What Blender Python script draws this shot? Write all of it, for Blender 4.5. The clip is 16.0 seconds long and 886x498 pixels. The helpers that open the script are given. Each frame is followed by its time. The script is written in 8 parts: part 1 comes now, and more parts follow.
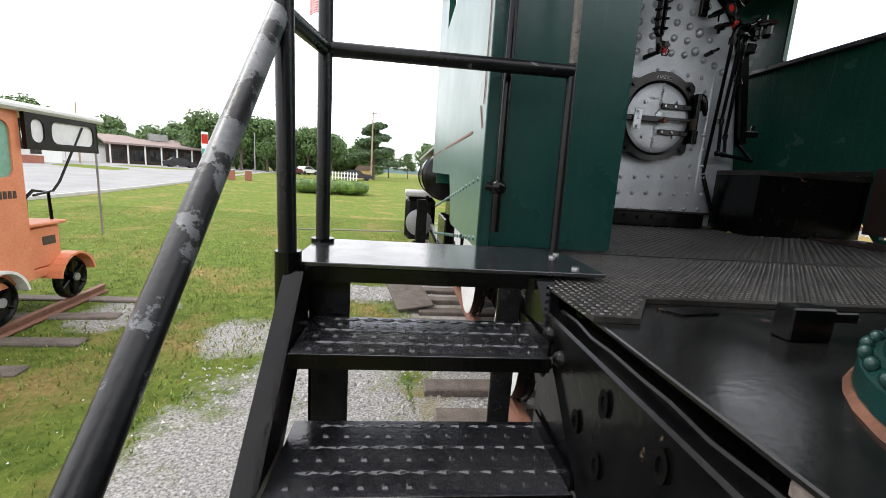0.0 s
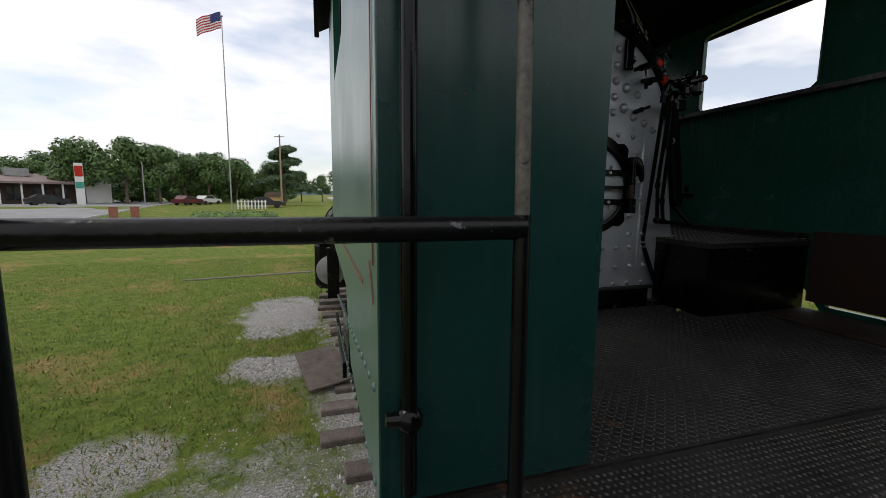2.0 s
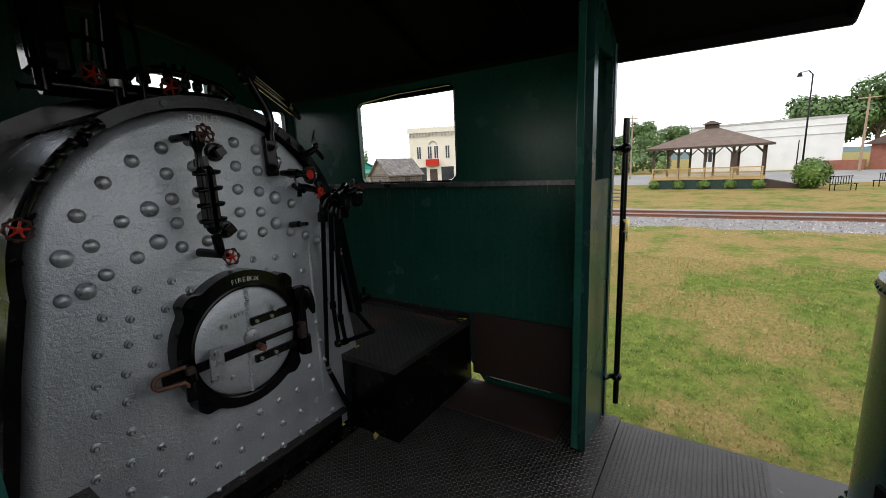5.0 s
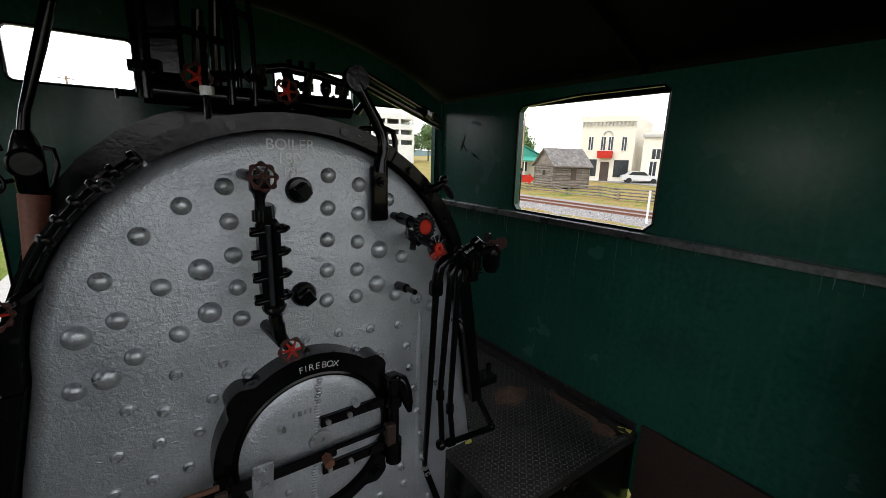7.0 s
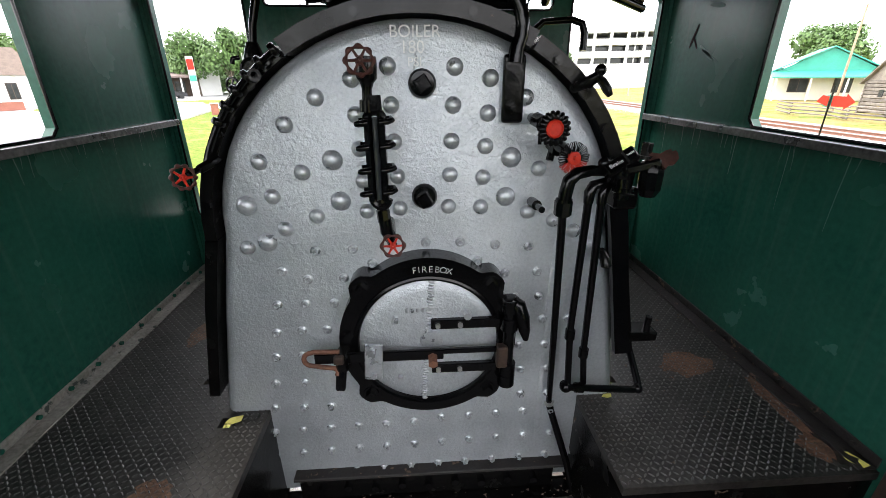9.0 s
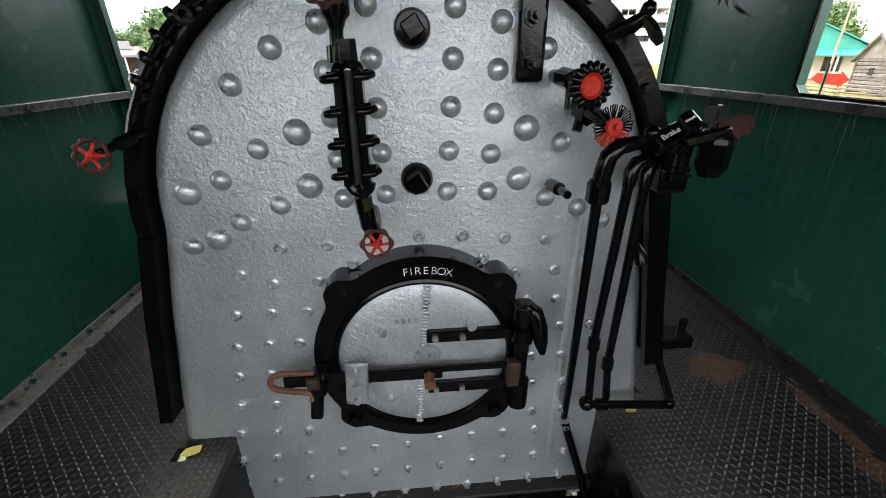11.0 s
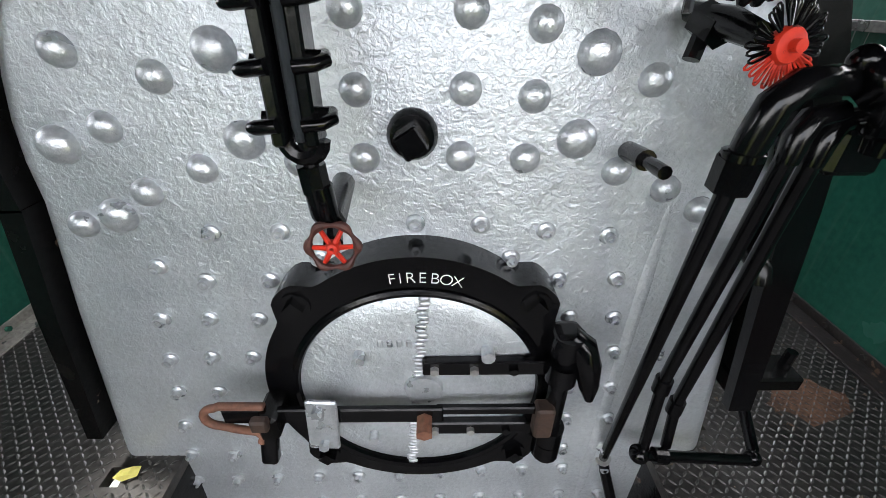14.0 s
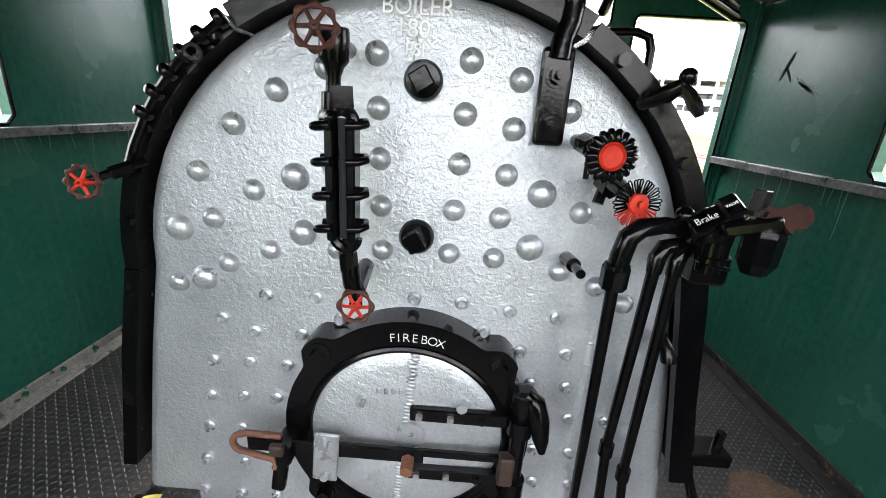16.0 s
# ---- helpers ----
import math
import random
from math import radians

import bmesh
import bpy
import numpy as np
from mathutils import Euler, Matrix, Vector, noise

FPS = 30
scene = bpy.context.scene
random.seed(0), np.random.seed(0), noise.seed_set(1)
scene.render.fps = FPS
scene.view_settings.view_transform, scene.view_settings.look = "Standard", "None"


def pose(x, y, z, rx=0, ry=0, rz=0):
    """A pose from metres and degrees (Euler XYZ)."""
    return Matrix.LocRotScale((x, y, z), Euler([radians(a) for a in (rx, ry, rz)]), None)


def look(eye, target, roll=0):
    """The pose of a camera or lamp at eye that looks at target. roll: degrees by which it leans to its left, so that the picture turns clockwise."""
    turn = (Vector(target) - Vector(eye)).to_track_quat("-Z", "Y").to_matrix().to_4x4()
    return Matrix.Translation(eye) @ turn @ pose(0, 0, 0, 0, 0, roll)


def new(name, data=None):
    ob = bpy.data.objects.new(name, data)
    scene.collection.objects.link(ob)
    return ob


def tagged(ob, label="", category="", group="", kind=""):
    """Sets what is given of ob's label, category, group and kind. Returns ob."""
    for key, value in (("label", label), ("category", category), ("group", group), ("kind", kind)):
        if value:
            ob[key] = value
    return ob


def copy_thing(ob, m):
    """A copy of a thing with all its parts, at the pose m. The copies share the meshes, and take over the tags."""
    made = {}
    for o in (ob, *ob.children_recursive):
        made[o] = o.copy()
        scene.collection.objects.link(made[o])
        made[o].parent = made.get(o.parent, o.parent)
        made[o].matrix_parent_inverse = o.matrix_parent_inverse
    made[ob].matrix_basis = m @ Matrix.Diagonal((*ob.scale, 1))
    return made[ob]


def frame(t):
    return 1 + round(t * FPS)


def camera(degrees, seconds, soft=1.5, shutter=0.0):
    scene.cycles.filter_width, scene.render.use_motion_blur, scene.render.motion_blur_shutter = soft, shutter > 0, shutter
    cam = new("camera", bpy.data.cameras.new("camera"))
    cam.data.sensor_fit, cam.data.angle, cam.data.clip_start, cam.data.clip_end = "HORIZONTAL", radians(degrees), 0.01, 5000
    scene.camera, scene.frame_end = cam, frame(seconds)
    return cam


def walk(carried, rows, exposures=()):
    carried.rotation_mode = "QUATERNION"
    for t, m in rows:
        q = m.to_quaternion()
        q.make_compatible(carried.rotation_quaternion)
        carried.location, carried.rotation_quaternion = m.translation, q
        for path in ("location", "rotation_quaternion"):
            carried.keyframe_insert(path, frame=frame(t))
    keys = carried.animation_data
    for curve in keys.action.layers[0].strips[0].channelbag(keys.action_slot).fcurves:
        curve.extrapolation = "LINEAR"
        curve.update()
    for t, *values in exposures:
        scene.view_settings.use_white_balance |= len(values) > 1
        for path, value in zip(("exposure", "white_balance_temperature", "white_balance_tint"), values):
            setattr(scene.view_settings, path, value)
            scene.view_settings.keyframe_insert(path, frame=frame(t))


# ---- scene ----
cam = camera(94.0, 16.0, 0.75)
PATH = [
    (0, -1.788, -3.024, 0.273, 79.98, -3.70, -5.33),
    (0.5, -1.729, -2.834, 0.340, 80.55, -3.35, -5.23),
    (1, -1.750, -2.717, 0.528, 81.88, -2.52, -6.96),
    (1.5, -1.702, -2.491, 0.648, 82.42, -1.41, -10.60),
    (2, -1.603, -2.283, 0.715, 82.67, -0.57, -16.58),
    (2.5, -1.562, -2.186, 0.890, 82.19, 0.93, -25.71),
    (3, -1.497, -2.109, 1.092, 81.18, 2.69, -36.95),
    (3.5, -1.327, -2.032, 1.155, 79.74, 3.41, -48.18),
    (4, -1.206, -1.957, 1.332, 79.26, 3.17, -55.23),
    (4.2, -1.182, -1.928, 1.357, 78.99, 2.86, -57.96),
    (6.3, -0.553, -1.554, 1.742, 79.24, -0.56, -49.19),
    (6.5, -0.514, -1.513, 1.744, 79.02, -0.83, -46.29),
    (7, -0.353, -1.284, 1.730, 77.30, -1.61, -34.96),
    (7.5, -0.260, -1.176, 1.686, 73.83, -1.48, -21.41),
    (8, -0.114, -1.223, 1.638, 69.98, -0.68, -7.75),
    (8.2, -0.058, -1.241, 1.625, 68.85, -0.58, -4.67),
    (10.3, 0.015, -1.284, 1.648, 66.86, 0.83, -2.73),
    (10.5, 0.016, -1.264, 1.629, 66.67, 0.91, -2.53),
    (11, -0.007, -1.014, 1.561, 65.07, 0.45, -4.90),
    (11.5, 0.008, -0.789, 1.543, 63.00, 1.15, -4.57),
    (12, 0.099, -0.661, 1.550, 62.10, 2.85, 1.48),
    (12.5, 0.137, -0.576, 1.519, 59.49, 3.75, 6.94),
    (13, 0.091, -0.566, 1.502, 56.96, 2.17, 5.72),
    (13.5, 0.072, -0.595, 1.461, 56.17, 0.51, 1.93),
    (14, 0.049, -0.647, 1.468, 58.74, -0.39, -0.81),
    (14.5, 0.107, -0.823, 1.475, 61.65, -1.15, 3.44),
    (15, 0.129, -0.902, 1.469, 62.81, -1.42, 5.52),
    (15.5, 0.111, -0.918, 1.474, 64.56, -2.37, 4.93),
    (16, 0.095, -0.903, 1.567, 71.18, -3.50, 2.53),
]
EXPOSURES = [(0.0, -0.1), (0.5, -0.25), (1.0, -0.75), (2.0, -1.38), (3.0, -1.6), (3.5, -1.6), (4.0, -1.08), (4.2, -0.9), (6.3, -0.5), (7.0, -0.22), (7.5, 0.28), (8.0, 0.95), (10.5, 1.15), (11.0, 1.0), (11.5, 0.85), (12.0, 0.95), (12.5, 1.1), (13.5, 1.6), (14.0, 1.85), (15.0, 2.05), (16.0, 2.0)]
walk(cam, [(t, pose(x, y, z, rx, ry, rz)) for t, x, y, z, rx, ry, rz in PATH], EXPOSURES)

# ---- daylight: bright thin overcast with a soft sun ----
world = bpy.data.worlds.new("sky")
scene.world = world
world.use_nodes = True
wn, wl = world.node_tree.nodes, world.node_tree.links
wn.clear()
SUN_EL, SUN_AZ = radians(52), radians(-70)
sky = wn.new("ShaderNodeTexSky")
sky.sky_type = 'NISHITA'
sky.sun_disc = False
sky.sun_elevation, sky.sun_rotation = SUN_EL, SUN_AZ
coord = wn.new("ShaderNodeTexCoord")
stretch = wn.new("ShaderNodeMapping")
stretch.inputs["Scale"].default_value = (1.0, 1.0, 3.2)
cloud = wn.new("ShaderNodeTexNoise")
cloud.inputs["Scale"].default_value = 2.6
cloud.inputs["Detail"].default_value = 7
cloud.inputs["Roughness"].default_value = 0.55
cover = wn.new("ShaderNodeValToRGB")
cover.color_ramp.elements[0].position, cover.color_ramp.elements[0].color = 0.37, (0.42, 0.42, 0.42, 1)
cover.color_ramp.elements[1].position, cover.color_ramp.elements[1].color = 0.53, (1, 1, 1, 1)
mixsky = wn.new("ShaderNodeMix")
mixsky.data_type = 'RGBA'
mixsky.inputs["B"].default_value = (31.0, 30.6, 31.2, 1)
bg = wn.new("ShaderNodeBackground")
bg.inputs["Strength"].default_value = 0.09
out = wn.new("ShaderNodeOutputWorld")
wl.new(coord.outputs["Generated"], stretch.inputs["Vector"])
wl.new(stretch.outputs["Vector"], cloud.inputs["Vector"])
wl.new(cloud.outputs["Fac"], cover.inputs["Fac"])
wl.new(cover.outputs["Color"], mixsky.inputs["Factor"])
lift = wn.new("ShaderNodeVectorMath")
lift.operation = 'SCALE'
lift.inputs["Scale"].default_value = 4.0
wl.new(sky.outputs["Color"], lift.inputs[0])
wl.new(lift.outputs[0], mixsky.inputs["A"])
wl.new(mixsky.outputs["Result"], bg.inputs["Color"])
wl.new(bg.outputs["Background"], out.inputs["Surface"])
sun = new("sun", bpy.data.lights.new("sun", 'SUN'))
sun.data.energy, sun.data.angle, sun.data.color = 1.6, radians(14), (1.0, 0.96, 0.9)
sun.matrix_world = look((0, 0, 40), (-40 * math.cos(SUN_EL) * math.sin(SUN_AZ), -40 * math.cos(SUN_EL) * math.cos(SUN_AZ), 40 - 40 * math.sin(SUN_EL)))

# ---- materials ----
MATS = {}


def mat(name, c1, c2, rough=0.6, metal=0.0, scale=8.0, fine=60.0, bump=0.15, mix=0.5, wear=None, wear_at=0.62, rand=0.0, dist=0.01, wear_scale=7.0, streak=0.0, spec=0.5):
    """Two colours mixed by coarse and fine noise, relief, optional worn patches of a third colour, optional vertical streaks."""
    m = bpy.data.materials.new(name)
    m.use_nodes = True
    n, l = m.node_tree.nodes, m.node_tree.links
    b = n["Principled BSDF"]
    tc = n.new("ShaderNodeTexCoord")
    geo = n.new("ShaderNodeNewGeometry")
    co, fi = n.new("ShaderNodeTexNoise"), n.new("ShaderNodeTexNoise")
    co.inputs["Scale"].default_value, co.inputs["Detail"].default_value = scale, 5
    fi.inputs["Scale"].default_value, fi.inputs["Detail"].default_value = fine, 4
    for t in (co, fi):
        l.new(geo.outputs["Position"], t.inputs["Vector"])
    blend = n.new("ShaderNodeMath")
    blend.operation = 'MULTIPLY_ADD'
    blend.inputs[1].default_value = 1 - mix
    l.new(co.outputs["Fac"], blend.inputs[0])
    half = n.new("ShaderNodeMath")
    half.operation = 'MULTIPLY'
    half.inputs[1].default_value = mix
    l.new(fi.outputs["Fac"], half.inputs[0])
    l.new(half.outputs[0], blend.inputs[2])
    ramp = n.new("ShaderNodeValToRGB")
    ramp.color_ramp.elements[0].position, ramp.color_ramp.elements[0].color = 0.36, (*c1, 1)
    ramp.color_ramp.elements[1].position, ramp.color_ramp.elements[1].color = 0.64, (*c2, 1)
    l.new(blend.outputs[0], ramp.inputs["Fac"])
    col = ramp.outputs["Color"]
    r_val = None
    if streak:
        mp = n.new("ShaderNodeMapping")
        mp.inputs["Scale"].default_value = (9, 9, 0.35)
        st = n.new("ShaderNodeTexNoise")
        st.inputs["Scale"].default_value, st.inputs["Detail"].default_value = 4.0, 4
        l.new(geo.outputs["Position"], mp.inputs["Vector"])
        l.new(mp.outputs["Vector"], st.inputs["Vector"])
        sr = n.new("ShaderNodeValToRGB")
        sr.color_ramp.elements[0].position, sr.color_ramp.elements[1].position = 0.55, 0.78
        l.new(st.outputs["Fac"], sr.inputs["Fac"])
        sm = n.new("ShaderNodeMath")
        sm.operation = 'MULTIPLY'
        sm.inputs[1].default_value = streak
        l.new(sr.outputs["Color"], sm.inputs[0])
        mx = n.new("ShaderNodeMix")
        mx.data_type = 'RGBA'
        mx.inputs["B"].default_value = (0.55, 0.55, 0.5, 1)
        l.new(sm.outputs[0], mx.inputs["Factor"])
        l.new(col, mx.inputs["A"])
        col = mx.outputs["Result"]
    if wear:
        wn_ = n.new("ShaderNodeTexNoise")
        wn_.inputs["Scale"].default_value, wn_.inputs["Detail"].default_value, wn_.inputs["Roughness"].default_value = wear_scale, 7, 0.65
        l.new(geo.outputs["Position"], wn_.inputs["Vector"])
        wr = n.new("ShaderNodeValToRGB")
        wr.color_ramp.elements[0].position, wr.color_ramp.elements[1].position = wear_at, wear_at + 0.025
        l.new(wn_.outputs["Fac"], wr.inputs["Fac"])
        mx = n.new("ShaderNodeMix")
        mx.data_type = 'RGBA'
        mx.inputs["B"].default_value = (*wear, 1)
        l.new(wr.outputs["Color"], mx.inputs["Factor"])
        l.new(col, mx.inputs["A"])
        col = mx.outputs["Result"]
    if rand:
        oi = n.new("ShaderNodeObjectInfo")
        gi = n.new("ShaderNodeMath")
        gi.operation = 'ADD'
        l.new(oi.outputs["Random"], gi.inputs[0])
        l.new(geo.outputs["Random Per Island"], gi.inputs[1])
        fr = n.new("ShaderNodeMath")
        fr.operation = 'FRACT'
        l.new(gi.outputs[0], fr.inputs[0])
        mr = n.new("ShaderNodeMapRange")
        mr.inputs["To Min"].default_value, mr.inputs["To Max"].default_value = 1 - rand, 1 + rand
        l.new(fr.outputs[0], mr.inputs["Value"])
        hs = n.new("ShaderNodeHueSaturation")
        l.new(mr.outputs["Result"], hs.inputs["Value"])
        l.new(col, hs.inputs["Color"])
        col = hs.outputs["Color"]
    l.new(col, b.inputs["Base Color"])
    rr = n.new("ShaderNodeMapRange")
    rr.inputs["To Min"].default_value, rr.inputs["To Max"].default_value = max(0.02, rough - 0.12), min(1, rough + 0.12)
    l.new(co.outputs["Fac"], rr.inputs["Value"])
    l.new(rr.outputs["Result"], b.inputs["Roughness"])
    b.inputs["Metallic"].default_value = metal
    b.inputs["Specular IOR Level"].default_value = spec
    if bump:
        bp = n.new("ShaderNodeBump")
        bp.inputs["Strength"].default_value, bp.inputs["Distance"].default_value = bump, dist
        l.new(blend.outputs[0], bp.inputs["Height"])
        l.new(bp.outputs["Normal"], b.inputs["Normal"])
    MATS[name] = m
    return m


GREEN = mat("green_paint", (0.0105, 0.064, 0.044), (0.0180, 0.095, 0.066), rough=0.24, spec=0.35, scale=3, fine=40, bump=0.05, streak=0.03)
CHALKY = mat("faded_green_paint", (0.058, 0.122, 0.100), (0.092, 0.165, 0.138), rough=0.34, spec=0.7, scale=3, fine=40, bump=0.05, wear=(0.020, 0.062, 0.052), wear_at=0.66, wear_scale=2.5)
DUSTY = mat("dusty_painted_steel", (0.11, 0.105, 0.09), (0.23, 0.22, 0.195), rough=0.7, scale=12, fine=80, bump=0.3, wear=(0.02, 0.03, 0.026), wear_at=0.60, wear_scale=14)
DRIP = mat("pale_run_stain", (0.045, 0.105, 0.088), (0.11, 0.17, 0.15), rough=0.5, scale=25, fine=90, bump=0.0)
# Same green, darkened so the rear panels look shaded; tanks and dome share it.
GREEN_DIM = mat("green_paint_outside", (0.0045, 0.031, 0.027), (0.008, 0.043, 0.036), rough=0.27, spec=0.5, scale=2.5, fine=30, bump=0.05, streak=0.02, wear=(0.20, 0.19, 0.15), wear_at=0.73)
SILVER = mat("silver_paint", (0.40, 0.425, 0.45), (0.56, 0.59, 0.615), rough=0.36, metal=0.55, scale=5, fine=95, bump=0.0, mix=0.35, wear=(0.25, 0.255, 0.26), wear_at=0.70, wear_scale=9)
SILVER_RIVET = mat("silver_paint_rivet", (0.34, 0.36, 0.38), (0.50, 0.52, 0.54), rough=0.30, metal=0.6, scale=14, fine=110, bump=0.0)


def brushed_relief(m, scales, strength, dist):
    """Thick hand-brushed paint: crinkles a few millimetres wide, drawn out sideways, over broad unevenness."""
    n, l = m.node_tree.nodes, m.node_tree.links
    geo = n.new("ShaderNodeNewGeometry")
    total = None
    for (sx, sy, sz), k, detail in scales:
        mp = n.new("ShaderNodeMapping")
        mp.inputs["Scale"].default_value = (sx, sy, sz)
        t = n.new("ShaderNodeTexNoise")
        t.inputs["Scale"].default_value, t.inputs["Detail"].default_value, t.inputs["Roughness"].default_value, t.inputs["Distortion"].default_value = 1.0, detail, 0.6, 0.6
        l.new(geo.outputs["Position"], mp.inputs["Vector"])
        l.new(mp.outputs["Vector"], t.inputs["Vector"])
        mu = n.new("ShaderNodeMath")
        mu.operation = 'MULTIPLY'
        mu.inputs[1].default_value = k
        l.new(t.outputs["Fac"], mu.inputs[0])
        if total is None:
            total = mu.outputs[0]
        else:
            ad = n.new("ShaderNodeMath")
            l.new(total, ad.inputs[0])
            l.new(mu.outputs[0], ad.inputs[1])
            total = ad.outputs[0]
    bp = n.new("ShaderNodeBump")
    bp.inputs["Strength"].default_value, bp.inputs["Distance"].default_value = strength, dist
    l.new(total, bp.inputs["Height"])
    l.new(bp.outputs["Normal"], n["Principled BSDF"].inputs["Normal"])


brushed_relief(SILVER, [((60, 60, 70), 1.0, 3), ((140, 140, 165), 0.45, 2), ((9, 9, 5), 1.2, 3)], 1.0, 0.0034)
brushed_relief(SILVER_RIVET, [((90, 90, 110), 1.0, 3), ((260, 260, 260), 0.3, 2)], 0.6, 0.002)
BLACK = mat("black_enamel", (0.0012, 0.0012, 0.0015), (0.0035, 0.0035, 0.004), rough=0.17, spec=0.24, scale=16, fine=70, bump=0.22, dist=0.004)
BLACK_ROUGH = mat("black_brushed_paint", (0.0012, 0.0012, 0.0015), (0.0045, 0.0043, 0.004), rough=0.24, spec=0.22, dist=0.004, scale=11, fine=55, bump=0.35, wear=(0.085, 0.060, 0.045), wear_at=0.67, wear_scale=16)
CEILING = mat("soot_black_paint", (0.0012, 0.0012, 0.0012), (0.004, 0.004, 0.0038), rough=0.7, spec=0.08, scale=3, fine=30, bump=0.15)
RAILPAINT = mat("chipped_black_paint", (0.002, 0.002, 0.0025), (0.005, 0.005, 0.0055), rough=0.30, spec=0.3, scale=10, fine=80, bump=0.2, wear=(0.10, 0.105, 0.11), wear_at=0.665, wear_scale=13)
GREYPIPE = mat("worn_grey_pipe", (0.105, 0.108, 0.112), (0.19, 0.195, 0.20), rough=0.40, scale=12, fine=80, bump=0.25, wear=(0.005, 0.005, 0.006), wear_at=0.475, wear_scale=10)
BAREPIPE = mat("bare_grey_brown_pipe", (0.060, 0.054, 0.046), (0.15, 0.135, 0.115), rough=0.6, scale=14, fine=90, bump=0.3, wear=(0.008, 0.008, 0.009), wear_at=0.56, wear_scale=11)
CHECKER = mat("dark_checker_plate", (0.014, 0.0128, 0.012), (0.054, 0.049, 0.045), rough=0.40, metal=0.35, scale=6, fine=60, bump=0.2, wear=(0.13, 0.065, 0.038), wear_at=0.66, wear_scale=4.5)
CHIP = mat("bare_paint_chip", (0.050, 0.055, 0.048), (0.11, 0.105, 0.09), rough=0.7, scale=60, fine=200, bump=0.2)
LUG = mat("checker_lug", (0.040, 0.0385, 0.037), (0.14, 0.135, 0.13), rough=0.36, metal=0.5, scale=7, fine=50, bump=0.05, wear=(0.13, 0.068, 0.042), wear_at=0.66, wear_scale=4.5)
LEDGE = mat("worn_steel_ledge", (0.10, 0.10, 0.10), (0.26, 0.26, 0.255), rough=0.30, metal=0.7, scale=7, fine=60, bump=0.1, wear=(0.03, 0.03, 0.03), wear_at=0.66, wear_scale=12)
DECK = mat("black_deck_paint", (0.004, 0.004, 0.004), (0.012, 0.0115, 0.011), rough=0.20, scale=6, fine=60, bump=0.14, dist=0.006, wear=(0.07, 0.055, 0.045), wear_at=0.66, wear_scale=11)
PLATFORM = mat("scuffed_black_plate", (0.012, 0.012, 0.014), (0.035, 0.035, 0.038), rough=0.16, spec=1.0, metal=0.12, scale=9, fine=90, bump=0.08, wear=(0.11, 0.10, 0.09), wear_at=0.70, wear_scale=14)
RUST = mat("rusted_steel", (0.085, 0.034, 0.020), (0.19, 0.080, 0.046), rough=0.7, scale=12, fine=80, bump=0.4)
RUSTDARK = mat("rusty_dark_plate", (0.018, 0.010, 0.007), (0.045, 0.022, 0.013), rough=0.7, scale=6, fine=70, bump=0.35)
FLAKED = mat("flaking_black_and_rust", (0.006, 0.005, 0.005), (0.016, 0.012, 0.010), rough=0.6, scale=20, fine=90, bump=0.5, wear=(0.12, 0.075, 0.05), wear_at=0.61, wear_scale=22)
COPPER = mat("rust_red_pipe", (0.16, 0.055, 0.035), (0.24, 0.085, 0.05), rough=0.55, scale=12, fine=80, bump=0.2)
RED = mat("red_paint", (0.36, 0.016, 0.007), (0.52, 0.030, 0.013), rough=0.5, spec=0.25, scale=20, fine=90, bump=0.1, wear=(0.03, 0.012, 0.010), wear_at=0.64, wear_scale=40)
DARKRED = mat("dark_rust_red", (0.034, 0.011, 0.009), (0.075, 0.024, 0.018), rough=0.55, spec=0.3, scale=25, fine=90, bump=0.25)
HANDLE = mat("dark_worn_handle", (0.020, 0.008, 0.006), (0.050, 0.018, 0.013), rough=0.6, spec=0.2, scale=25, fine=90, bump=0.25)
WHITE_PAINT = mat("white_lettering", (0.70, 0.70, 0.68), (0.80, 0.80, 0.78), rough=0.6, scale=30, fine=120, bump=0.05)
GREY_LETTER = mat("worn_lettering", (0.62, 0.62, 0.61), (0.82, 0.82, 0.80), rough=0.6, scale=40, fine=120, bump=0.1)
CHROME = mat("dull_zinc", (0.42, 0.42, 0.41), (0.55, 0.55, 0.54), rough=0.4, metal=0.9, scale=30, fine=120, bump=0.08)
DIRT = mat("dirt_and_debris", (0.06, 0.045, 0.032), (0.14, 0.11, 0.08), rough=0.95, scale=18, fine=120, bump=0.8, rand=0.3)
STEEL_RAIL = mat("rusty_rail", (0.14, 0.060, 0.036), (0.24, 0.11, 0.07), rough=0.7, scale=15, fine=90, bump=0.25)
TIE = mat("weathered_tie", (0.07, 0.055, 0.045), (0.17, 0.14, 0.12), rough=0.9, scale=7, fine=60, bump=0.8, rand=0.25)
STONE = mat("gravel_stone", (0.34, 0.325, 0.31), (0.58, 0.565, 0.55), rough=0.9, scale=20, fine=90, bump=0.4, rand=0.45)
BALLAST = mat("pale_ballast", (0.27, 0.255, 0.25), (0.52, 0.50, 0.49), rough=0.9, scale=4, fine=25, bump=1.0, rand=0.45, dist=0.08)
TYRE_WHITE = mat("white_tyre_rim", (0.55, 0.55, 0.53), (0.75, 0.75, 0.73), rough=0.6, scale=15, fine=60, bump=0.1)
ASPHALT = mat("worn_asphalt", (0.20, 0.20, 0.20), (0.30, 0.30, 0.295), rough=0.9, scale=0.5, fine=12, bump=0.3, dist=0.02)
KERB = mat("kerb_concrete", (0.36, 0.35, 0.33), (0.50, 0.49, 0.47), rough=0.9, scale=3, fine=40, bump=0.3)
ORANGE = mat("faded_orange_paint", (0.62, 0.20, 0.09), (0.74, 0.28, 0.14), rough=0.5, scale=4, fine=40, bump=0.1, wear=(0.28, 0.12, 0.07), wear_at=0.7)
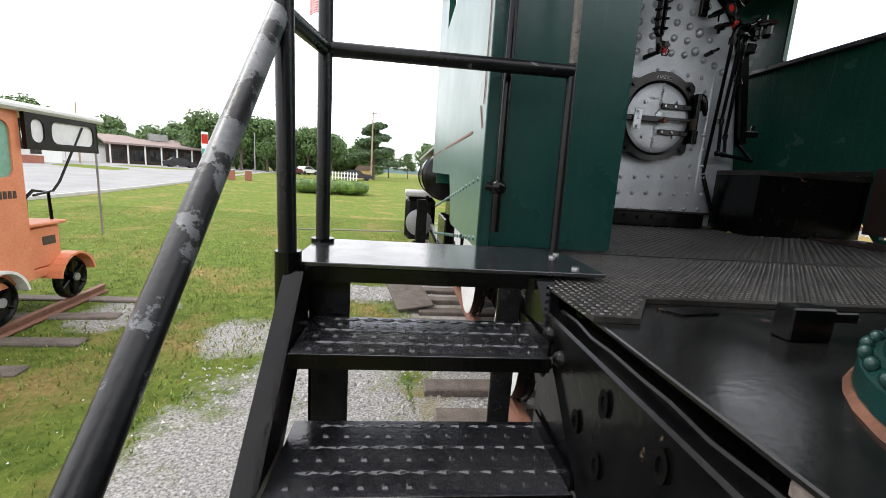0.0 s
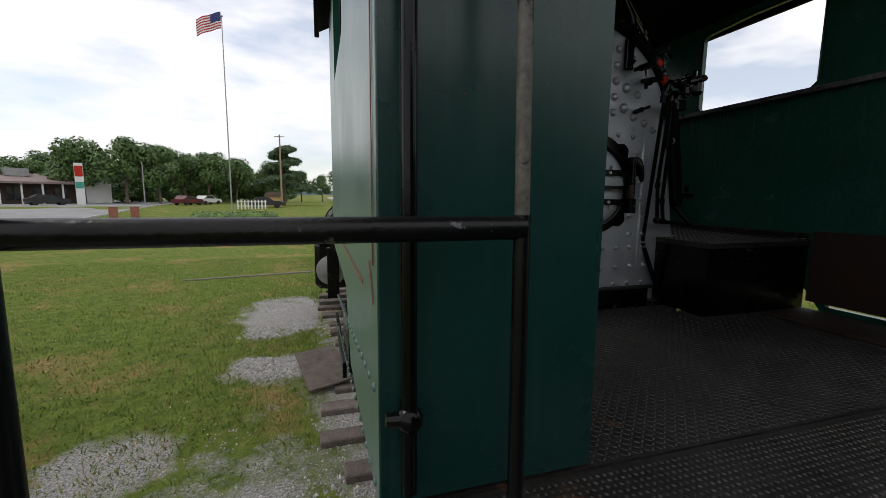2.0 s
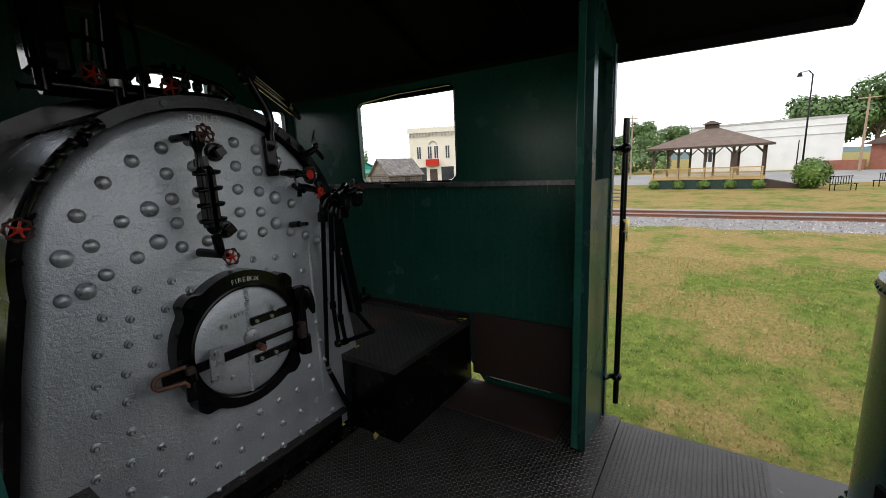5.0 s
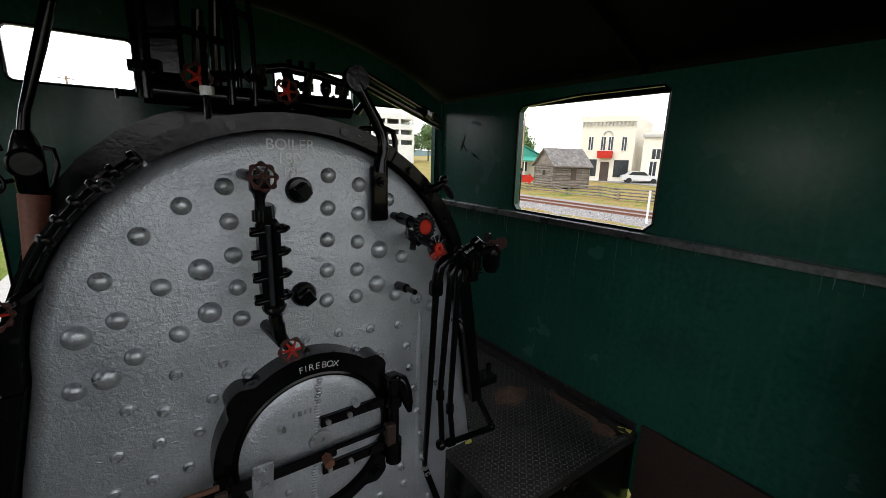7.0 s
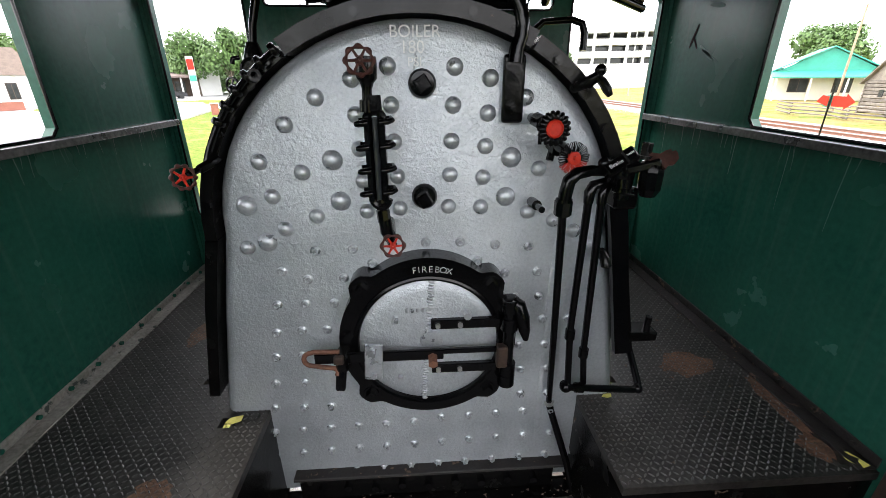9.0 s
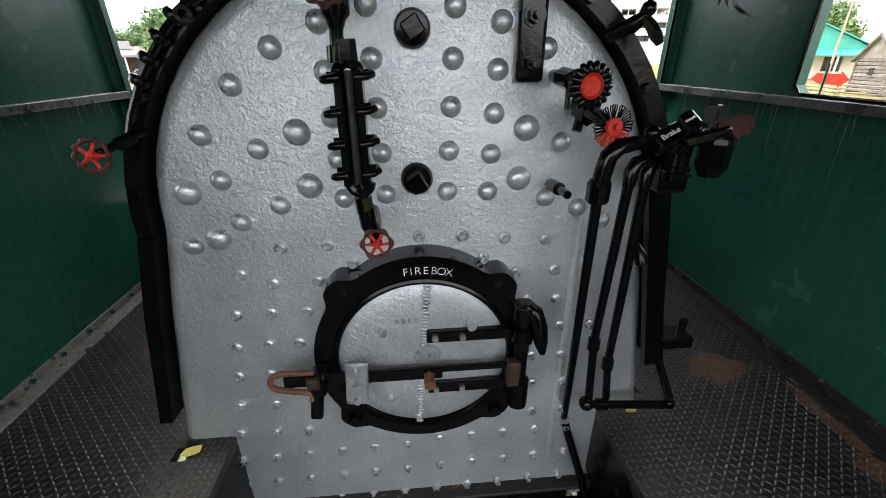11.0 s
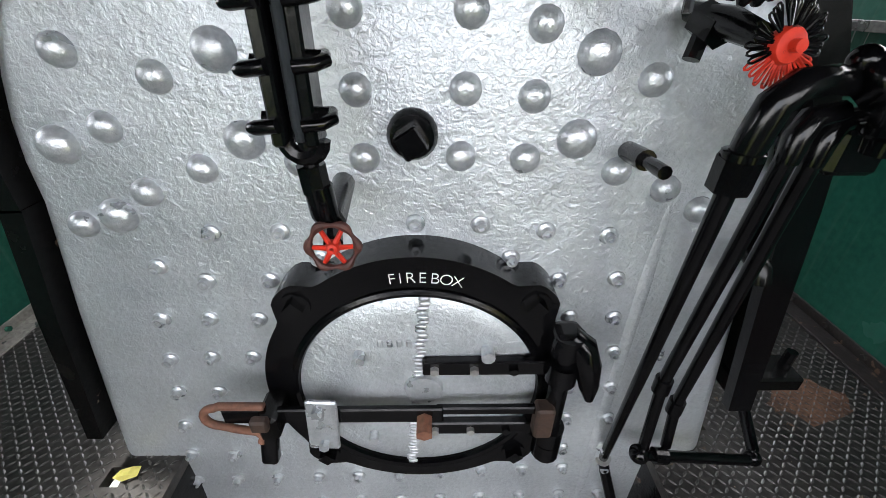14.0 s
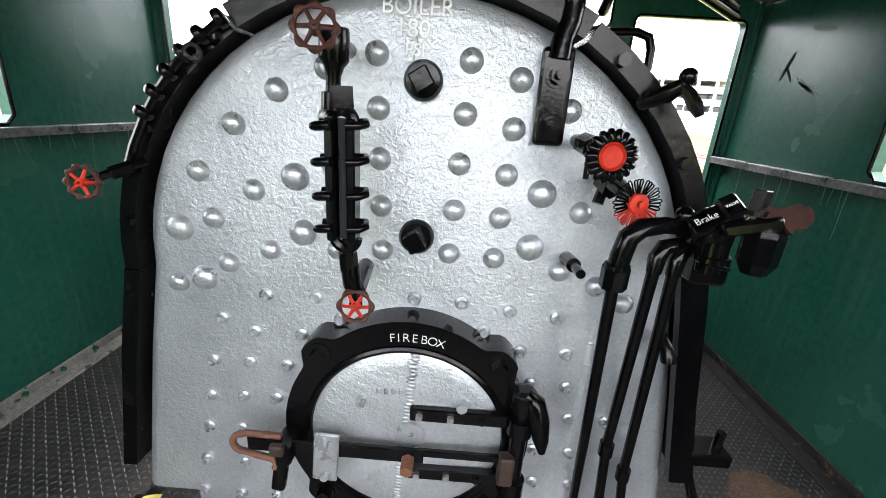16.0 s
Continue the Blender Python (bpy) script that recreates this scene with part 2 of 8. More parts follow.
CREAM = mat("cream_render", (0.66, 0.62, 0.52), (0.74, 0.70, 0.60), rough=0.85, scale=1.2, fine=20, bump=0.2)
WHITEWALL = mat("white_wall", (0.66, 0.66, 0.64), (0.78, 0.78, 0.76), rough=0.8, scale=0.8, fine=15, bump=0.2)
BRICK = mat("red_brick", (0.24, 0.09, 0.06), (0.34, 0.14, 0.10), rough=0.9, scale=2, fine=25, bump=0.4)
BROWNROOF = mat("brown_shingles", (0.10, 0.072, 0.055), (0.17, 0.125, 0.10), rough=0.9, scale=2, fine=18, bump=0.6, rand=0.2)
GREYROOF = mat("grey_roofing", (0.11, 0.10, 0.095), (0.27, 0.255, 0.24), rough=0.85, scale=1.5, fine=20, bump=0.5, rand=0.25)
TEAL = mat("teal_metal_roof", (0.030, 0.26, 0.19), (0.045, 0.33, 0.25), rough=0.5, scale=1.5, fine=15, bump=0.15)
LOG = mat("weathered_log", (0.11, 0.09, 0.075), (0.24, 0.21, 0.18), rough=0.95, scale=3, fine=30, bump=0.8, rand=0.25)
LATTICE = mat("varnished_lattice", (0.42, 0.28, 0.11), (0.55, 0.38, 0.17), rough=0.7, scale=6, fine=40, bump=0.3)
DARKWOOD = mat("dark_timber", (0.045, 0.032, 0.025), (0.085, 0.06, 0.045), rough=0.85, scale=6, fine=40, bump=0.4)
DARKGLASS = mat("dark_window_pane", (0.015, 0.018, 0.02), (0.04, 0.045, 0.05), rough=0.12, scale=2, fine=20, bump=0.0)
CARPAINT = mat("dark_car_paint", (0.02, 0.02, 0.025), (0.03, 0.03, 0.036), rough=0.2, scale=5, fine=30, bump=0.0)
CARRED = mat("maroon_car_paint", (0.10, 0.012, 0.02), (0.13, 0.02, 0.028), rough=0.2, scale=5, fine=30, bump=0.0)
CARWHITE = mat("white_car_paint", (0.62, 0.62, 0.62), (0.70, 0.70, 0.70), rough=0.2, scale=5, fine=30, bump=0.0)
RUBBER = mat("black_rubber", (0.012, 0.012, 0.012), (0.025, 0.025, 0.025), rough=0.8, scale=10, fine=60, bump=0.2)
GALV = mat("grey_steel_pole", (0.26, 0.26, 0.26), (0.38, 0.38, 0.38), rough=0.5, metal=0.6, scale=4, fine=40, bump=0.1)
POLEWOOD = mat("brown_pole_timber", (0.27, 0.20, 0.13), (0.40, 0.30, 0.21), rough=0.9, scale=6, fine=50, bump=0.5)
BARK = mat("tree_bark", (0.08, 0.06, 0.045), (0.15, 0.115, 0.085), rough=0.95, scale=6, fine=40, bump=0.9)
LEAF = mat("leaf_green", (0.055, 0.115, 0.028), (0.11, 0.185, 0.05), rough=0.6, scale=0.5, fine=6, bump=0.0, rand=0.45)
LEAF_PINE = mat("pine_needles", (0.045, 0.085, 0.035), (0.07, 0.12, 0.05), rough=0.7, scale=0.5, fine=6, bump=0.0, rand=0.4)
LEAF_HEDGE = mat("hedge_leaf", (0.05, 0.11, 0.015), (0.13, 0.21, 0.03), rough=0.6, scale=1.5, fine=9, bump=0.0, rand=0.4)
LEAF_GAP_YELLOW = mat("dry_yellow_leaf", (0.55, 0.50, 0.10), (0.65, 0.58, 0.18), rough=0.7, scale=30, fine=90, bump=0.1)
RIBBON = mat("yellow_ribbon", (0.70, 0.52, 0.02), (0.80, 0.62, 0.05), rough=0.5, scale=30, fine=90, bump=0.1)
FLAGRED = mat("flag_red", (0.42, 0.03, 0.05), (0.50, 0.05, 0.07), rough=0.8, scale=4, fine=30, bump=0.1)
FLAGWHITE = mat("flag_white", (0.70, 0.70, 0.70), (0.78, 0.78, 0.78), rough=0.8, scale=4, fine=30, bump=0.1)
FLAGBLUE = mat("flag_blue", (0.03, 0.045, 0.17), (0.045, 0.06, 0.22), rough=0.8, scale=4, fine=30, bump=0.1)
PINKROOF = mat("rose_brown_roof", (0.20, 0.15, 0.135), (0.28, 0.215, 0.195), rough=0.85, scale=1, fine=12, bump=0.3)
GRASSBLADE = mat("grass_blade", (0.11, 0.185, 0.024), (0.21, 0.275, 0.055), rough=0.7, scale=0.6, fine=8, bump=0.0, rand=0.35)
DRYBLADE = mat("dry_grass_blade", (0.24, 0.20, 0.07), (0.36, 0.30, 0.12), rough=0.8, scale=0.8, fine=8, bump=0.0, rand=0.3)


def ground_material():
    """Lawn with dry patches, and stony bare strips along the standing engine and under the ballast."""
    m = bpy.data.materials.new("lawn_and_gravel")
    m.use_nodes = True
    n, l = m.node_tree.nodes, m.node_tree.links
    b = n["Principled BSDF"]
    b.inputs["Roughness"].default_value = 0.95
    b.inputs["Specular IOR Level"].default_value = 0.1
    geo = n.new("ShaderNodeNewGeometry")

    def noise_tex(scale, detail=6, rough=0.6):
        t = n.new("ShaderNodeTexNoise")
        t.inputs["Scale"].default_value, t.inputs["Detail"].default_value, t.inputs["Roughness"].default_value = scale, detail, rough
        l.new(geo.outputs["Position"], t.inputs["Vector"])
        return t.outputs["Fac"]

    def ramp(src, a, ca, z, cz):
        r = n.new("ShaderNodeValToRGB")
        r.color_ramp.elements[0].position, r.color_ramp.elements[0].color = a, (*ca, 1)
        r.color_ramp.elements[1].position, r.color_ramp.elements[1].color = z, (*cz, 1)
        l.new(src, r.inputs["Fac"])
        return r.outputs["Color"]

    def mixc(f, a, bb):
        x = n.new("ShaderNodeMix")
        x.data_type = 'RGBA'
        l.new(f, x.inputs["Factor"])
        l.new(a, x.inputs["A"])
        l.new(bb, x.inputs["B"])
        return x.outputs["Result"]

    def math_(op, a, bb):
        x = n.new("ShaderNodeMath")
        x.operation = op
        for i, v in enumerate((a, bb)):
            if isinstance(v, (int, float)):
                x.inputs[i].default_value = v
            else:
                l.new(v, x.inputs[i])
        return x.outputs[0]

    green = ramp(noise_tex(4.5, 9, 0.78), 0.34, (0.052, 0.094, 0.013), 0.66, (0.205, 0.252, 0.050))
    dry = ramp(noise_tex(14, 6, 0.7), 0.35, (0.195, 0.140, 0.050), 0.65, (0.35, 0.265, 0.105))
    sep = n.new("ShaderNodeSeparateXYZ")
    l.new(geo.outputs["Position"], sep.inputs[0])
    patch = noise_tex(0.55, 8, 0.72)
    right = n.new("ShaderNodeMapRange")
    right.inputs["From Min"].default_value, right.inputs["From Max"].default_value = 2.0, 14.0
    right.inputs["To Min"].default_value, right.inputs["To Max"].default_value = 0.0, 0.12
    l.new(sep.outputs["X"], right.inputs["Value"])
    dryf = ramp(math_('ADD', patch, right.outputs["Result"]), 0.515, (0, 0, 0), 0.64, (1, 1, 1))
    lawn = mixc(dryf, green, dry)
    stone = ramp(noise_tex(45, 5, 0.75), 0.38, (0.15, 0.14, 0.13), 0.62, (0.58, 0.565, 0.54))
    # stony patches: soft ellipses with a ragged edge
    best = None
    for cx, cy, rx, ry in ((-2.35, 6.7, 0.95, 1.6), (-2.2, 3.9, 0.85, 0.55), (-2.4, -1.3, 1.4, 3.4), (0.0, 2.0, 1.75, 14.0), (-5.4, 2.6, 0.5, 0.8), (-3.5, 1.9, 0.6, 0.7)):
        u = math_('DIVIDE', math_('SUBTRACT', sep.outputs["X"], cx), rx)
        v = math_('DIVIDE', math_('SUBTRACT', sep.outputs["Y"], cy), ry)
        e = math_('SUBTRACT', 1.0, math_('ADD', math_('MULTIPLY', u, u), math_('MULTIPLY', v, v)))
        best = e if best is None else math_('MAXIMUM', best, e)
    wob = math_('MULTIPLY', math_('SUBTRACT', noise_tex(1.6, 7, 0.7), 0.5), 3.4)
    gf = ramp(math_('ADD', math_('MULTIPLY', math_('ADD', math_('MAXIMUM', best, -2.0), wob), 0.5), 0.35), 0.32, (0, 0, 0), 0.62, (1, 1, 1))
    col = mixc(gf, lawn, stone)
    l.new(col, b.inputs["Base Color"])
    bp = n.new("ShaderNodeBump")
    bp.inputs["Strength"].default_value, bp.inputs["Distance"].default_value = 0.8, 0.05
    l.new(noise_tex(40, 6, 0.7), bp.inputs["Height"])
    l.new(bp.outputs["Normal"], b.inputs["Normal"])
    return m


GROUND = ground_material()

# ---- building helpers ----
def thing(name, label, category, group="", kind="", at=(0, 0, 0), turn=0):
    e = new(name)
    e.matrix_basis = pose(*at, 0, 0, turn)
    e.empty_display_size = 0.1
    return tagged(e, label, category, group, kind)


def mesh_of(name, bm, material, smooth=False):
    bmesh.ops.recalc_face_normals(bm, faces=bm.faces)
    me = bpy.data.meshes.new(name)
    bm.to_mesh(me)
    bm.free()
    me.materials.append(material)
    if smooth:
        me.polygons.foreach_set("use_smooth", [True] * len(me.polygons))
        me.set_sharp_from_angle(angle=radians(smooth if smooth is not True else 40))
    return me


def part(name, bm, material, parent, label="", smooth=False):
    ob = new(name, mesh_of(name, bm, material, smooth))
    ob.parent = parent
    return tagged(ob, label)


def solo(name, bm, material, label, category, group="", kind="", smooth=False):
    return tagged(new(name, mesh_of(name, bm, material, smooth)), label, category, group, kind)


def raw(name, verts, faces, material, parent=None, smooth=False):
    me = bpy.data.meshes.new(name)
    me.from_pydata(verts, [], faces)
    me.materials.append(material)
    if smooth:
        me.polygons.foreach_set("use_smooth", [True] * len(me.polygons))
    ob = new(name, me)
    ob.parent = parent
    return ob


def box(bm, x0, x1, y0, y1, z0, z1, bevel=0.0, m=None, seg=1):
    r = bmesh.ops.create_cube(bm, size=1)
    vs = r["verts"]
    bmesh.ops.scale(bm, vec=(x1 - x0, y1 - y0, z1 - z0), verts=vs)
    bmesh.ops.translate(bm, vec=((x0 + x1) / 2, (y0 + y1) / 2, (z0 + z1) / 2), verts=vs)
    if bevel:
        es = list({e for v in vs for e in v.link_edges})
        g = bmesh.ops.bevel(bm, geom=es, offset=bevel, segments=seg, affect='EDGES', profile=0.5)
        vs = list({v for f in g["faces"] for v in f.verts} | {v for v in vs if v.is_valid})
    if m is not None:
        bmesh.ops.transform(bm, matrix=m, verts=vs)
    return vs


def bx(*a, **k):
    bm = bmesh.new()
    box(bm, *a, **k)
    return bm


def rod(bm, a, b, r, r2=None, seg=12):
    a, b = Vector(a), Vector(b)
    d = b - a
    m = Matrix.Translation((a + b) / 2) @ d.to_track_quat('Z', 'Y').to_matrix().to_4x4()
    return bmesh.ops.create_cone(bm, cap_ends=True, segments=seg, radius1=r, radius2=r if r2 is None else r2, depth=d.length, matrix=m)["verts"]


def rd(*a, **k):
    bm = bmesh.new()
    rod(bm, *a, **k)
    return bm


def ball(bm, c, r, seg=12, rings=8, squash=(1, 1, 1)):
    vs = bmesh.ops.create_uvsphere(bm, u_segments=seg, v_segments=rings, radius=r)["verts"]
    bmesh.ops.scale(bm, vec=squash, verts=vs)
    bmesh.ops.translate(bm, vec=c, verts=vs)
    return vs


def sweep(bm, pts, r, seg=10, closed=False, cap=True):
    """A round bar along a line of points, with mitred joints."""
    pts = [Vector(p) for p in pts]
    n = len(pts)
    rings = []
    up = None
    for i, p in enumerate(pts):
        a = pts[i - 1] if i or closed else None
        c = pts[(i + 1) % n] if i < n - 1 or closed else None
        d = ((p - a).normalized() if a is not None else Vector()) + ((c - p).normalized() if c is not None else Vector())
        d.normalize()
        if up is None:
            up = d.orthogonal().normalized()
        else:
            up = (up - d * up.dot(d)).normalized()
        side = d.cross(up)
        rr = r[i] if isinstance(r, (list, tuple)) else r
        rings.append([bm.verts.new(p + (up * math.cos(2 * math.pi * k / seg) + side * math.sin(2 * math.pi * k / seg)) * rr) for k in range(seg)])
    for i in range(n if closed else n - 1):
        A, B = rings[i], rings[(i + 1) % n]
        for k in range(seg):
            bm.faces.new((A[k], A[(k + 1) % seg], B[(k + 1) % seg], B[k]))
    if cap and not closed:
        bm.faces.new(rings[0][::-1])
        bm.faces.new(rings[-1])


def sw(pts, r, **k):
    bm = bmesh.new()
    sweep(bm, pts, r, **k)
    return bm


def arc_pts(c, r, a0, a1, n, plane="xz"):
    o = []
    for i in range(n + 1):
        a = radians(a0 + (a1 - a0) * i / n)
        u, v = r * math.cos(a), r * math.sin(a)
        o.append({"xz": (c[0] + u, c[1], c[2] + v), "yz": (c[0], c[1] + u, c[2] + v), "xy": (c[0] + u, c[1] + v, c[2])}[plane])
    return o


def lathe(bm, prof, m=Matrix(), seg=20):
    """Turned shape about local z from (radius, height) pairs."""
    rings = []
    for r, z in prof:
        rings.append([bm.verts.new(m @ Vector((r * math.cos(2 * math.pi * k / seg), r * math.sin(2 * math.pi * k / seg), z))) for k in range(seg)])
    for A, B in zip(rings, rings[1:]):
        for k in range(seg):
            bm.faces.new((A[k], A[(k + 1) % seg], B[(k + 1) % seg], B[k]))
    bm.faces.new(rings[0][::-1])
    bm.faces.new(rings[-1])


def lt(prof, m=Matrix(), seg=20):
    bm = bmesh.new()
    lathe(bm, prof, m, seg)
    return bm


def plate(bm, outline, d0, d1, axis="y", holes=()):
    """A flat plate with its outline in the two other axes, from d0 to d1 along the axis, with holes cut through."""
    def P(u, v, d):
        return {"y": (u, d, v), "x": (d, u, v), "z": (u, v, d)}[axis]
    loops = [outline, *holes]
    for d in (d0, d1):
        es = []
        for lp in loops:
            vs = [bm.verts.new(P(u, v, d)) for u, v in lp]
            es += [bm.edges.new((vs[i], vs[(i + 1) % len(vs)])) for i in range(len(vs))]
        bmesh.ops.triangle_fill(bm, use_beauty=True, use_dissolve=False, edges=es)
    for lp in loops:
        a = [bm.verts.new(P(u, v, d0)) for u, v in lp]
        b = [bm.verts.new(P(u, v, d1)) for u, v in lp]
        for i in range(len(lp)):
            j = (i + 1) % len(lp)
            bm.faces.new((a[i], a[j], b[j], b[i]))
    bmesh.ops.remove_doubles(bm, verts=bm.verts, dist=1e-5)


def pl(*a, **k):
    bm = bmesh.new()
    plate(bm, *a, **k)
    return bm


def rect(u0, u1, v0, v1, r=0.0, n=4):
    if not r:
        return [(u0, v0), (u1, v0), (u1, v1), (u0, v1)]
    o = []
    for cu, cv, a in ((u1 - r, v0 + r, -90), (u1 - r, v1 - r, 0), (u0 + r, v1 - r, 90), (u0 + r, v0 + r, 180)):
        o += [(cu + r * math.cos(radians(a + 90 * i / n)), cv + r * math.sin(radians(a + 90 * i / n))) for i in range(n + 1)]
    return o


def text_mesh(name, txt, size, m, material, parent, depth=0.0008, label="", thin=0.0):
    cu = bpy.data.curves.new(name, 'FONT')
    cu.body, cu.size, cu.extrude, cu.align_x, cu.align_y = txt, size, depth, 'CENTER', 'CENTER'
    cu.offset = -thin * size
    tmp = bpy.data.objects.new(name, cu)
    me = bpy.data.meshes.new_from_object(tmp)
    bpy.data.objects.remove(tmp)
    me.materials.clear()
    me.materials.append(material)
    me.transform(m)
    ob = new(name, me)
    ob.parent = parent
    return tagged(ob, label)


def lugs(name, x0, x1, y0, y1, z, pitch, length, width, height, parent, keep=None, diag=True):
    """The raised lugs of checker plate over a rectangle, as one mesh."""
    vs, fs = [], []
    nx, ny = int((x1 - x0) / pitch), int((y1 - y0) / pitch)
    for i in range(nx):
        for j in range(ny):
            cx, cy = x0 + (i + 0.5) * pitch, y0 + (j + 0.5) * pitch
            if keep and not keep(cx, cy):
                continue
            a = radians(45 if (i + j) % 2 else -45) if diag else (0 if (i + j) % 2 else radians(90))
            u = Vector((math.cos(a), math.sin(a), 0)) * length / 2
            w = Vector((-math.sin(a), math.cos(a), 0)) * width / 2
            c = Vector((cx, cy, z))
            h = Vector((0, 0, height))
            k = len(vs)
            vs += [c - u, c - u * 0.3 - w, c + u * 0.3 - w, c + u, c + u * 0.3 + w, c - u * 0.3 + w, c - u * 0.55 + h, c + u * 0.55 + h]
            fs += [(k, k + 1, k + 6), (k + 1, k + 2, k + 7, k + 6), (k + 2, k + 3, k + 7), (k + 3, k + 4, k + 7), (k + 4, k + 5, k + 6, k + 7), (k + 5, k, k + 6)]
    ob = raw(name, [tuple(v) for v in vs], fs, LUG, parent)
    return tagged(ob, kind="stuff")


def smooth_step(a, b, x):
    t = min(1, max(0, (x - a) / (b - a)))
    return t * t * (3 - 2 * t)


GZ = -1.78


def gz(x, y):
    """Height of the ground."""
    r = math.hypot(x, y)
    z = GZ + 0.68 * smooth_step(22, 70, r) * (1 - smooth_step(0, 10, x))
    z += 0.75 * smooth_step(2.5, 16, x) + 0.8 * smooth_step(46, 62, x)
    return z


def polar(az, d):
    """A place by its bearing from the engine's cab and its distance."""
    return -0.5 + d * math.sin(radians(az)), -1.4 + d * math.cos(radians(az))

# ---- ground ----
def ground():
    xs = [-3000, -900, -300, -140, -100] + [-80 + 4 * i for i in range(15)] + [-22 + i for i in range(45)] + [24 + 4 * i for i in range(16)] + [100, 140, 300, 900, 3000]
    ys = [-3000, -900, -300, -100, -60, -40] + [-28 + 2 * i for i in range(10)] + [-8 + i for i in range(40)] + [34 + 4 * i for i in range(18)] + [120, 160, 300, 900, 3000]
    vs = [(x, y, gz(x, y) + (0.03 * noise.noise(Vector((x * 0.6, y * 0.6, 0))) if abs(x) < 30 else 0)) for y in ys for x in xs]
    nx = len(xs)
    fs = [(j * nx + i, j * nx + i + 1, (j + 1) * nx + i + 1, (j + 1) * nx + i) for j in range(len(ys) - 1) for i in range(nx - 1)]
    tagged(raw("ground", vs, fs, GROUND, smooth=True), "mown lawn with dry patches and gravel strips", "ground", kind="structure")


ground()

# ---- the engine: cab shell ----
XI, XO = 1.45, 1.49        # inner and outer faces of the cab sides
YR, YF = -1.42, 1.33       # rear wall and front wall
SILL, EAVE = 1.405, 2.10


def roof_z(x):
    return EAVE + 0.42 * (1 - (x / 1.56) ** 2)


engine = thing("steam_locomotive", "dark green steam locomotive standing on display track, open cab", "locomotive")


def side_wall(sx):
    win = [(-0.30, 1.425), (0.50, 1.425), (0.53, 1.455), (0.53, 1.99), (0.50, 2.02), (0.14, 2.045), (-0.31, 2.045), (-0.34, 2.015), (-0.34, 1.46)]
    x0, x1 = (XI, XO) if sx > 0 else (-XO, -XI)
    YR = -1.42 if sx < 0 else -1.300
    bm = pl([(YR, 0.0), (-0.52, -0.012), (-0.28, 0.285), (YF + 0.05, 0.305), (YF + 0.05, EAVE), (YR, EAVE)], x0, x1, axis="x", holes=[win] + ([rect(-0.99, -0.53, 0.040, 0.056)] if sx > 0 else []))
    w = part("side_wall", bm, GREEN, engine, "dark green painted steel cab side" if sx > 0 else "green painted steel cab side, faded and chalky outside")
    if sx < 0:
        w.data.materials.append(CHALKY)
        for f in w.data.polygons:
            if f.center.x < -XO + 0.001:
                f.material_index = 1
    bm = bmesh.new()
    xa, xb = (XI - 0.055, XI - 0.001) if sx > 0 else (-XI + 0.001, -XI + 0.055)
    box(bm, xa, xb, YR + 0.06, YF - 0.002, SILL - 0.012, SILL + 0.012, 0.003)
    xe = xa if sx > 0 else xb
    box(bm, xe - 0.006, xe + 0.006, YR + 0.06, YF - 0.002, SILL - 0.018, SILL + 0.014, 0.002)
    part("arm_rest_ledge", bm, LEDGE, engine, "worn steel ledge under the side window")
    # window rim
    bm = bmesh.new()
    xm = XI - 0.004 if sx > 0 else -XI + 0.004
    sweep(bm, [(xm, a, b) for a, b in win], 0.006, seg=6, closed=True)
    part("window_rim", bm, BLACK, engine)
    # angle at the foot of the wall and rivets outside
    bm = bmesh.new()
    box(bm, xb - 0.07 if sx > 0 else xa, xb if sx > 0 else xa + 0.07, -0.40, YF - 0.002, 0.4525, 0.459, 0.002)
    box(bm, (xb - 0.008) if sx > 0 else xa, xb if sx > 0 else (xa + 0.008), -0.40, YF - 0.002, 0.459, 0.497, 0.002)
    fa = part("foot_angle", bm, FLAKED if sx > 0 else DUSTY, engine, "rusty angle along the foot of the wall" if sx > 0 else "dusty grey angle along the foot of the wall")
    for k in range(11):
        part("angle_bolt", rd((sx * (XI - 0.009), -0.32 + 0.155 * k, 0.478), (sx * (XI - 0.020), -0.32 + 0.155 * k, 0.478), 0.010, seg=6), GREEN if sx < 0 else FLAKED, fa)
    # pale runs of dirty water under the ledge
    rng = random.Random(31 + sx)
    vs, fs = [], []
    xw = sx * (XI - 0.0012)
    for k in range(46 if sx < 0 else 34):
        y = rng.uniform(-1.15, YF - 0.06)
        h, wd = rng.uniform(0.02, 0.11) if rng.random() < 0.93 else rng.uniform(0.15, 0.30), rng.uniform(0.0012, 0.0032)
        z = SILL - 0.02
        n0 = len(vs)
        for q in range(5):
            yy = y + 0.010 * (q / 4) * math.sin(k * 1.7) + 0.001 * math.sin(q * 2 + k)
            ww = wd * (1.0 - 0.75 * q / 4)
            vs += [(xw, yy - ww, z - h * q / 4), (xw, yy + ww, z - h * q / 4)]
        fs += [(n0 + 2 * q, n0 + 2 * q + 1, n0 + 2 * q + 3, n0 + 2 * q + 2) for q in range(4)]
    tagged(raw("run_stain", vs, fs, DRIP, w), kind="stuff")
    return w


side_wall(1)
side_wall(-1)

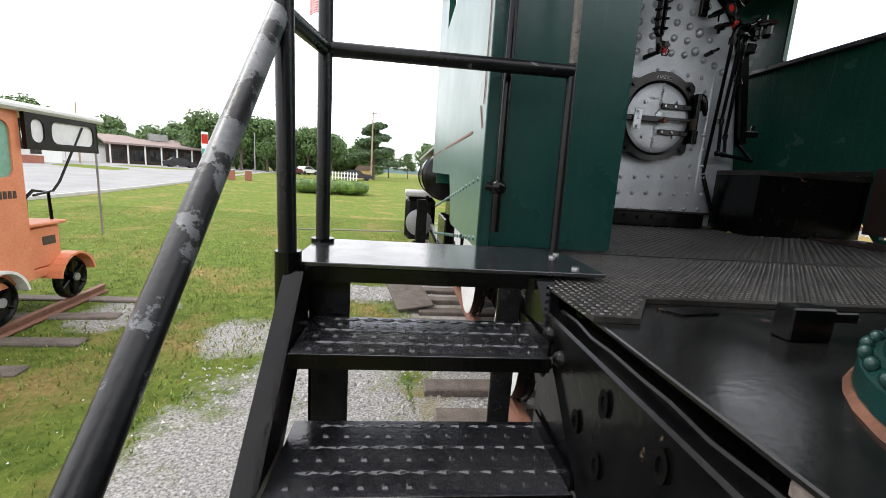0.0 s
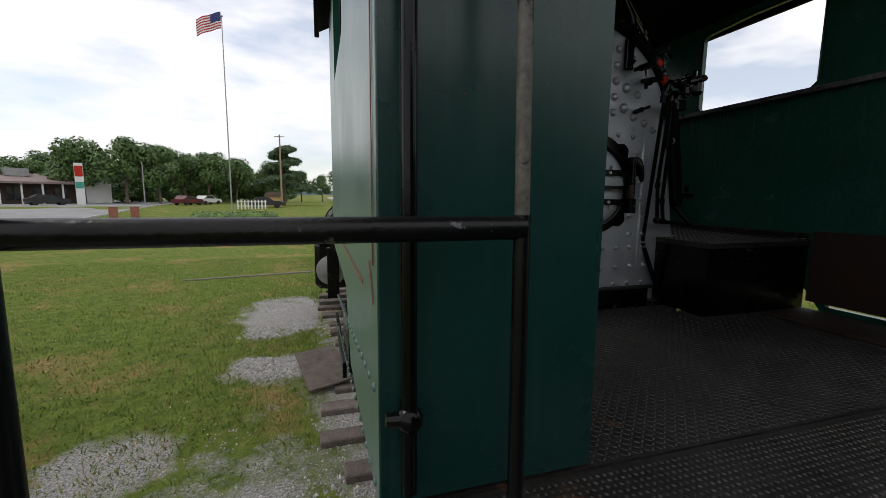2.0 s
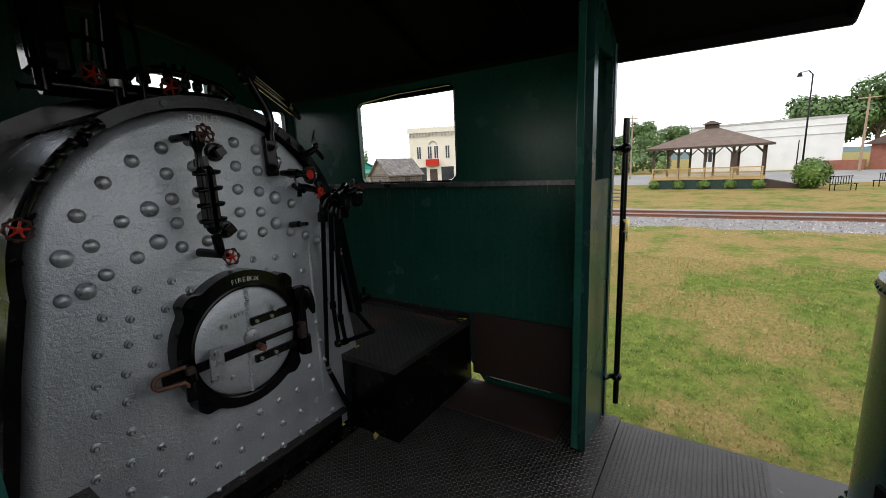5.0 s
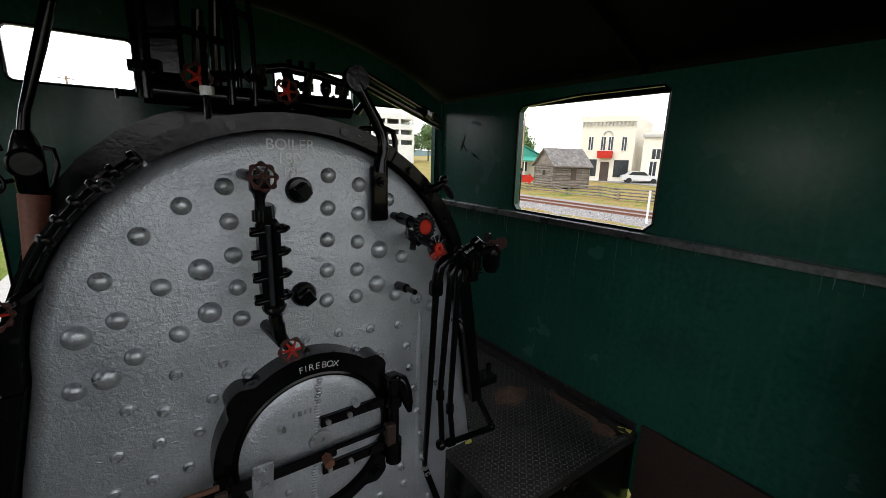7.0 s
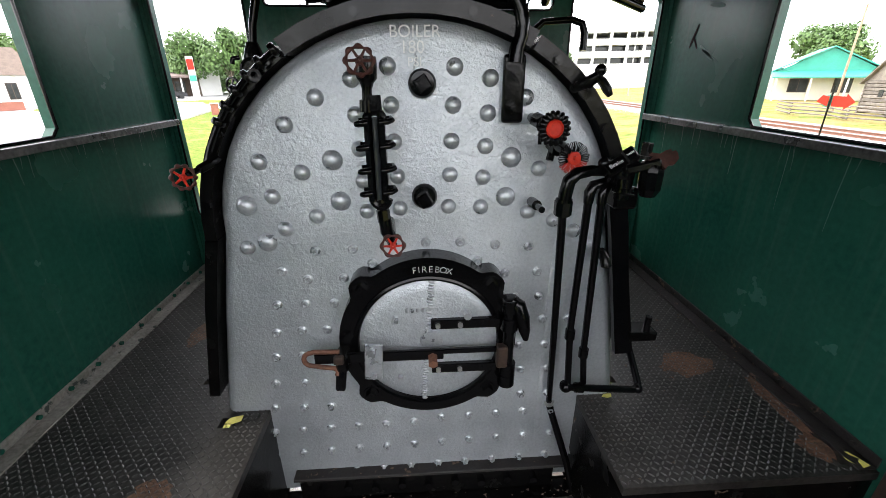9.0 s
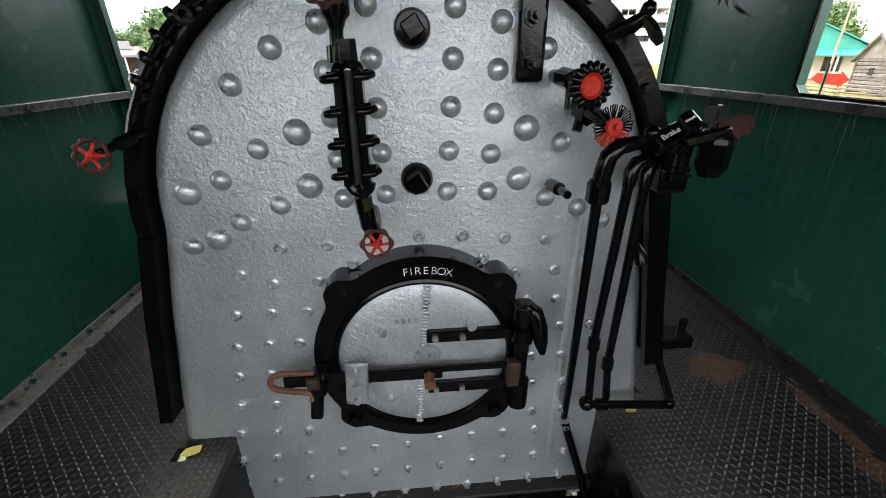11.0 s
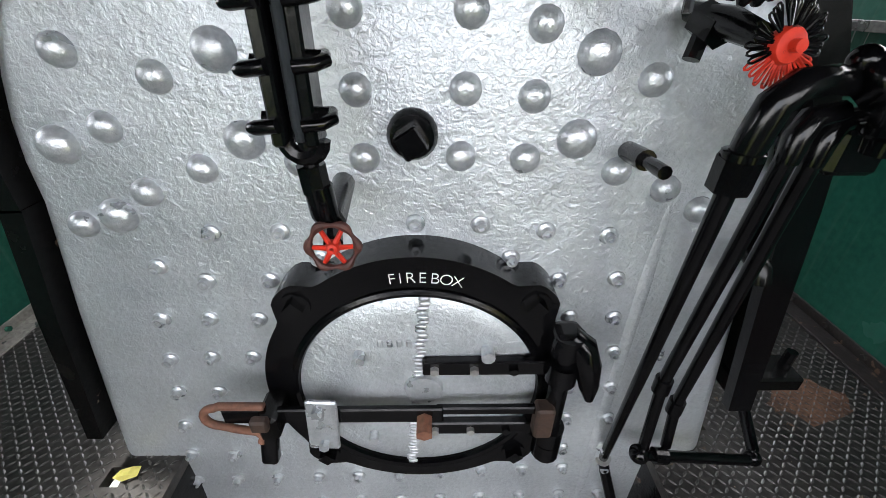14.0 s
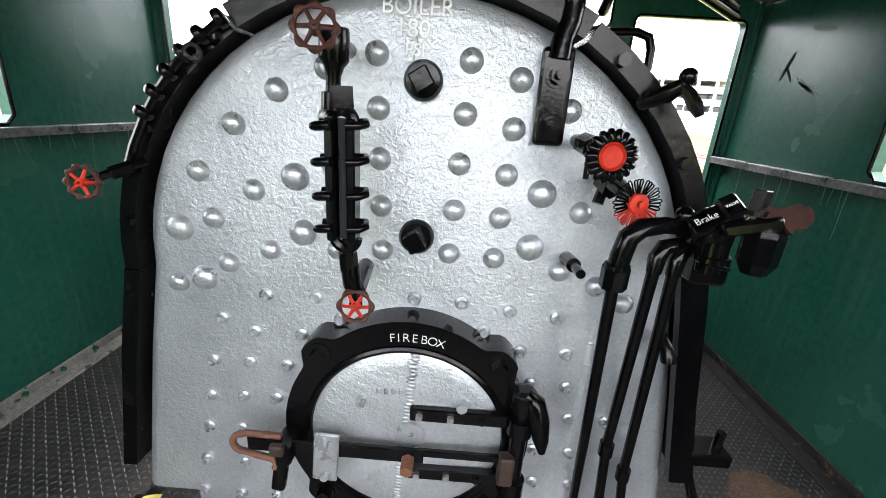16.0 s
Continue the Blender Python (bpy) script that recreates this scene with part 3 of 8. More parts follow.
# front wall with its openings
def front_wall():
    out = [(-XI, 0.2), (XI, 0.2), (XI, EAVE)] + [(x, roof_z(x) - 0.03) for x in [1.2 - 0.2 * i for i in range(13)]] + [(-XI, EAVE)]
    holes = [rect(-1.405, -0.92, 0.83, 2.09, 0.03), rect(0.88, 1.40, 0.95, 2.04, 0.03), rect(-0.81, -0.355, 1.995, 2.225, 0.03), rect(0.285, 0.768, 1.975, 2.205, 0.03)]
    part("front_wall", pl(out, YF, YF + 0.05, axis="y", holes=holes), GREEN, engine, "dark green front wall of the cab with lookout windows")
    for h in holes:
        bm = bmesh.new()
        sweep(bm, [(a, YF - 0.003, b) for a, b in h], 0.006, seg=6, closed=True)
        part("window_rim", bm, BLACK, engine)
    for sx in (-1, 1):
        part("corner_angle", bx(sx * XI - (0.022 if sx > 0 else 0.001), sx * XI + (0.022 if sx < 0 else 0.001), YF - 0.024, YF - 0.002, 0.5, 2.12, 0.004), GREEN, engine)
        bm = bmesh.new()
        box(bm, sx * 1.427 - 0.006, sx * 1.427 + 0.006, YF - 0.010, YF - 0.001, 0.5, 2.1, 0.002)
        part("seam_strip", bm, GREEN, engine)


front_wall()

# rear walls beside the open gangway
def rear_wall(sx):
    a, b = (-XI, -0.935) if sx < 0 else (1.02, XI)
    inner = -0.935 if sx < 0 else 1.02
    YR = -1.42 if sx < 0 else -1.318
    lo, hi = min(a, b), max(a, b)
    if sx < 0:
        hole = rect(lo + 0.05, hi - 0.085, 1.442, 2.02, 0.0)
    else:
        hole = rect(lo + 0.07, hi - 0.04, 1.42, 2.02, 0.0)
    out = [(lo, 0.012), (hi, 0.012), (hi, roof_z(hi) - 0.03), (lo, roof_z(lo) - 0.03)]
    w = part("rear_wall", pl(out, YR, YR + 0.035, axis="y", holes=[hole]), GREEN_DIM, engine, "green painted steel rear panel of the cab with an open window")
    e0, e1 = (inner - 0.035, inner) if sx < 0 else (inner, inner + 0.035)
    part("edge_angle", bx(e0, e1, YR + 0.036, YR + 0.075, 0.012, 2.2, 0.004), GREEN, engine)
    xo = -XO if sx < 0 else XI + 0.018
    part("corner_strip", bx(min(xo, xo - sx * 0.05), max(xo, xo - sx * 0.05), YR - 0.012, YR - 0.002, -0.05, EAVE, 0.003), GREEN_DIM, engine)


rear_wall(-1)
rear_wall(1)


def panel_chips():
    """Chipped paint with bare rust, and small screws, on the rear face of the panel beside the gangway."""
    rng = random.Random(17)
    for x, z, r in ((-1.123, 1.352, 0.0085), (-1.060, 1.195, 0.0100), (-0.972, 1.288, 0.0045), (-1.078, 1.429, 0.0040), (-0.966, 1.112, 0.0035), (-1.148, 1.083, 0.0040), (-1.102, 0.966, 0.0035), (-1.155, 1.350, 0.0035), (-1.30, 0.93, 0.006), (-1.21, 0.64, 0.005)):
        ring = [(x + r * 0.5 * (0.75 + 0.5 * rng.random()) * math.cos(0.7 * i), z + 0.65 * r * (0.75 + 0.5 * rng.random()) * math.sin(0.7 * i)) for i in range(9)]
        c = part("paint_chip", pl(ring, -1.4214, -1.4202), CHIP, engine, "small chip in the green paint")
        if r > 0.005:
            part("rust_spot", pl([(x + (u - x) * 0.6, z + (v - z) * 0.6) for u, v in ring], -1.4222, -1.4212), RUST, c)
    part("screw", rd((-1.011, -1.4195, 1.493), (-1.011, -1.4235, 1.493), 0.006, seg=10), CEILING, engine)


panel_chips()

# roof, built as one bent sheet with a lip
def roof():
    bm = bmesh.new()
    xs = [-1.60 + 3.20 * i / 24 for i in range(25)]
    y0, y1 = -2.25, YF + 0.25
    rows = []
    for y in (y0, YR, -0.4, YF, y1):
        rows.append([(bm.verts.new((x, y, roof_z(x) - 0.015)), bm.verts.new((x, y, roof_z(x) + 0.02))) for x in xs])
    for A, B in zip(rows, rows[1:]):
        for i in range(24):
            bm.faces.new((A[i][0], A[i + 1][0], B[i + 1][0], B[i][0]))
            bm.faces.new((A[i][1], B[i][1], B[i + 1][1], A[i + 1][1]))
    for R in (rows[0], rows[-1]):
        for i in range(24):
            bm.faces.new((R[i][0], R[i][1], R[i + 1][1], R[i + 1][0]))
    for i in (0, 24):
        for A, B in zip(rows, rows[1:]):
            bm.faces.new((A[i][0], B[i][0], B[i][1], A[i][1]))
    part("roof", bm, CEILING, engine, "sooty black arched cab roof")
    for y in (-0.95, -0.2):
        part("roof_rib", sw([(x, y, roof_z(x) - 0.03) for x in xs[1:-1:2]], 0.022, seg=6), CEILING, engine)
    for sx in (-1, 1):
        part("eave_strip", bx(sx * 1.585 - 0.02, sx * 1.585 + 0.02, y0, y1, EAVE - 0.065, EAVE - 0.005, 0.006), CEILING, engine)
    part("rear_lip", sw([(x, y0 + 0.01, roof_z(x) - 0.02) for x in xs], 0.02, seg=6), CEILING, engine)


roof()

# cab floor, side decks and rear deck plate
# Dark strip added below the seam, so it reads dark without lawn showing.
part("gangway_bearer", bx(-1.44, 1.44, YR - 0.10, YR + 0.05, -0.075, -0.042), BLACK_ROUGH, engine)
part("cab_floor", bx(-XI, XI, YR, -0.10, -0.04, 0.0), CHECKER, engine, "worn dark checker-plate floor")
lugs("floor_lug", -0.98, 1.45, YR + 0.01, -0.10, 0.0, 0.0205, 0.0215, 0.0070, 0.0020, engine)
for sx in (-1, 1):
    a, b = (-XI, -0.60) if sx < 0 else (0.60, XI)
    ye = -0.49 if sx < 0 else -0.41
    gaps = [rect(-0.770, -0.726, -0.080, -0.030), rect(-0.932, -0.902, 0.165, 0.200)] if sx < 0 else [rect(1.352, 1.384, -0.37, -0.20), rect(0.755, 0.795, 0.06, 0.10)]
    part("side_deck", pl(rect(a + 0.003, b - 0.003, ye, YF - 0.003), 0.418, 0.45, axis="z", holes=gaps), CHECKER, engine, "raised checker-plate deck beside the boiler")
    boxes = [(min(u for u, v in g) - 0.012, max(u for u, v in g) + 0.012, min(v for u, v in g) - 0.012, max(v for u, v in g) + 0.012) for g in gaps]
    lugs("deck_lug", a + 0.06 * (sx < 0), b - 0.06 * (sx > 0), ye + 0.01, YF - 0.02, 0.45, 0.0205, 0.0215, 0.0070, 0.0020, engine, lambda x, y: not any(u0 < x < u1 and v0 < y < v1 for u0, u1, v0, v1 in boxes))
    part("deck_riser", bx(a + 0.004, b - 0.004, ye + 0.006, ye + 0.02, 0.002, 0.418), BLACK_ROUGH, engine, "black riser plate of the side deck")
    c = 0.604 * sx
    part("deck_side_plate", bx(min(c, c + sx * 0.012), max(c, c + sx * 0.012), ye + 0.02, YF, -0.02, 0.418), BLACK_ROUGH, engine)
part("wall_kick_plate", bx(XI - 0.022, XI - 0.006, -1.12, -0.43, 0.06, 0.515, 0.002), RUSTDARK, engine, "rusty brown kick plate")
part("corner_plate", bx(XI - 0.42, XI - 0.03, -1.15, -0.43, 0.002, 0.016, 0.004), RUSTDARK, engine, "low rusty plate along the wall")
_rng = random.Random(12)
RUSTSTAIN = mat("brown_rust_stain", (0.055, 0.030, 0.019), (0.17, 0.088, 0.050), rough=0.7, scale=30, fine=120, bump=0.3)
for px_, py_, pu, pv in ((1.16, 0.16, 0.13, 0.085), (1.36, -0.10, 0.035, 0.17), (1.33, -0.30, 0.05, 0.06), (-1.12, 0.55, 0.05, 0.10), (-0.86, -0.34, 0.07, 0.06)):
    part("rust_patch", pl([(px_ + pu * (0.7 + 0.5 * _rng.random()) * math.cos(0.31 * i), py_ + pv * (0.7 + 0.5 * _rng.random()) * math.sin(0.31 * i)) for i in range(20)], 0.4502, 0.4509, axis="z"), RUSTSTAIN, engine, "flaking rust patch on the deck")
SCUFF = mat("scuffed_green_paint", (0.022, 0.095, 0.072), (0.045, 0.13, 0.105), rough=0.5, scale=18, fine=90, bump=0.1)
for cy, cz, ru, rv, tilt, mt in ((0.93, 1.738, 0.010, 0.070, 58, SCUFF), (0.90, 1.725, 0.006, 0.080, 66, SCUFF), (1.055, 1.820, 0.009, 0.060, -24, CEILING), (1.035, 1.79, 0.006, 0.040, 38, CEILING), (0.92, 1.945, 0.012, 0.060, 80, SCUFF)):
    ct_, st_ = math.cos(radians(tilt)), math.sin(radians(tilt))
    part("scuff", pl([(cy + ru * math.cos(0.4 * i) * (0.8 + 0.4 * _rng.random()) * ct_ + rv * math.sin(0.4 * i) * st_, cz - ru * math.cos(0.4 * i) * st_ + rv * math.sin(0.4 * i) * ct_) for i in range(15)], XI - 0.0015, XI - 0.0005, axis="x"), mt, engine)

# underside: frame, wheels, running board, boiler ahead of the cab
part("main_frame", bx(-0.62, 0.62, -1.4, 8.2, -1.25, -0.35), BLACK_ROUGH, engine)
for _x in (-1.42, 1.42):
    part("cab_support", bx(_x - 0.04, _x + 0.04, 0.10, 0.70, -0.34, -0.05, 0.01), BLACK_ROUGH, engine)
part("cab_bearer", bx(-1.20, 1.20, -1.40, -1.25, -0.34, -0.05, 0.01), BLACK_ROUGH, engine)
def boiler_barrel():
    prof = [(0.02, 0.79), (0.80, 0.79), (0.80, 5.4), (0.82, 5.4), (0.82, 7.6), (0.3, 7.75), (0.02, 7.75)]
    m = Matrix.Translation((0, 0, 1.12)) @ Euler((radians(-90), 0, 0)).to_matrix().to_4x4()
    part("boiler_barrel", lt(prof, m, 32), BLACK, engine, "black boiler barrel ahead of the cab", smooth=True)
    for y, r, h in ((2.0, 0.36, 2.55), (3.6, 0.30, 2.45)):
        part("dome", lt([(r, 1.7), (r, h - 0.2), (r * 0.85, h - 0.06), (r * 0.4, h), (0.01, h + 0.005)], Matrix.Translation((0, y, 0)), 24), GREEN_DIM, engine, "green rounded dome on the boiler", smooth=True)
    part("chimney", lt([(0.22, 1.8), (0.20, 2.6), (0.26, 2.75), (0.24, 2.76), (0.05, 2.6)], Matrix.Translation((0, 6.8, 0)), 20), BLACK, engine, smooth=True)
    for sx in (-1, 1):
        part("running_board", bx(sx * 1.12 - 0.30, sx * 1.12 + 0.30, YF + 0.06, 7.6, 0.62, 0.66, 0.01), KERB, engine, "grey walkway along the boiler")
        part("cylinder_block", bx(sx * 1.38 - 0.34, sx * 1.38 + 0.34, 6.3, 7.5, -1.2, -0.22, 0.10), BLACK_ROUGH, engine, "black steam cylinder block")
        part("cylinder_head", lt([(0.30, 0), (0.30, 0.05), (0.24, 0.07), (0.05, 0.07)], Matrix.Translation((sx * 1.40, 6.30, -0.80)) @ Euler((radians(90), 0, 0)).to_matrix().to_4x4(), 20), GALV, engine, smooth=True)
        part("cylinder_top", bx(sx * 1.38 - 0.36, sx * 1.38 + 0.36, 6.25, 7.4, -0.22, -0.10, 0.03), KERB, engine, "grey topped cylinder cover")
        for z in (-0.60, -0.98):
            part("guide_bar", bx(sx * 1.40 - 0.05, sx * 1.40 + 0.05, 5.15, 6.30, z - 0.035, z + 0.035, 0.006), BLACK_ROUGH, engine, "black crosshead guide bar")
        part("crosshead", bx(sx * 1.40 - 0.07, sx * 1.40 + 0.07, 5.55, 5.85, -0.94, -0.64, 0.03), BLACK_ROUGH, engine, "black crosshead block")
        part("piston_rod", rd((sx * 1.40, 5.8, -0.80), (sx * 1.40, 6.3, -0.80), 0.035, seg=12), GALV, engine, smooth=True)
        part("guide_yoke", bx(sx * 1.40 - 0.10, sx * 1.40 + 0.10, 5.08, 5.14, -1.10, -0.20, 0.01), BLACK_ROUGH, engine)
        part("valve_link", sw([(sx * 1.30, 5.2, -0.15), (sx * 1.34, 5.45, -0.35), (sx * 1.46, 5.6, -0.62), (sx * 1.46, 5.65, -1.02)], 0.032, seg=8), BLACK_ROUGH, engine, smooth=True)
        part("drain_cock", sw([(sx * 1.40, 6.28, -1.10), (sx * 1.40, 6.20, -1.20), (sx * 1.52, 6.15, -1.22)], 0.02, seg=8), BLACK_ROUGH, engine, smooth=True)
        part("main_rod", bx(sx * 1.12 - 0.04, sx * 1.12 + 0.04, 2.6, 6.3, -0.92, -0.80, 0.01), GALV, engine)
        part("handrail", rd((sx * 0.92, YF + 0.1, 1.35), (sx * 0.92, 7.5, 1.35), 0.018, seg=8), BLACK, engine)
        for y, r in ((0.25, 0.44), (2.4, 0.62), (3.9, 0.62), (5.3, 0.40)):
            m = Matrix.Translation((sx * 0.72, y, -1.545 + r)) @ Euler((0, radians(90 * sx), 0)).to_matrix().to_4x4()
            wh = part("wheel", lt([(0.05, 0.0), (r + 0.03, 0.0), (r + 0.03, 0.03), (r, 0.035), (r, 0.13), (r - 0.05, 0.14), (r - 0.06, 0.11), (0.12, 0.11), (0.12, 0.16), (0.02, 0.16)], m, 28), BLACK_ROUGH, engine, "black spoked wheel", smooth=True)
            part("tyre_rim", lt([(r - 0.028, 0.141), (r - 0.002, 0.137), (r - 0.002, 0.141), (r - 0.028, 0.146)], m, 36), TYRE_WHITE, wh, "white painted tyre rim")
        part("air_tank", lt([(0.02, -0.06), (0.20, -0.04), (0.31, 0.0), (0.33, 0.04), (0.345, 0.05), (0.345, 0.10), (0.33, 0.11), (0.33, 1.5), (0.345, 1.51), (0.345, 1.56), (0.33, 1.57), (0.33, 1.8), (0.02, 1.85)], Matrix.Translation((sx * 1.20, 2.7, 0.27)) @ Euler((radians(-90), 0, 0)).to_matrix().to_4x4(), 28), BLACK, engine, "black banded air reservoir", smooth=30)
        part("side_sheet", bx(sx * 1.48 - 0.012, sx * 1.48 + 0.012, 0.2, YF, -0.40, -0.30), BLACK_ROUGH, engine)


boiler_barrel()

# rivets along the lower cab side
def side_rivets():
    bm = bmesh.new()
    ball(bm, (0, 0, 0), 0.011, 8, 5, (0.6, 1, 1))
    me = mesh_of("rivet", bm, CHALKY, True)
    for z in (-0.18, 0.06):
        for i in range(22):
            o = new("rivet", me)
            o.parent = engine
            o.matrix_basis = pose(-XO - 0.001, YR + 0.06 + i * 0.098, z + 0.21 - 0.13 * 0.098 * i)
    bm = bmesh.new()
    xf = -XO - 0.002
    box(bm, xf - 0.002, xf, -1.371, -1.359, 0.56, 1.30)
    part("lining_stripe", bm, COPPER, engine, "faded thin red-brown lining stripe")
    bm = bmesh.new()
    for k in range(60):
        y0 = -1.30 + 0.043 * k
        if noise.noise(Vector((y0 * 2.3, 0.4, 7.0))) > -0.18:
            box(bm, xf - 0.002, xf, y0, y0 + 0.041, 0.467, 0.479)
    box(bm, xf - 0.002, xf, -0.055, 0.055, -0.006, 0.006, m=pose(0, -1.332, 0.515, 53, 0, 0))
    tagged(part("lining_dash", bm, COPPER, engine, "broken remains of a red-brown lining stripe"), "broken remains of a red-brown lining stripe", kind="stuff")


side_rivets()
# ---- boiler backhead with its fittings ----
def bh_outline(off=0.0, n=28):
    """Left bottom, up and over the arch, to right bottom."""
    o = [(-0.790 - off, 0.352), (-0.748 - off, 0.62), (-0.695 - off, 0.92)]
    o += [(-0.005 + (0.640 + off) * math.cos(radians(a)) * 1.0, 1.165 + (0.625 + off) * math.sin(radians(a))) for a in [180 - 180 * i / n for i in range(n + 1)]]
    o += [(0.690 + off, 0.92), (0.735 + off, 0.62), (0.775 + off, 0.352)]
    return o


def backhead():
    bh = thing("boiler_backhead", "silver painted riveted boiler backhead plate inside the cab", "boiler backhead")
    bm = bmesh.new()
    out = bh_outline() + [(0.645, 0.352), (0.665, 0.02), (-0.665, 0.02), (-0.628, 0.340)]
    steps = [(0.0, 0.0), (0.004, 0.014), (0.016, 0.030), (0.035, 0.042), (0.075, 0.047), (YF, 0.047)]

    def ring(y, grow):
        vs = []
        for i, (u, v) in enumerate(out):
            p0, p1 = Vector(out[i - 1]), Vector(out[(i + 1) % len(out)])
            t = (p1 - p0).normalized()
            nrm = Vector((-t.y, t.x))
            vs.append(bm.verts.new((u + nrm.x * (grow - 0.047), y, v + (nrm.y * (grow - 0.047) if v > 0.36 else 0))))
        return vs
    rings = [ring(y, g) for y, g in steps]
    for A, B in zip(rings, rings[1:]):
        for i in range(len(A)):
            j = (i + 1) % len(A)
            bm.faces.new((A[i], A[j], B[j], B[i]))
    es = [bm.edges.get((rings[0][i], rings[0][(i + 1) % len(rings[0])])) for i in range(len(rings[0]))]
    bmesh.ops.triangle_fill(bm, use_beauty=True, edges=es)
    part("plate", bm, SILVER, bh, "silver painted steel plate with brush marks", smooth=50)
    # raised weld dots and a long shallow flute on the right
    part("flute", sw([(0.455, 0.017, 0.14), (0.455, 0.017, 0.30), (0.455, 0.017, 1.0), (0.455, 0.017, 1.30)], [0.012, 0.022, 0.022, 0.014], seg=16), SILVER, bh, smooth=True)

    # black lagging band round the edge, in bolted lengths
    def band(name, a0, a1, w0, w1, ya, yb):
        bm = bmesh.new()
        n = max(2, int(abs(a1 - a0) / 6))
        ou = [(-0.005 + (0.640 + w1) * math.cos(radians(a0 + (a1 - a0) * i / n)), 1.165 + (0.625 + w1) * math.sin(radians(a0 + (a1 - a0) * i / n))) for i in range(n + 1)]
        inn = [(-0.005 + (0.640 + w0) * math.cos(radians(a0 + (a1 - a0) * i / n)), 1.165 + (0.625 + w0) * math.sin(radians(a0 + (a1 - a0) * i / n))) for i in range(n + 1)]
        plate(bm, ou + inn[::-1], ya, yb)
        return part(name, bm, BLACK_ROUGH, bh, "black bolted lagging band", smooth=30)
    band("lagging_band", 181, 124, 0.004, 0.040, -0.012, YF)
    band("lagging_band", 123, 60, 0.002, 0.048, -0.022, YF)
    band("lagging_band", 59, 2, 0.004, 0.045, -0.012, YF)
    part("lagging_side", pl([(-0.687, 1.158), (-0.647, 1.158), (-0.700, 0.92), (-0.768, 0.54), (-0.806, 0.54), (-0.740, 0.92)], -0.012, YF), BLACK_ROUGH, bh, "black lagging strip", smooth=30)
    part("lagging_side", pl([(0.638, 1.182), (0.681, 1.182), (0.735, 0.92), (0.790, 0.66), (0.745, 0.66), (0.692, 0.92)], -0.012, YF), BLACK_ROUGH, bh, "black lagging strip", smooth=30)
    for a in (170, 150, 128, 104, 76, 52, 30, 12):
        c = (-0.005 + 0.655 * math.cos(radians(a)), -0.014, 1.165 + 0.648 * math.sin(radians(a)))
        part("bolt", rd((c[0], c[1] + 0.01, c[2]), (c[0], c[1] - 0.014, c[2]), 0.014, seg=6), BLACK, bh)

    # stay and rivet heads
    def dome_mesh(name, r, h, collar=False):
        bm = bmesh.new()
        prof = [(r, 0.0), (r * 0.97, h * 0.3), (r * 0.82, h * 0.62), (r * 0.55, h * 0.88), (r * 0.22, h * 0.99), (0.001, h)]
        if collar:
            prof = [(r * 1.25, 0.0), (r * 1.2, h * 0.25), (r * 0.8, h * 0.45), (r * 0.72, h), (r * 0.42, h), (r * 0.36, h * 0.6), (0.001, h * 0.6)]
        lathe(bm, prof, Euler((radians(90), 0, 0)).to_matrix().to_4x4(), 14 if not collar else 12)
        return mesh_of(name, bm, SILVER_RIVET, 35)
    big, med, small = dome_mesh("large_rivet", 0.0315, 0.024), dome_mesh("rivet", 0.0248, 0.021), dome_mesh("stay_bolt", 0.0140, 0.019, True)

    def put(me, pts):
        for x, z in pts:
            o = new(me.name, me)
            o.parent = bh
            o.matrix_basis = pose(x, 0.0, z, 0, random.uniform(0, 90), 0)
    put(big, [(-0.263, 1.404), (-0.251, 1.276), (-0.497, 1.145), (-0.541, 1.268), (0.282, 1.403), (0.271, 1.279)])
    put(med, [(-0.083 + 0.0042 * i, 1.663 - 0.1038 * i) for i in range(5)])
    put(med, [(0.107 - 0.0047 * i, 1.660 - 0.1023 * i) for i in range(5)])
    put(med, [(0.210 - 0.0045 * i, 1.630 - 0.0957 * i) for i in range(5)])
    put(med, [(-0.187 + 0.004 * i, 1.631 - 0.0975 * i) for i in range(5)])
    put(med, [(-0.292, 1.582), (-0.390, 1.509), (-0.480, 1.403), (-0.358, 1.368), (-0.458, 1.296), (-0.330, 1.229), (-0.433, 1.188), (-0.563, 1.128), (0.372, 1.367), (0.346, 1.226), (0.436, 1.195), (0.506, 1.156), (0.315, 1.577)])
    rows = [(1.108, (-0.350, 0.359)), (1.115, (-0.228, 0.245)), (1.129, (0.012, 0.127)), (1.060, (-0.168, 0.187)), (1.035, (-0.467,)), (1.006, (-0.387, -0.267, 0.283, 0.395)),
            (0.913, (-0.503, -0.407, -0.309, 0.320, 0.411)), (0.804, (-0.523, -0.433, -0.345)), (0.815, (0.341, 0.431, 0.526)), (0.695, (-0.539, -0.447)), (0.705, (0.352, 0.449)),
            (0.575, (-0.562, -0.452)), (0.594, (0.365, 0.466)), (0.460, (-0.580, -0.473, -0.367)), (0.477, (0.373, 0.480))]
    for z, xs in rows:
        put(small, [(x, z + random.uniform(-0.004, 0.004)) for x in xs])
    put(small, [(-0.602 + 0.110 * i, 0.341 + 0.0036 * i + (0.012 if i > 5 else 0)) for i in range(11)])
    put(small, [(-0.618 + 0.1128 * i, 0.219 + 0.0042 * i) for i in range(11)])
    put(small, [(-0.641 + 0.114 * i, 0.094 + 0.005 * i) for i in range(12)])

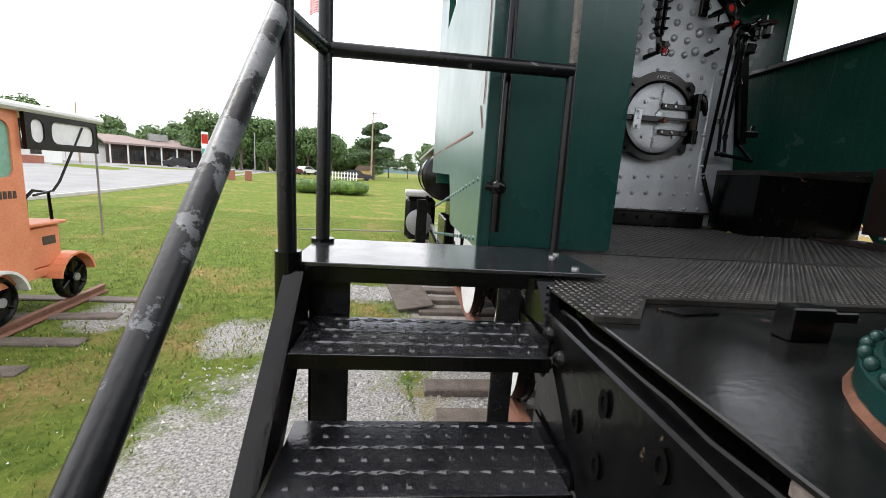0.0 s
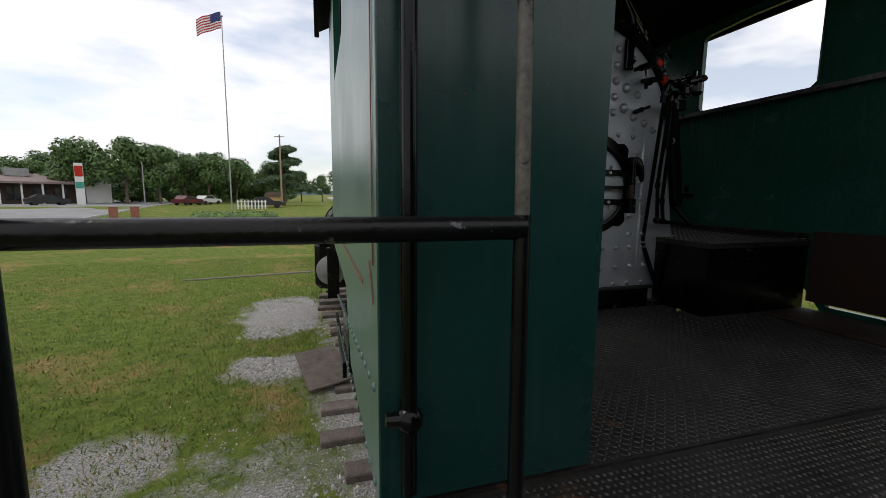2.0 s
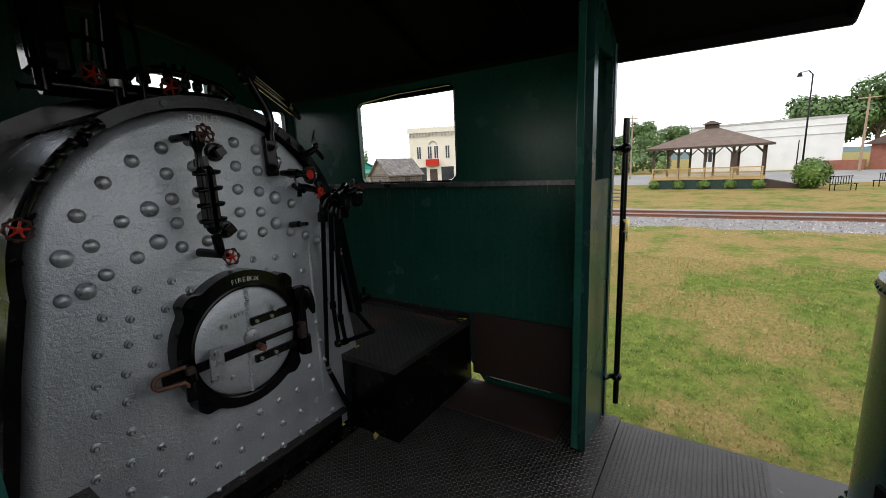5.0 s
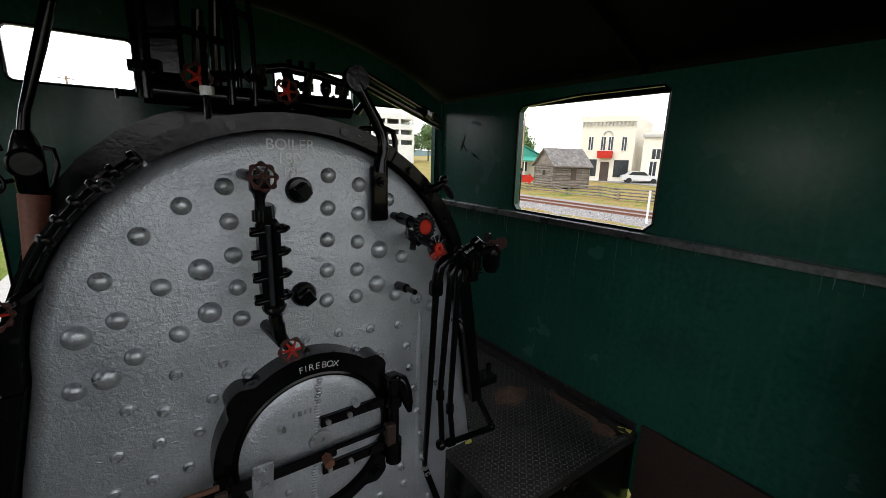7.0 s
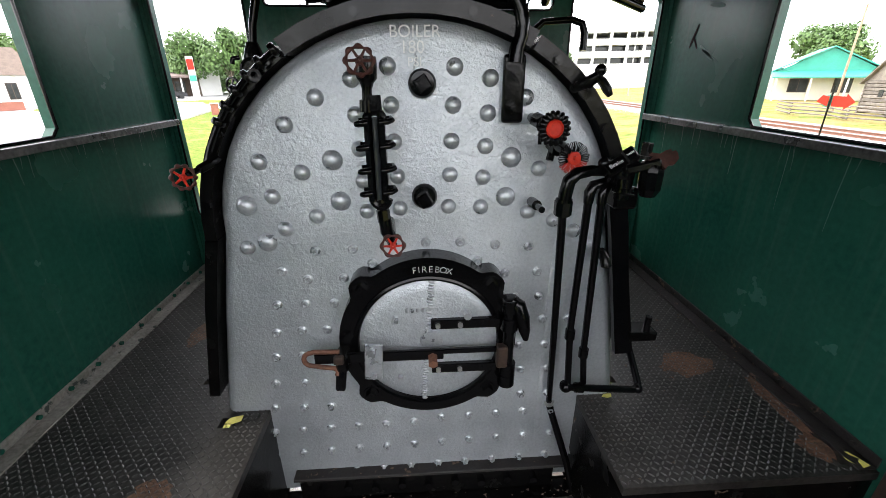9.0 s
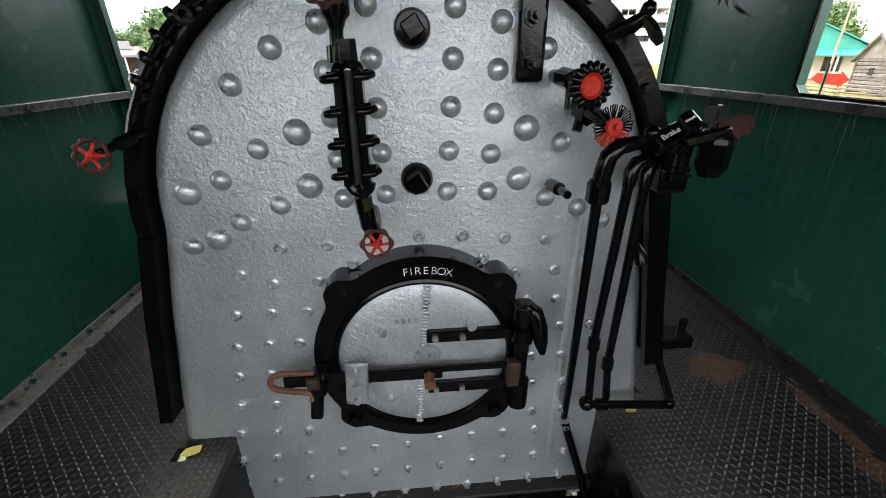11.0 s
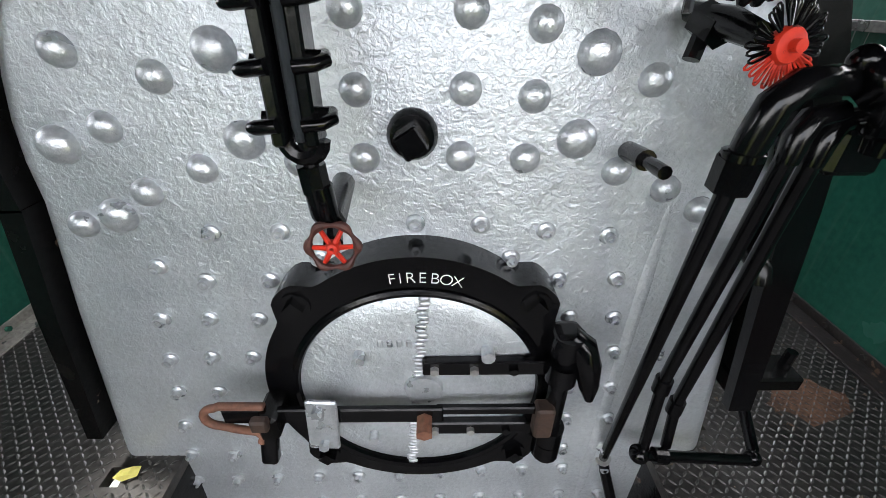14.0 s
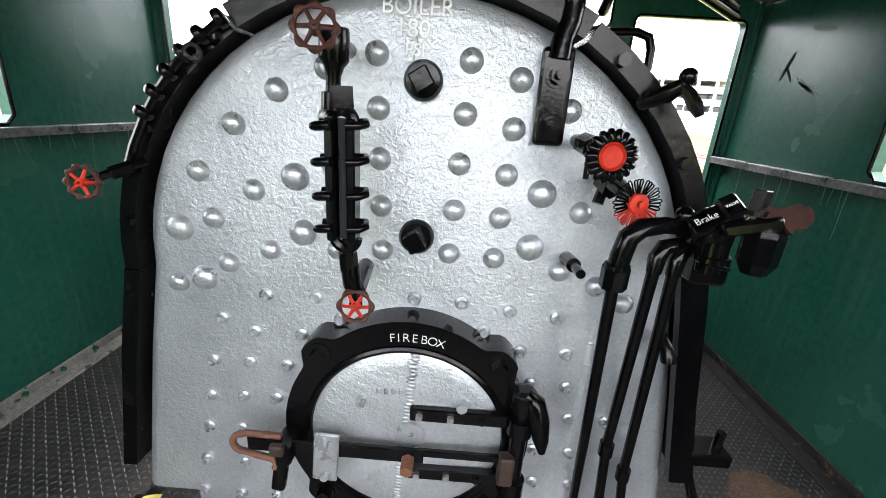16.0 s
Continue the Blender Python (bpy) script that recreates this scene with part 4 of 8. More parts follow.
    # two square-headed wash-out plugs
    for x, z in ((0.013, 1.617), (0.012, 1.287)):
        p = part("washout_plug", lt([(0.040, 0), (0.040, 0.012), (0.034, 0.022), (0.02, 0.024)], pose(x, 0, z, 90), 20), BLACK, bh, "black wash-out plug", smooth=True)
        part("square_head", bx(-0.020, 0.020, -0.020, 0.020, 0.015, 0.062, 0.003, m=pose(x, 0, z, 90) @ pose(0, 0, 0, 0, 0, 32)), BLACK, p)

    # foot: black mud-ring casting and debris
    part("apron", bx(-0.60, 0.60, -0.12, 0.0, -0.03, -0.001), BLACK_ROUGH, bh)
    ft = part("mud_ring", bx(-0.53, 0.53, -0.045, 0.02, 0.0, 0.112, 0.008), BLACK_ROUGH, bh, "black cast foot with bolts")
    for i in range(9):
        x = -0.44 + 0.11 * i
        part("bolt", rd((x, -0.04, 0.06 + 0.012 * (i % 2)), (x, -0.064, 0.06 + 0.012 * (i % 2)), 0.017, seg=6), BLACK, ft)
    part("ledge", bx(-0.55, 0.58, -0.05, 0.004, 0.108, 0.122, 0.003), FLAKED, bh)
    # lettering
    text_mesh("lettering", "BOILER", 0.044, pose(-0.004, -0.005, 1.748, 90), GREY_LETTER, bh, label="worn white letters")
    text_mesh("lettering", "180", 0.046, pose(-0.012, -0.005, 1.709, 90), GREY_LETTER, bh, label="worn white numerals")
    text_mesh("lettering", "PSI", 0.034, pose(-0.006, -0.005, 1.672, 90), GREY_LETTER, bh, label="worn white letters")
    part("weld_line", sw([(-0.006 + 0.004 * math.sin(i), 0.0, 1.695 - 0.008 * i) for i in range(12)], 0.003, seg=6), SILVER_RIVET, bh)
    return bh


backhead()


def hand_wheel(name, c, r, axis, label, rim_mat, hub_mat, spokes=5, lobes=0, wire=False):
    """A valve hand wheel at c that faces along axis."""
    q = Matrix.Translation(c) @ Vector(axis).to_track_quat('Z', 'Y').to_matrix().to_4x4()
    w = thing(name, label, "valve wheel")
    if wire:
        for k in range(34):
            a = 2 * math.pi * k / 34
            da = 0.075
            P = [(r * 0.42, a - da * 0.6), (r * 0.75, a - da), (r * 0.92, a - da * 0.95), (r, a - da * 0.4), (r, a + da * 0.4), (r * 0.92, a + da * 0.95), (r * 0.75, a + da), (r * 0.42, a + da * 0.6)]
            part("wire_loop", sw([q @ Vector((d * math.cos(t), d * math.sin(t), 0.004 * math.sin(k * 2.1))) for d, t in P], 0.0014, seg=5), rim_mat if 19 < k < 33 else BLACK, w)
        part("hub", lt([(r * 0.44, -0.006), (r * 0.45, 0.004), (r * 0.40, 0.008), (r * 0.16, 0.010), (r * 0.16, 0.02), (0.001, 0.021)], q, 18), hub_mat, w, smooth=True)
    else:
        n = 48
        bm = bmesh.new()
        pts = []
        rad = []
        for k in range(n):
            a = 2 * math.pi * k / n
            rr = r * (1 + (0.035 * math.cos(lobes * a) if lobes else 0))
            pts.append(q @ Vector((rr * math.cos(a), rr * math.sin(a), 0)))
            rad.append(r * (0.155 + (0.062 * math.cos(lobes * a) if lobes else 0)))
        sweep(bm, pts, rad, seg=8, closed=True)
        part("rim", bm, rim_mat, w, smooth=True)
        for k in range(spokes):
            a = 2 * math.pi * k / spokes
            part("spoke", sw([q @ Vector((r * 0.18 * math.cos(a), r * 0.18 * math.sin(a), 0.004)), q @ Vector((r * 0.95 * math.cos(a), r * 0.95 * math.sin(a), 0))], [r * 0.13, r * 0.10], seg=6), hub_mat, w)
        part("hub", lt([(r * 0.30, -0.012), (r * 0.32, 0.004), (r * 0.22, 0.010), (r * 0.10, 0.011), (r * 0.10, 0.018), (0.001, 0.018)], q, 14), hub_mat, w, smooth=True)
    return w


def finned_wheel(c, r, axis, label):
    """A heat-shedding wheel: a red dished centre with thick black fingers."""
    q = Matrix.Translation(c) @ Vector(axis).to_track_quat('Z', 'Y').to_matrix().to_4x4()
    w = thing("finned_hand_wheel", label, "valve wheel")
    part("dish", lt([(r * 0.54, -0.008), (r * 0.56, 0.003), (r * 0.50, 0.006), (r * 0.42, 0.001), (r * 0.2, -0.001), (0.001, 0.001)], q, 22), RED, w, "red dished centre", smooth=True)
    for k in range(18):
        a = 2 * math.pi * k / 18
        part("finger", sw([q @ Vector((d * r * math.cos(a), d * r * math.sin(a), h)) for d, h in ((0.56, -0.003), (0.70, 0.0), (0.88, -0.002), (0.97, -0.005), (1.02, -0.008))], [0.0055, 0.0070, 0.0072, 0.0060, 0.0025], seg=9), BLACK, w, smooth=True)
    return w


def gauge_glass():
    g = thing("water_gauge", "black water gauge with glass tube and bolted guards", "gauge")
    x, y = -0.114, -0.150
    part("upper_stem", sw([(-0.140, 0.0, 1.665), (-0.140, -0.11, 1.665), (-0.129, y, 1.66)], 0.016), BLACK, g, smooth=True)
    part("upper_body", lt([(0.024, 0), (0.026, 0.02), (0.026, 0.05), (0.018, 0.06), (0.013, 0.075), (0.013, 0.10), (0.02, 0.102), (0.02, 0.13)], pose(-0.124, y, 1.682, 180, 3, 0), 12), BLACK, g, smooth=True)
    part("packing_nut", rd((-0.116, y, 1.592), (-0.114, y, 1.556), 0.021, seg=6), BLACK, g)
    for dx in (-0.019, 0.019):
        part("guard_bar", bx(x + dx - 0.008, x + dx + 0.008, y - 0.025, y + 0.020, 1.318, 1.540, 0.003), BLACK, g)
    part("front_cap", sw(arc_pts((x, y - 0.004, 1.532), 0.022, 0, 180, 8), 0.011, seg=8), BLACK, g, smooth=True)
    part("front_cap", sw(arc_pts((x + 0.004, y - 0.004, 1.322), 0.022, 180, 360, 8), 0.011, seg=8), BLACK, g, smooth=True)
    part("glass_tube", rd((x, y, 1.32), (x, y, 1.54), 0.009, seg=14), DARKGLASS, g, "dark sight glass")
    part("back_plate", bx(x - 0.014, x + 0.014, y + 0.012, y + 0.024, 1.318, 1.54), BLACK, g)
    for i in range(4):
        z = 1.345 + 0.061 * i
        part("clamp_bolt", sw([(x - 0.014, y - 0.030, z), (x - 0.040, y - 0.028, z - 0.003), (x - 0.047, y - 0.024, z - 0.004)], [0.0090, 0.0085, 0.0065], seg=10), BLACK, g, smooth=True)
        part("clamp_bolt", sw([(x + 0.014, y - 0.032, z), (x + 0.036, y - 0.029, z + 0.002), (x + 0.046, y - 0.018, z + 0.005), (x + 0.041, y + 0.004, z + 0.007), (x + 0.020, y + 0.008, z + 0.005)], 0.0075, seg=10), BLACK, g, smooth=True)
        part("clamp_nut", rd((x - 0.024, y + 0.006, z), (x - 0.042, y + 0.004, z), 0.009, seg=6), BLACK, g)
    part("lower_nut", rd((x + 0.006, y, 1.29), (x + 0.009, y, 1.255), 0.019, seg=8), BLACK, g)
    part("lower_stem", rd((x + 0.004, y, 1.32), (x + 0.007, y, 1.285), 0.010, seg=8), BLACK, g)
    part("lower_body", sw([(-0.103, y, 1.262), (-0.100, y, 1.225), (-0.092, y + 0.005, 1.205), (-0.105, 0.0, 1.205)], 0.019), BLACK, g, smooth=True)
    part("drain_stem", sw([(-0.095, y + 0.01, 1.208), (-0.083, -0.190, 1.198)], 0.013), BLACK, g)
    hand_wheel("red_hand_wheel", (-0.082, -0.196, 1.198), 0.030, (0.05, -1, 0.1), "small red six-spoked valve wheel", DARKRED, RED, 6, 6)
    hand_wheel("hand_wheel", (-0.132, -0.226, 1.669), 0.031, (0.2, -1, 0.25), "dark rust-red knobbed valve wheel on the gauge", DARKRED, DARKRED, 6, 8)
    part("top_stem", rd((-0.132, -0.16, 1.668), (-0.132, -0.228, 1.668), 0.010, seg=8), BLACK, g)


gauge_glass()


def fire_door():
    d = thing("firebox_door", "round silver firebox door in a black cast ring, latched shut", "firebox door")
    cx, cz = -0.004, 0.775
    n = 144
    out, inn = [], []
    for i in range(n):
        a = 2 * math.pi * i / n
        deg = math.degrees(a)
        r = 0.304
        for lobe in (45, 135, 225, 315):
            dd = abs((deg - lobe + 180) % 360 - 180)
            r += 0.034 * math.exp(-(dd / 8.0) ** 4)
        if 50 < deg < 130:
            r += 0.008 * math.sin(radians((deg - 50) * 180 / 80))
        out.append((cx + r * math.cos(a), cz + r * 1.01 * math.sin(a)))
        inn.append((cx + 0.247 * math.cos(a), cz - 0.008 + 0.252 * math.sin(a)))
    part("ring", pl(out, -0.032, 0.043, holes=[inn]), BLACK, d, "black cast ring with four bolt lugs", smooth=30)
    bm = bmesh.new()
    sweep(bm, [(u, -0.030, v) for u, v in inn], 0.010, seg=8, closed=True)
    part("ring_bead", bm, BLACK, d, smooth=True)
    lathe_m = pose(cx, -0.004, cz - 0.008, 90)
    part("door_disc", lt([(0.244, -0.042), (0.244, 0.016), (0.236, 0.024), (0.20, 0.029), (0.10, 0.031), (0.001, 0.031)], lathe_m, 48), SILVER, d, "silver painted cast disc", smooth=50)
    # weld bead, wandering down the disc
    bm = bmesh.new()
    for i in range(46):
        t = i / 45
        z = cz + 0.232 - 0.475 * t
        x = cx + 0.014 - 0.035 * t + 0.003 * math.sin(i * 1.7)
        ball(bm, (x, -0.036, z), 0.0085, 8, 5, (1.35, 0.5, 0.62))
    part("weld_bead", bm, SILVER_RIVET, d, "ridged weld bead", smooth=True)
    for i in range(4):
        part("cast_mark", bx(cx - 0.075 + 0.018 * i, cx - 0.064 + 0.018 * i, -0.040, -0.034, cz + 0.118, cz + 0.137, 0.003), SILVER_RIVET, d)
    for lobe in (45, 135, 225, 315):
        a = radians(lobe)
        c = (cx + 0.300 * math.cos(a), cz + 0.304 * math.sin(a))
        part("ring_bolt", rd((c[0], -0.03, c[1]), (c[0], -0.052, c[1]), 0.019, seg=4), BLACK, d)
        part("washer", rd((c[0], -0.03, c[1]), (c[0], -0.036, c[1]), 0.027, seg=16), BLACK, d)
    # strap hinges on the right
    for z, w in ((0.852, 0.235), (0.672, 0.23)):
        s = part("hinge_strap", bx(0.005, 0.005 + w, -0.054, -0.034, z - 0.018, z + 0.018, 0.003), BLACK, d, "black strap hinge")
        for k in range(3):
            part("strap_bolt", rd((0.028 + 0.075 * k, -0.052, z), (0.028 + 0.075 * k, -0.064, z), 0.009, seg=6), CHROME if k < 2 else BLACK, s)
    part("stud", rd((0.128, -0.03, 0.883), (0.128, -0.058, 0.883), 0.013, seg=12), SILVER_RIVET, d)
    part("stud", rd((-0.115, -0.03, 0.872), (-0.115, -0.055, 0.872), 0.012, seg=12), SILVER_RIVET, d)
    part("stud", rd((-0.105, -0.03, 0.632), (-0.105, -0.055, 0.632), 0.011, seg=12), SILVER_RIVET, d)
    part("stud", rd((0.13, -0.03, 0.642), (0.13, -0.05, 0.642), 0.010, seg=12), SILVER_RIVET, d)
    hp = part("hinge_post", rd((0.268, -0.06, 0.945), (0.268, -0.06, 0.62), 0.020, seg=14), BLACK, d, "black hinge pin and knuckles", smooth=True)
    for z in (0.925, 0.855, 0.672, 0.625):
        part("knuckle", rd((0.268, -0.06, z + 0.022), (0.268, -0.06, z - 0.022), 0.030, seg=14), BLACK, hp, smooth=True)
    part("top_cap", bx(0.238, 0.298, -0.085, -0.02, 0.905, 0.952, 0.018, seg=3), BLACK, hp)
    part("stop_arm", sw([(0.272, -0.062, 0.945), (0.292, -0.070, 0.925), (0.306, -0.076, 0.885), (0.316, -0.080, 0.835), (0.322, -0.082, 0.800)], [0.018, 0.026, 0.025, 0.019, 0.009], seg=12), BLACK, hp, smooth=True)
    # the swinging latch bar with rusty handle
    la = part("latch_bar", bx(-0.385, 0.045, -0.083, -0.069, 0.734, 0.773, 0.003), BLACK, d, "black latch bar")
    part("latch_rod", bx(0.03, 0.25, -0.080, -0.066, 0.752, 0.772, 0.003, m=pose(0, 0, 0.0)), BLACK, la)
    part("latch_end", bx(0.225, 0.262, -0.095, -0.06, 0.695, 0.778, 0.005), RUSTDARK, la)
    part("pivot_nut", rd((0.008, -0.068, 0.748), (0.008, -0.118, 0.742), 0.017, seg=6), RUST, la, "rusty pivot bolt")
    part("pivot_boss", lt([(0.04, 0), (0.036, 0.012), (0.02, 0.016)], pose(0.006, -0.034, 0.782, 90), 20), SILVER_RIVET, la, smooth=True)
    hb = [(-0.30, -0.078, 0.780), (-0.385, -0.080, 0.784)] + [(-0.392 + 0.026 * math.cos(radians(q)), -0.084, 0.758 + 0.026 * math.sin(radians(q))) for q in range(90, 271, 20)] + [(-0.36, -0.090, 0.730), (-0.318, -0.094, 0.726), (-0.308, -0.098, 0.718), (-0.312, -0.100, 0.704)]
    part("handle_loop", sw(hb, 0.0082, seg=10), RUST, la, "rusty loop handle", smooth=True)
    part("keeper_plate", bx(-0.030, 0.030, -0.098, -0.088, -0.078, 0.062, 0.003, m=pose(-0.188, 0, 0.752, 0, 4, 0)), SILVER_RIVET, la, "silver keeper plate")
    for z in (0.795, 0.695):
        part("keeper_bolt", rd((-0.19, -0.09, z), (-0.19, -0.112, z), 0.010, seg=6), SILVER_RIVET, la)
    ct = part("catch", bx(-0.312, -0.272, -0.108, -0.03, 0.712, 0.776, 0.008), BLACK_ROUGH, d, "worn black catch bracket")
    part("catch_tongue", bx(-0.017, 0.017, -0.013, 0.013, -0.095, 0.0, 0.008, m=pose(-0.296, -0.088, 0.735, -8, 6, 0), seg=3), BLACK, ct, smooth=40)
    part("catch_worn", bx(-0.315, -0.282, -0.12, -0.10, 0.755, 0.785, 0.004), RUSTDARK, ct)
    # lettering on the ring, letter by letter along the arch
    for ch, u in zip("FIREBOX", (-0.058, -0.043, -0.025, -0.004, 0.018, 0.038, 0.058)):
        u += cx + 0.0115
        a = math.asin((u - cx + 0.005) / 0.30)
        m = pose(cx + 0.29 * math.sin(a), -0.0335, cz - 0.016 + 0.29 * math.cos(a), 90, 0, 0) @ pose(0, 0, 0, 0, 0, -math.degrees(a) * 0.8)
        text_mesh("letter", ch, 0.031, m, WHITE_PAINT, d, label="hand-painted white letter", thin=0.022)
    d.matrix_basis = pose(0.017, -0.043, 0.015)
    return d


fire_door()


def injector_valves():
    v = thing("try_cock", "black valve body with lever on the backhead", "valve")
    part("stem", sw([(0.338, 0.0, 1.520), (0.341, -0.10, 1.515), (0.348, -0.184, 1.509)], [0.014, 0.018, 0.012]), BLACK, v, smooth=True)
    part("bonnet", rd((0.339, -0.05, 1.518), (0.341, -0.115, 1.514), 0.022, seg=6), BLACK, v)
    part("lever", rd((0.341, -0.09, 1.51), (0.340, -0.098, 1.455), 0.006, seg=6), BLACK, v)
    finned_wheel((0.349, -0.192, 1.508), 0.043, (0.1, -1, 0.05), "red valve wheel with black fingers")
    v = thing("try_cock", "black valve body on the backhead", "valve")
    part("stem", sw([(0.398, 0.0, 1.455), (0.408, -0.08, 1.444), (0.416, -0.160, 1.428)], [0.014, 0.019, 0.012]), BLACK, v, smooth=True)
    part("bonnet", rd((0.398, -0.03, 1.448), (0.407, -0.07, 1.435), 0.023, seg=6), BLACK, v)
    part("outlet", rd((0.400, -0.04, 1.44), (0.388, -0.05, 1.40), 0.012, seg=8), BLACK, v)
    hand_wheel("wire_hand_wheel", (0.416, -0.170, 1.428), 0.043, (0.12, -1, 0.08), "red valve wheel of bent wire loops", RED, RED, wire=True)
    c = thing("drain_cock", "small black cock on the backhead", "valve")
    part("body", rd((0.357, 0.0, 1.260), (0.357, -0.065, 1.266), 0.016, seg=12), BLACK, c, smooth=True)
    part("spout", rd((0.357, -0.065, 1.266), (0.355, -0.126, 1.270), 0.010, seg=10), BLACK, c, smooth=True)
    # throttle bracket and bent lever
    t = thing("throttle_lever", "black bolted throttle bracket with bent lever", "lever")
    part("bracket", bx(0.242, 0.305, -0.030, -0.004, 1.507, 1.692, 0.010, seg=3), BLACK, t)
    for z in (1.548, 1.640):
        b_ = part("bracket_bolt", rd((0.274, -0.028, z), (0.274, -0.052, z), 0.017, seg=6), BLACK, t)
        part("bolt_end", rd((0.274, -0.052, z), (0.274, -0.068, z), 0.009, seg=8), BLACK, b_)
        part("washer", rd((0.274, -0.029, z), (0.274, -0.036, z), 0.024, seg=14), BLACK, b_)
    part("lever_bar", sw([(0.274, -0.022, 1.67), (0.277, -0.022, 1.705), (0.287, -0.021, 1.735), (0.290, -0.020, 1.765), (0.284, -0.019, 1.795), (0.265, -0.018, 1.835), (0.240, -0.015, 1.878), (0.200, -0.012, 1.95)], [0.024, 0.021, 0.020, 0.020, 0.020, 0.019, 0.018, 0.018], seg=14), BLACK, t, smooth=True)
    part("lever_eye", lt([(0.016, -0.018), (0.038, -0.018), (0.040, 0.0), (0.038, 0.018), (0.016, 0.018)], pose(0.200, -0.012, 1.954, 90), 18), BLACK, t, smooth=True)
    part("lever_rod", rd((0.204, 0.0, 1.954), (0.86, 0.475, 1.868), 0.015, seg=10), BLACK, t, smooth=True)


injector_valves()


def brake_stand():
    b = thing("brake_valve", "black brake valve stand with pipes and worn handle", "brake valve")
    # the lettered block: turned to the driver, tipped up along its length
    n_ = Vector((-0.33, -0.72, 0.58)).normalized()
    r_ = Vector((0, 0, 1)).cross(n_).normalized()
    u_ = n_.cross(r_)
    d_ = r_ * math.cos(radians(38)) + u_ * math.sin(radians(38))
    v_ = n_.cross(d_)
    face = Matrix.Translation((0.518, -0.165, 1.418)) @ Matrix((d_, v_, n_)).transposed().to_4x4()
    part("letter_block", bx(-0.052, 0.055, -0.026, 0.024, -0.060, 0.0, 0.007, m=face), BLACK, b, "black cast block with lettering", smooth=40)
    part("letter_block_step", bx(0.018, 0.058, -0.020, 0.030, -0.050, 0.008, 0.005, m=face), BLACK, b)
    text_mesh("lettering", "Brake", 0.020, face @ pose(-0.014, 0.001, 0.0006), WHITE_PAINT, b, label="hand-painted white word", thin=0.015)
    text_mesh("lettering", "VALVE", 0.009, face @ pose(0.038, 0.006, 0.0086), GREY_LETTER, b, label="hand-painted white word")
    part("body", lt([(0.030, 0), (0.040, 0.012), (0.042, 0.055), (0.034, 0.075), (0.024, 0.082)], pose(0.545, -0.135, 1.345, 0, 0, 0), 16), BLACK, b, "black cast valve body", smooth=True)
    part("left_dome", ballbm((0.480, -0.130, 1.408), 0.020), BLACK, b, smooth=True)
    part("front_bar", bx(-0.052, 0.058, -0.012, 0.012, -0.014, 0.014, 0.006, m=pose(0.575, -0.195, 1.408, 0, -14, -6)), BLACK, b, smooth=40)
    part("cylinder", lt([(0.036, 0.0), (0.038, -0.012), (0.037, -0.070), (0.024, -0.095), (0.012, -0.097)], pose(0.618, -0.180, 1.402), 8), BLACK, b, "black eight-sided valve cylinder")
    part("cylinder_cap", lt([(0.012, 0.014), (0.028, 0.012), (0.034, 0.0), (0.036, -0.006)], pose(0.612, -0.180, 1.410), 16), BLACK, b, smooth=True)
    part("lower_body", lt([(0.030, 0), (0.030, -0.03), (0.037, -0.032), (0.037, -0.042), (0.026, -0.05), (0.024, -0.07)], pose(0.545, -0.150, 1.362), 16), BLACK, b, smooth=True)
    part("flange_tip", bx(-0.03, 0.03, -0.022, 0.022, -0.006, 0.0, 0.002, m=pose(0.552, -0.155, 1.315, 8, 12, 20)), BLACK_ROUGH, b)
    part("post_washer", rd((0.590, -0.178, 1.430), (0.590, -0.178, 1.440), 0.021, seg=16), BLACK_ROUGH, b)
    part("square_post", bx(-0.0125, 0.0125, -0.0125, 0.0125, 0, 0.042, 0.002, m=pose(0.590, -0.178, 1.438, 0, 4, 25)), BLACK_ROUGH, b)
    part("handle", pl([(-0.012, -0.016), (0.020, -0.022), (0.042, -0.014), (0.054, -0.036), (0.066, -0.046), (0.072, -0.030), (0.098, -0.022), (0.112, 0.002), (0.108, 0.026), (0.098, 0.036), (0.086, 0.030), (0.080, 0.038), (0.062, 0.032), (0.040, 0.014), (0.0, 0.016)], -0.007, 0.007, axis="z"), HANDLE, b, "worn red-brown quadrant handle").matrix_basis = pose(0.596, -0.185, 1.437, 58, 6, -10) @ Matrix.Diagonal((0.8, 0.8, 1, 1))
    b.matrix_basis = Matrix.Translation((0.500, -0.20, 1.405)) @ Matrix.Diagonal((0.82, 0.82, 0.82, 1)) @ Matrix.Translation((-0.485, 0.15, -1.395))
    p = thing("brake_pipe", "black brake pipe with elbow running to the floor", "pipe")
    part("upper_bend", sw([(0.490, -0.205, 1.400), (0.445, -0.230, 1.408), (0.402, -0.243, 1.404), (0.382, -0.245, 1.386), (0.377, -0.242, 1.352), (0.376, -0.236, 1.315)], [0.014, 0.015, 0.0175, 0.0185, 0.0185, 0.0175], seg=14), BLACK, p, smooth=True)
    part("elbow_bead", lt([(0.019, -0.006), (0.0225, -0.004), (0.0225, 0.004), (0.019, 0.006)], pose(0.376, -0.237, 1.330), 16), BLACK, p, smooth=True)
    part("union_nut", rd((0.376, -0.236, 1.328), (0.378, -0.231, 1.288), 0.0245, seg=8), BLACK, p)
    part("run", sw([(0.378, -0.232, 1.295), (0.425, -0.14, 0.90), (0.480, -0.03, 0.43)], 0.0118, seg=12), BLACK, p, smooth=True)
    part("clip", rd((0.4795, -0.031, 0.436), (0.481, -0.028, 0.423), 0.020, seg=12), CHROME, p)
    part("foot", sw([(0.480, -0.03, 0.43), (0.490, -0.035, 0.39), (0.565, -0.075, 0.15), (0.60, -0.095, 0.0)], 0.0145, seg=12), BLACK, p, smooth=True)
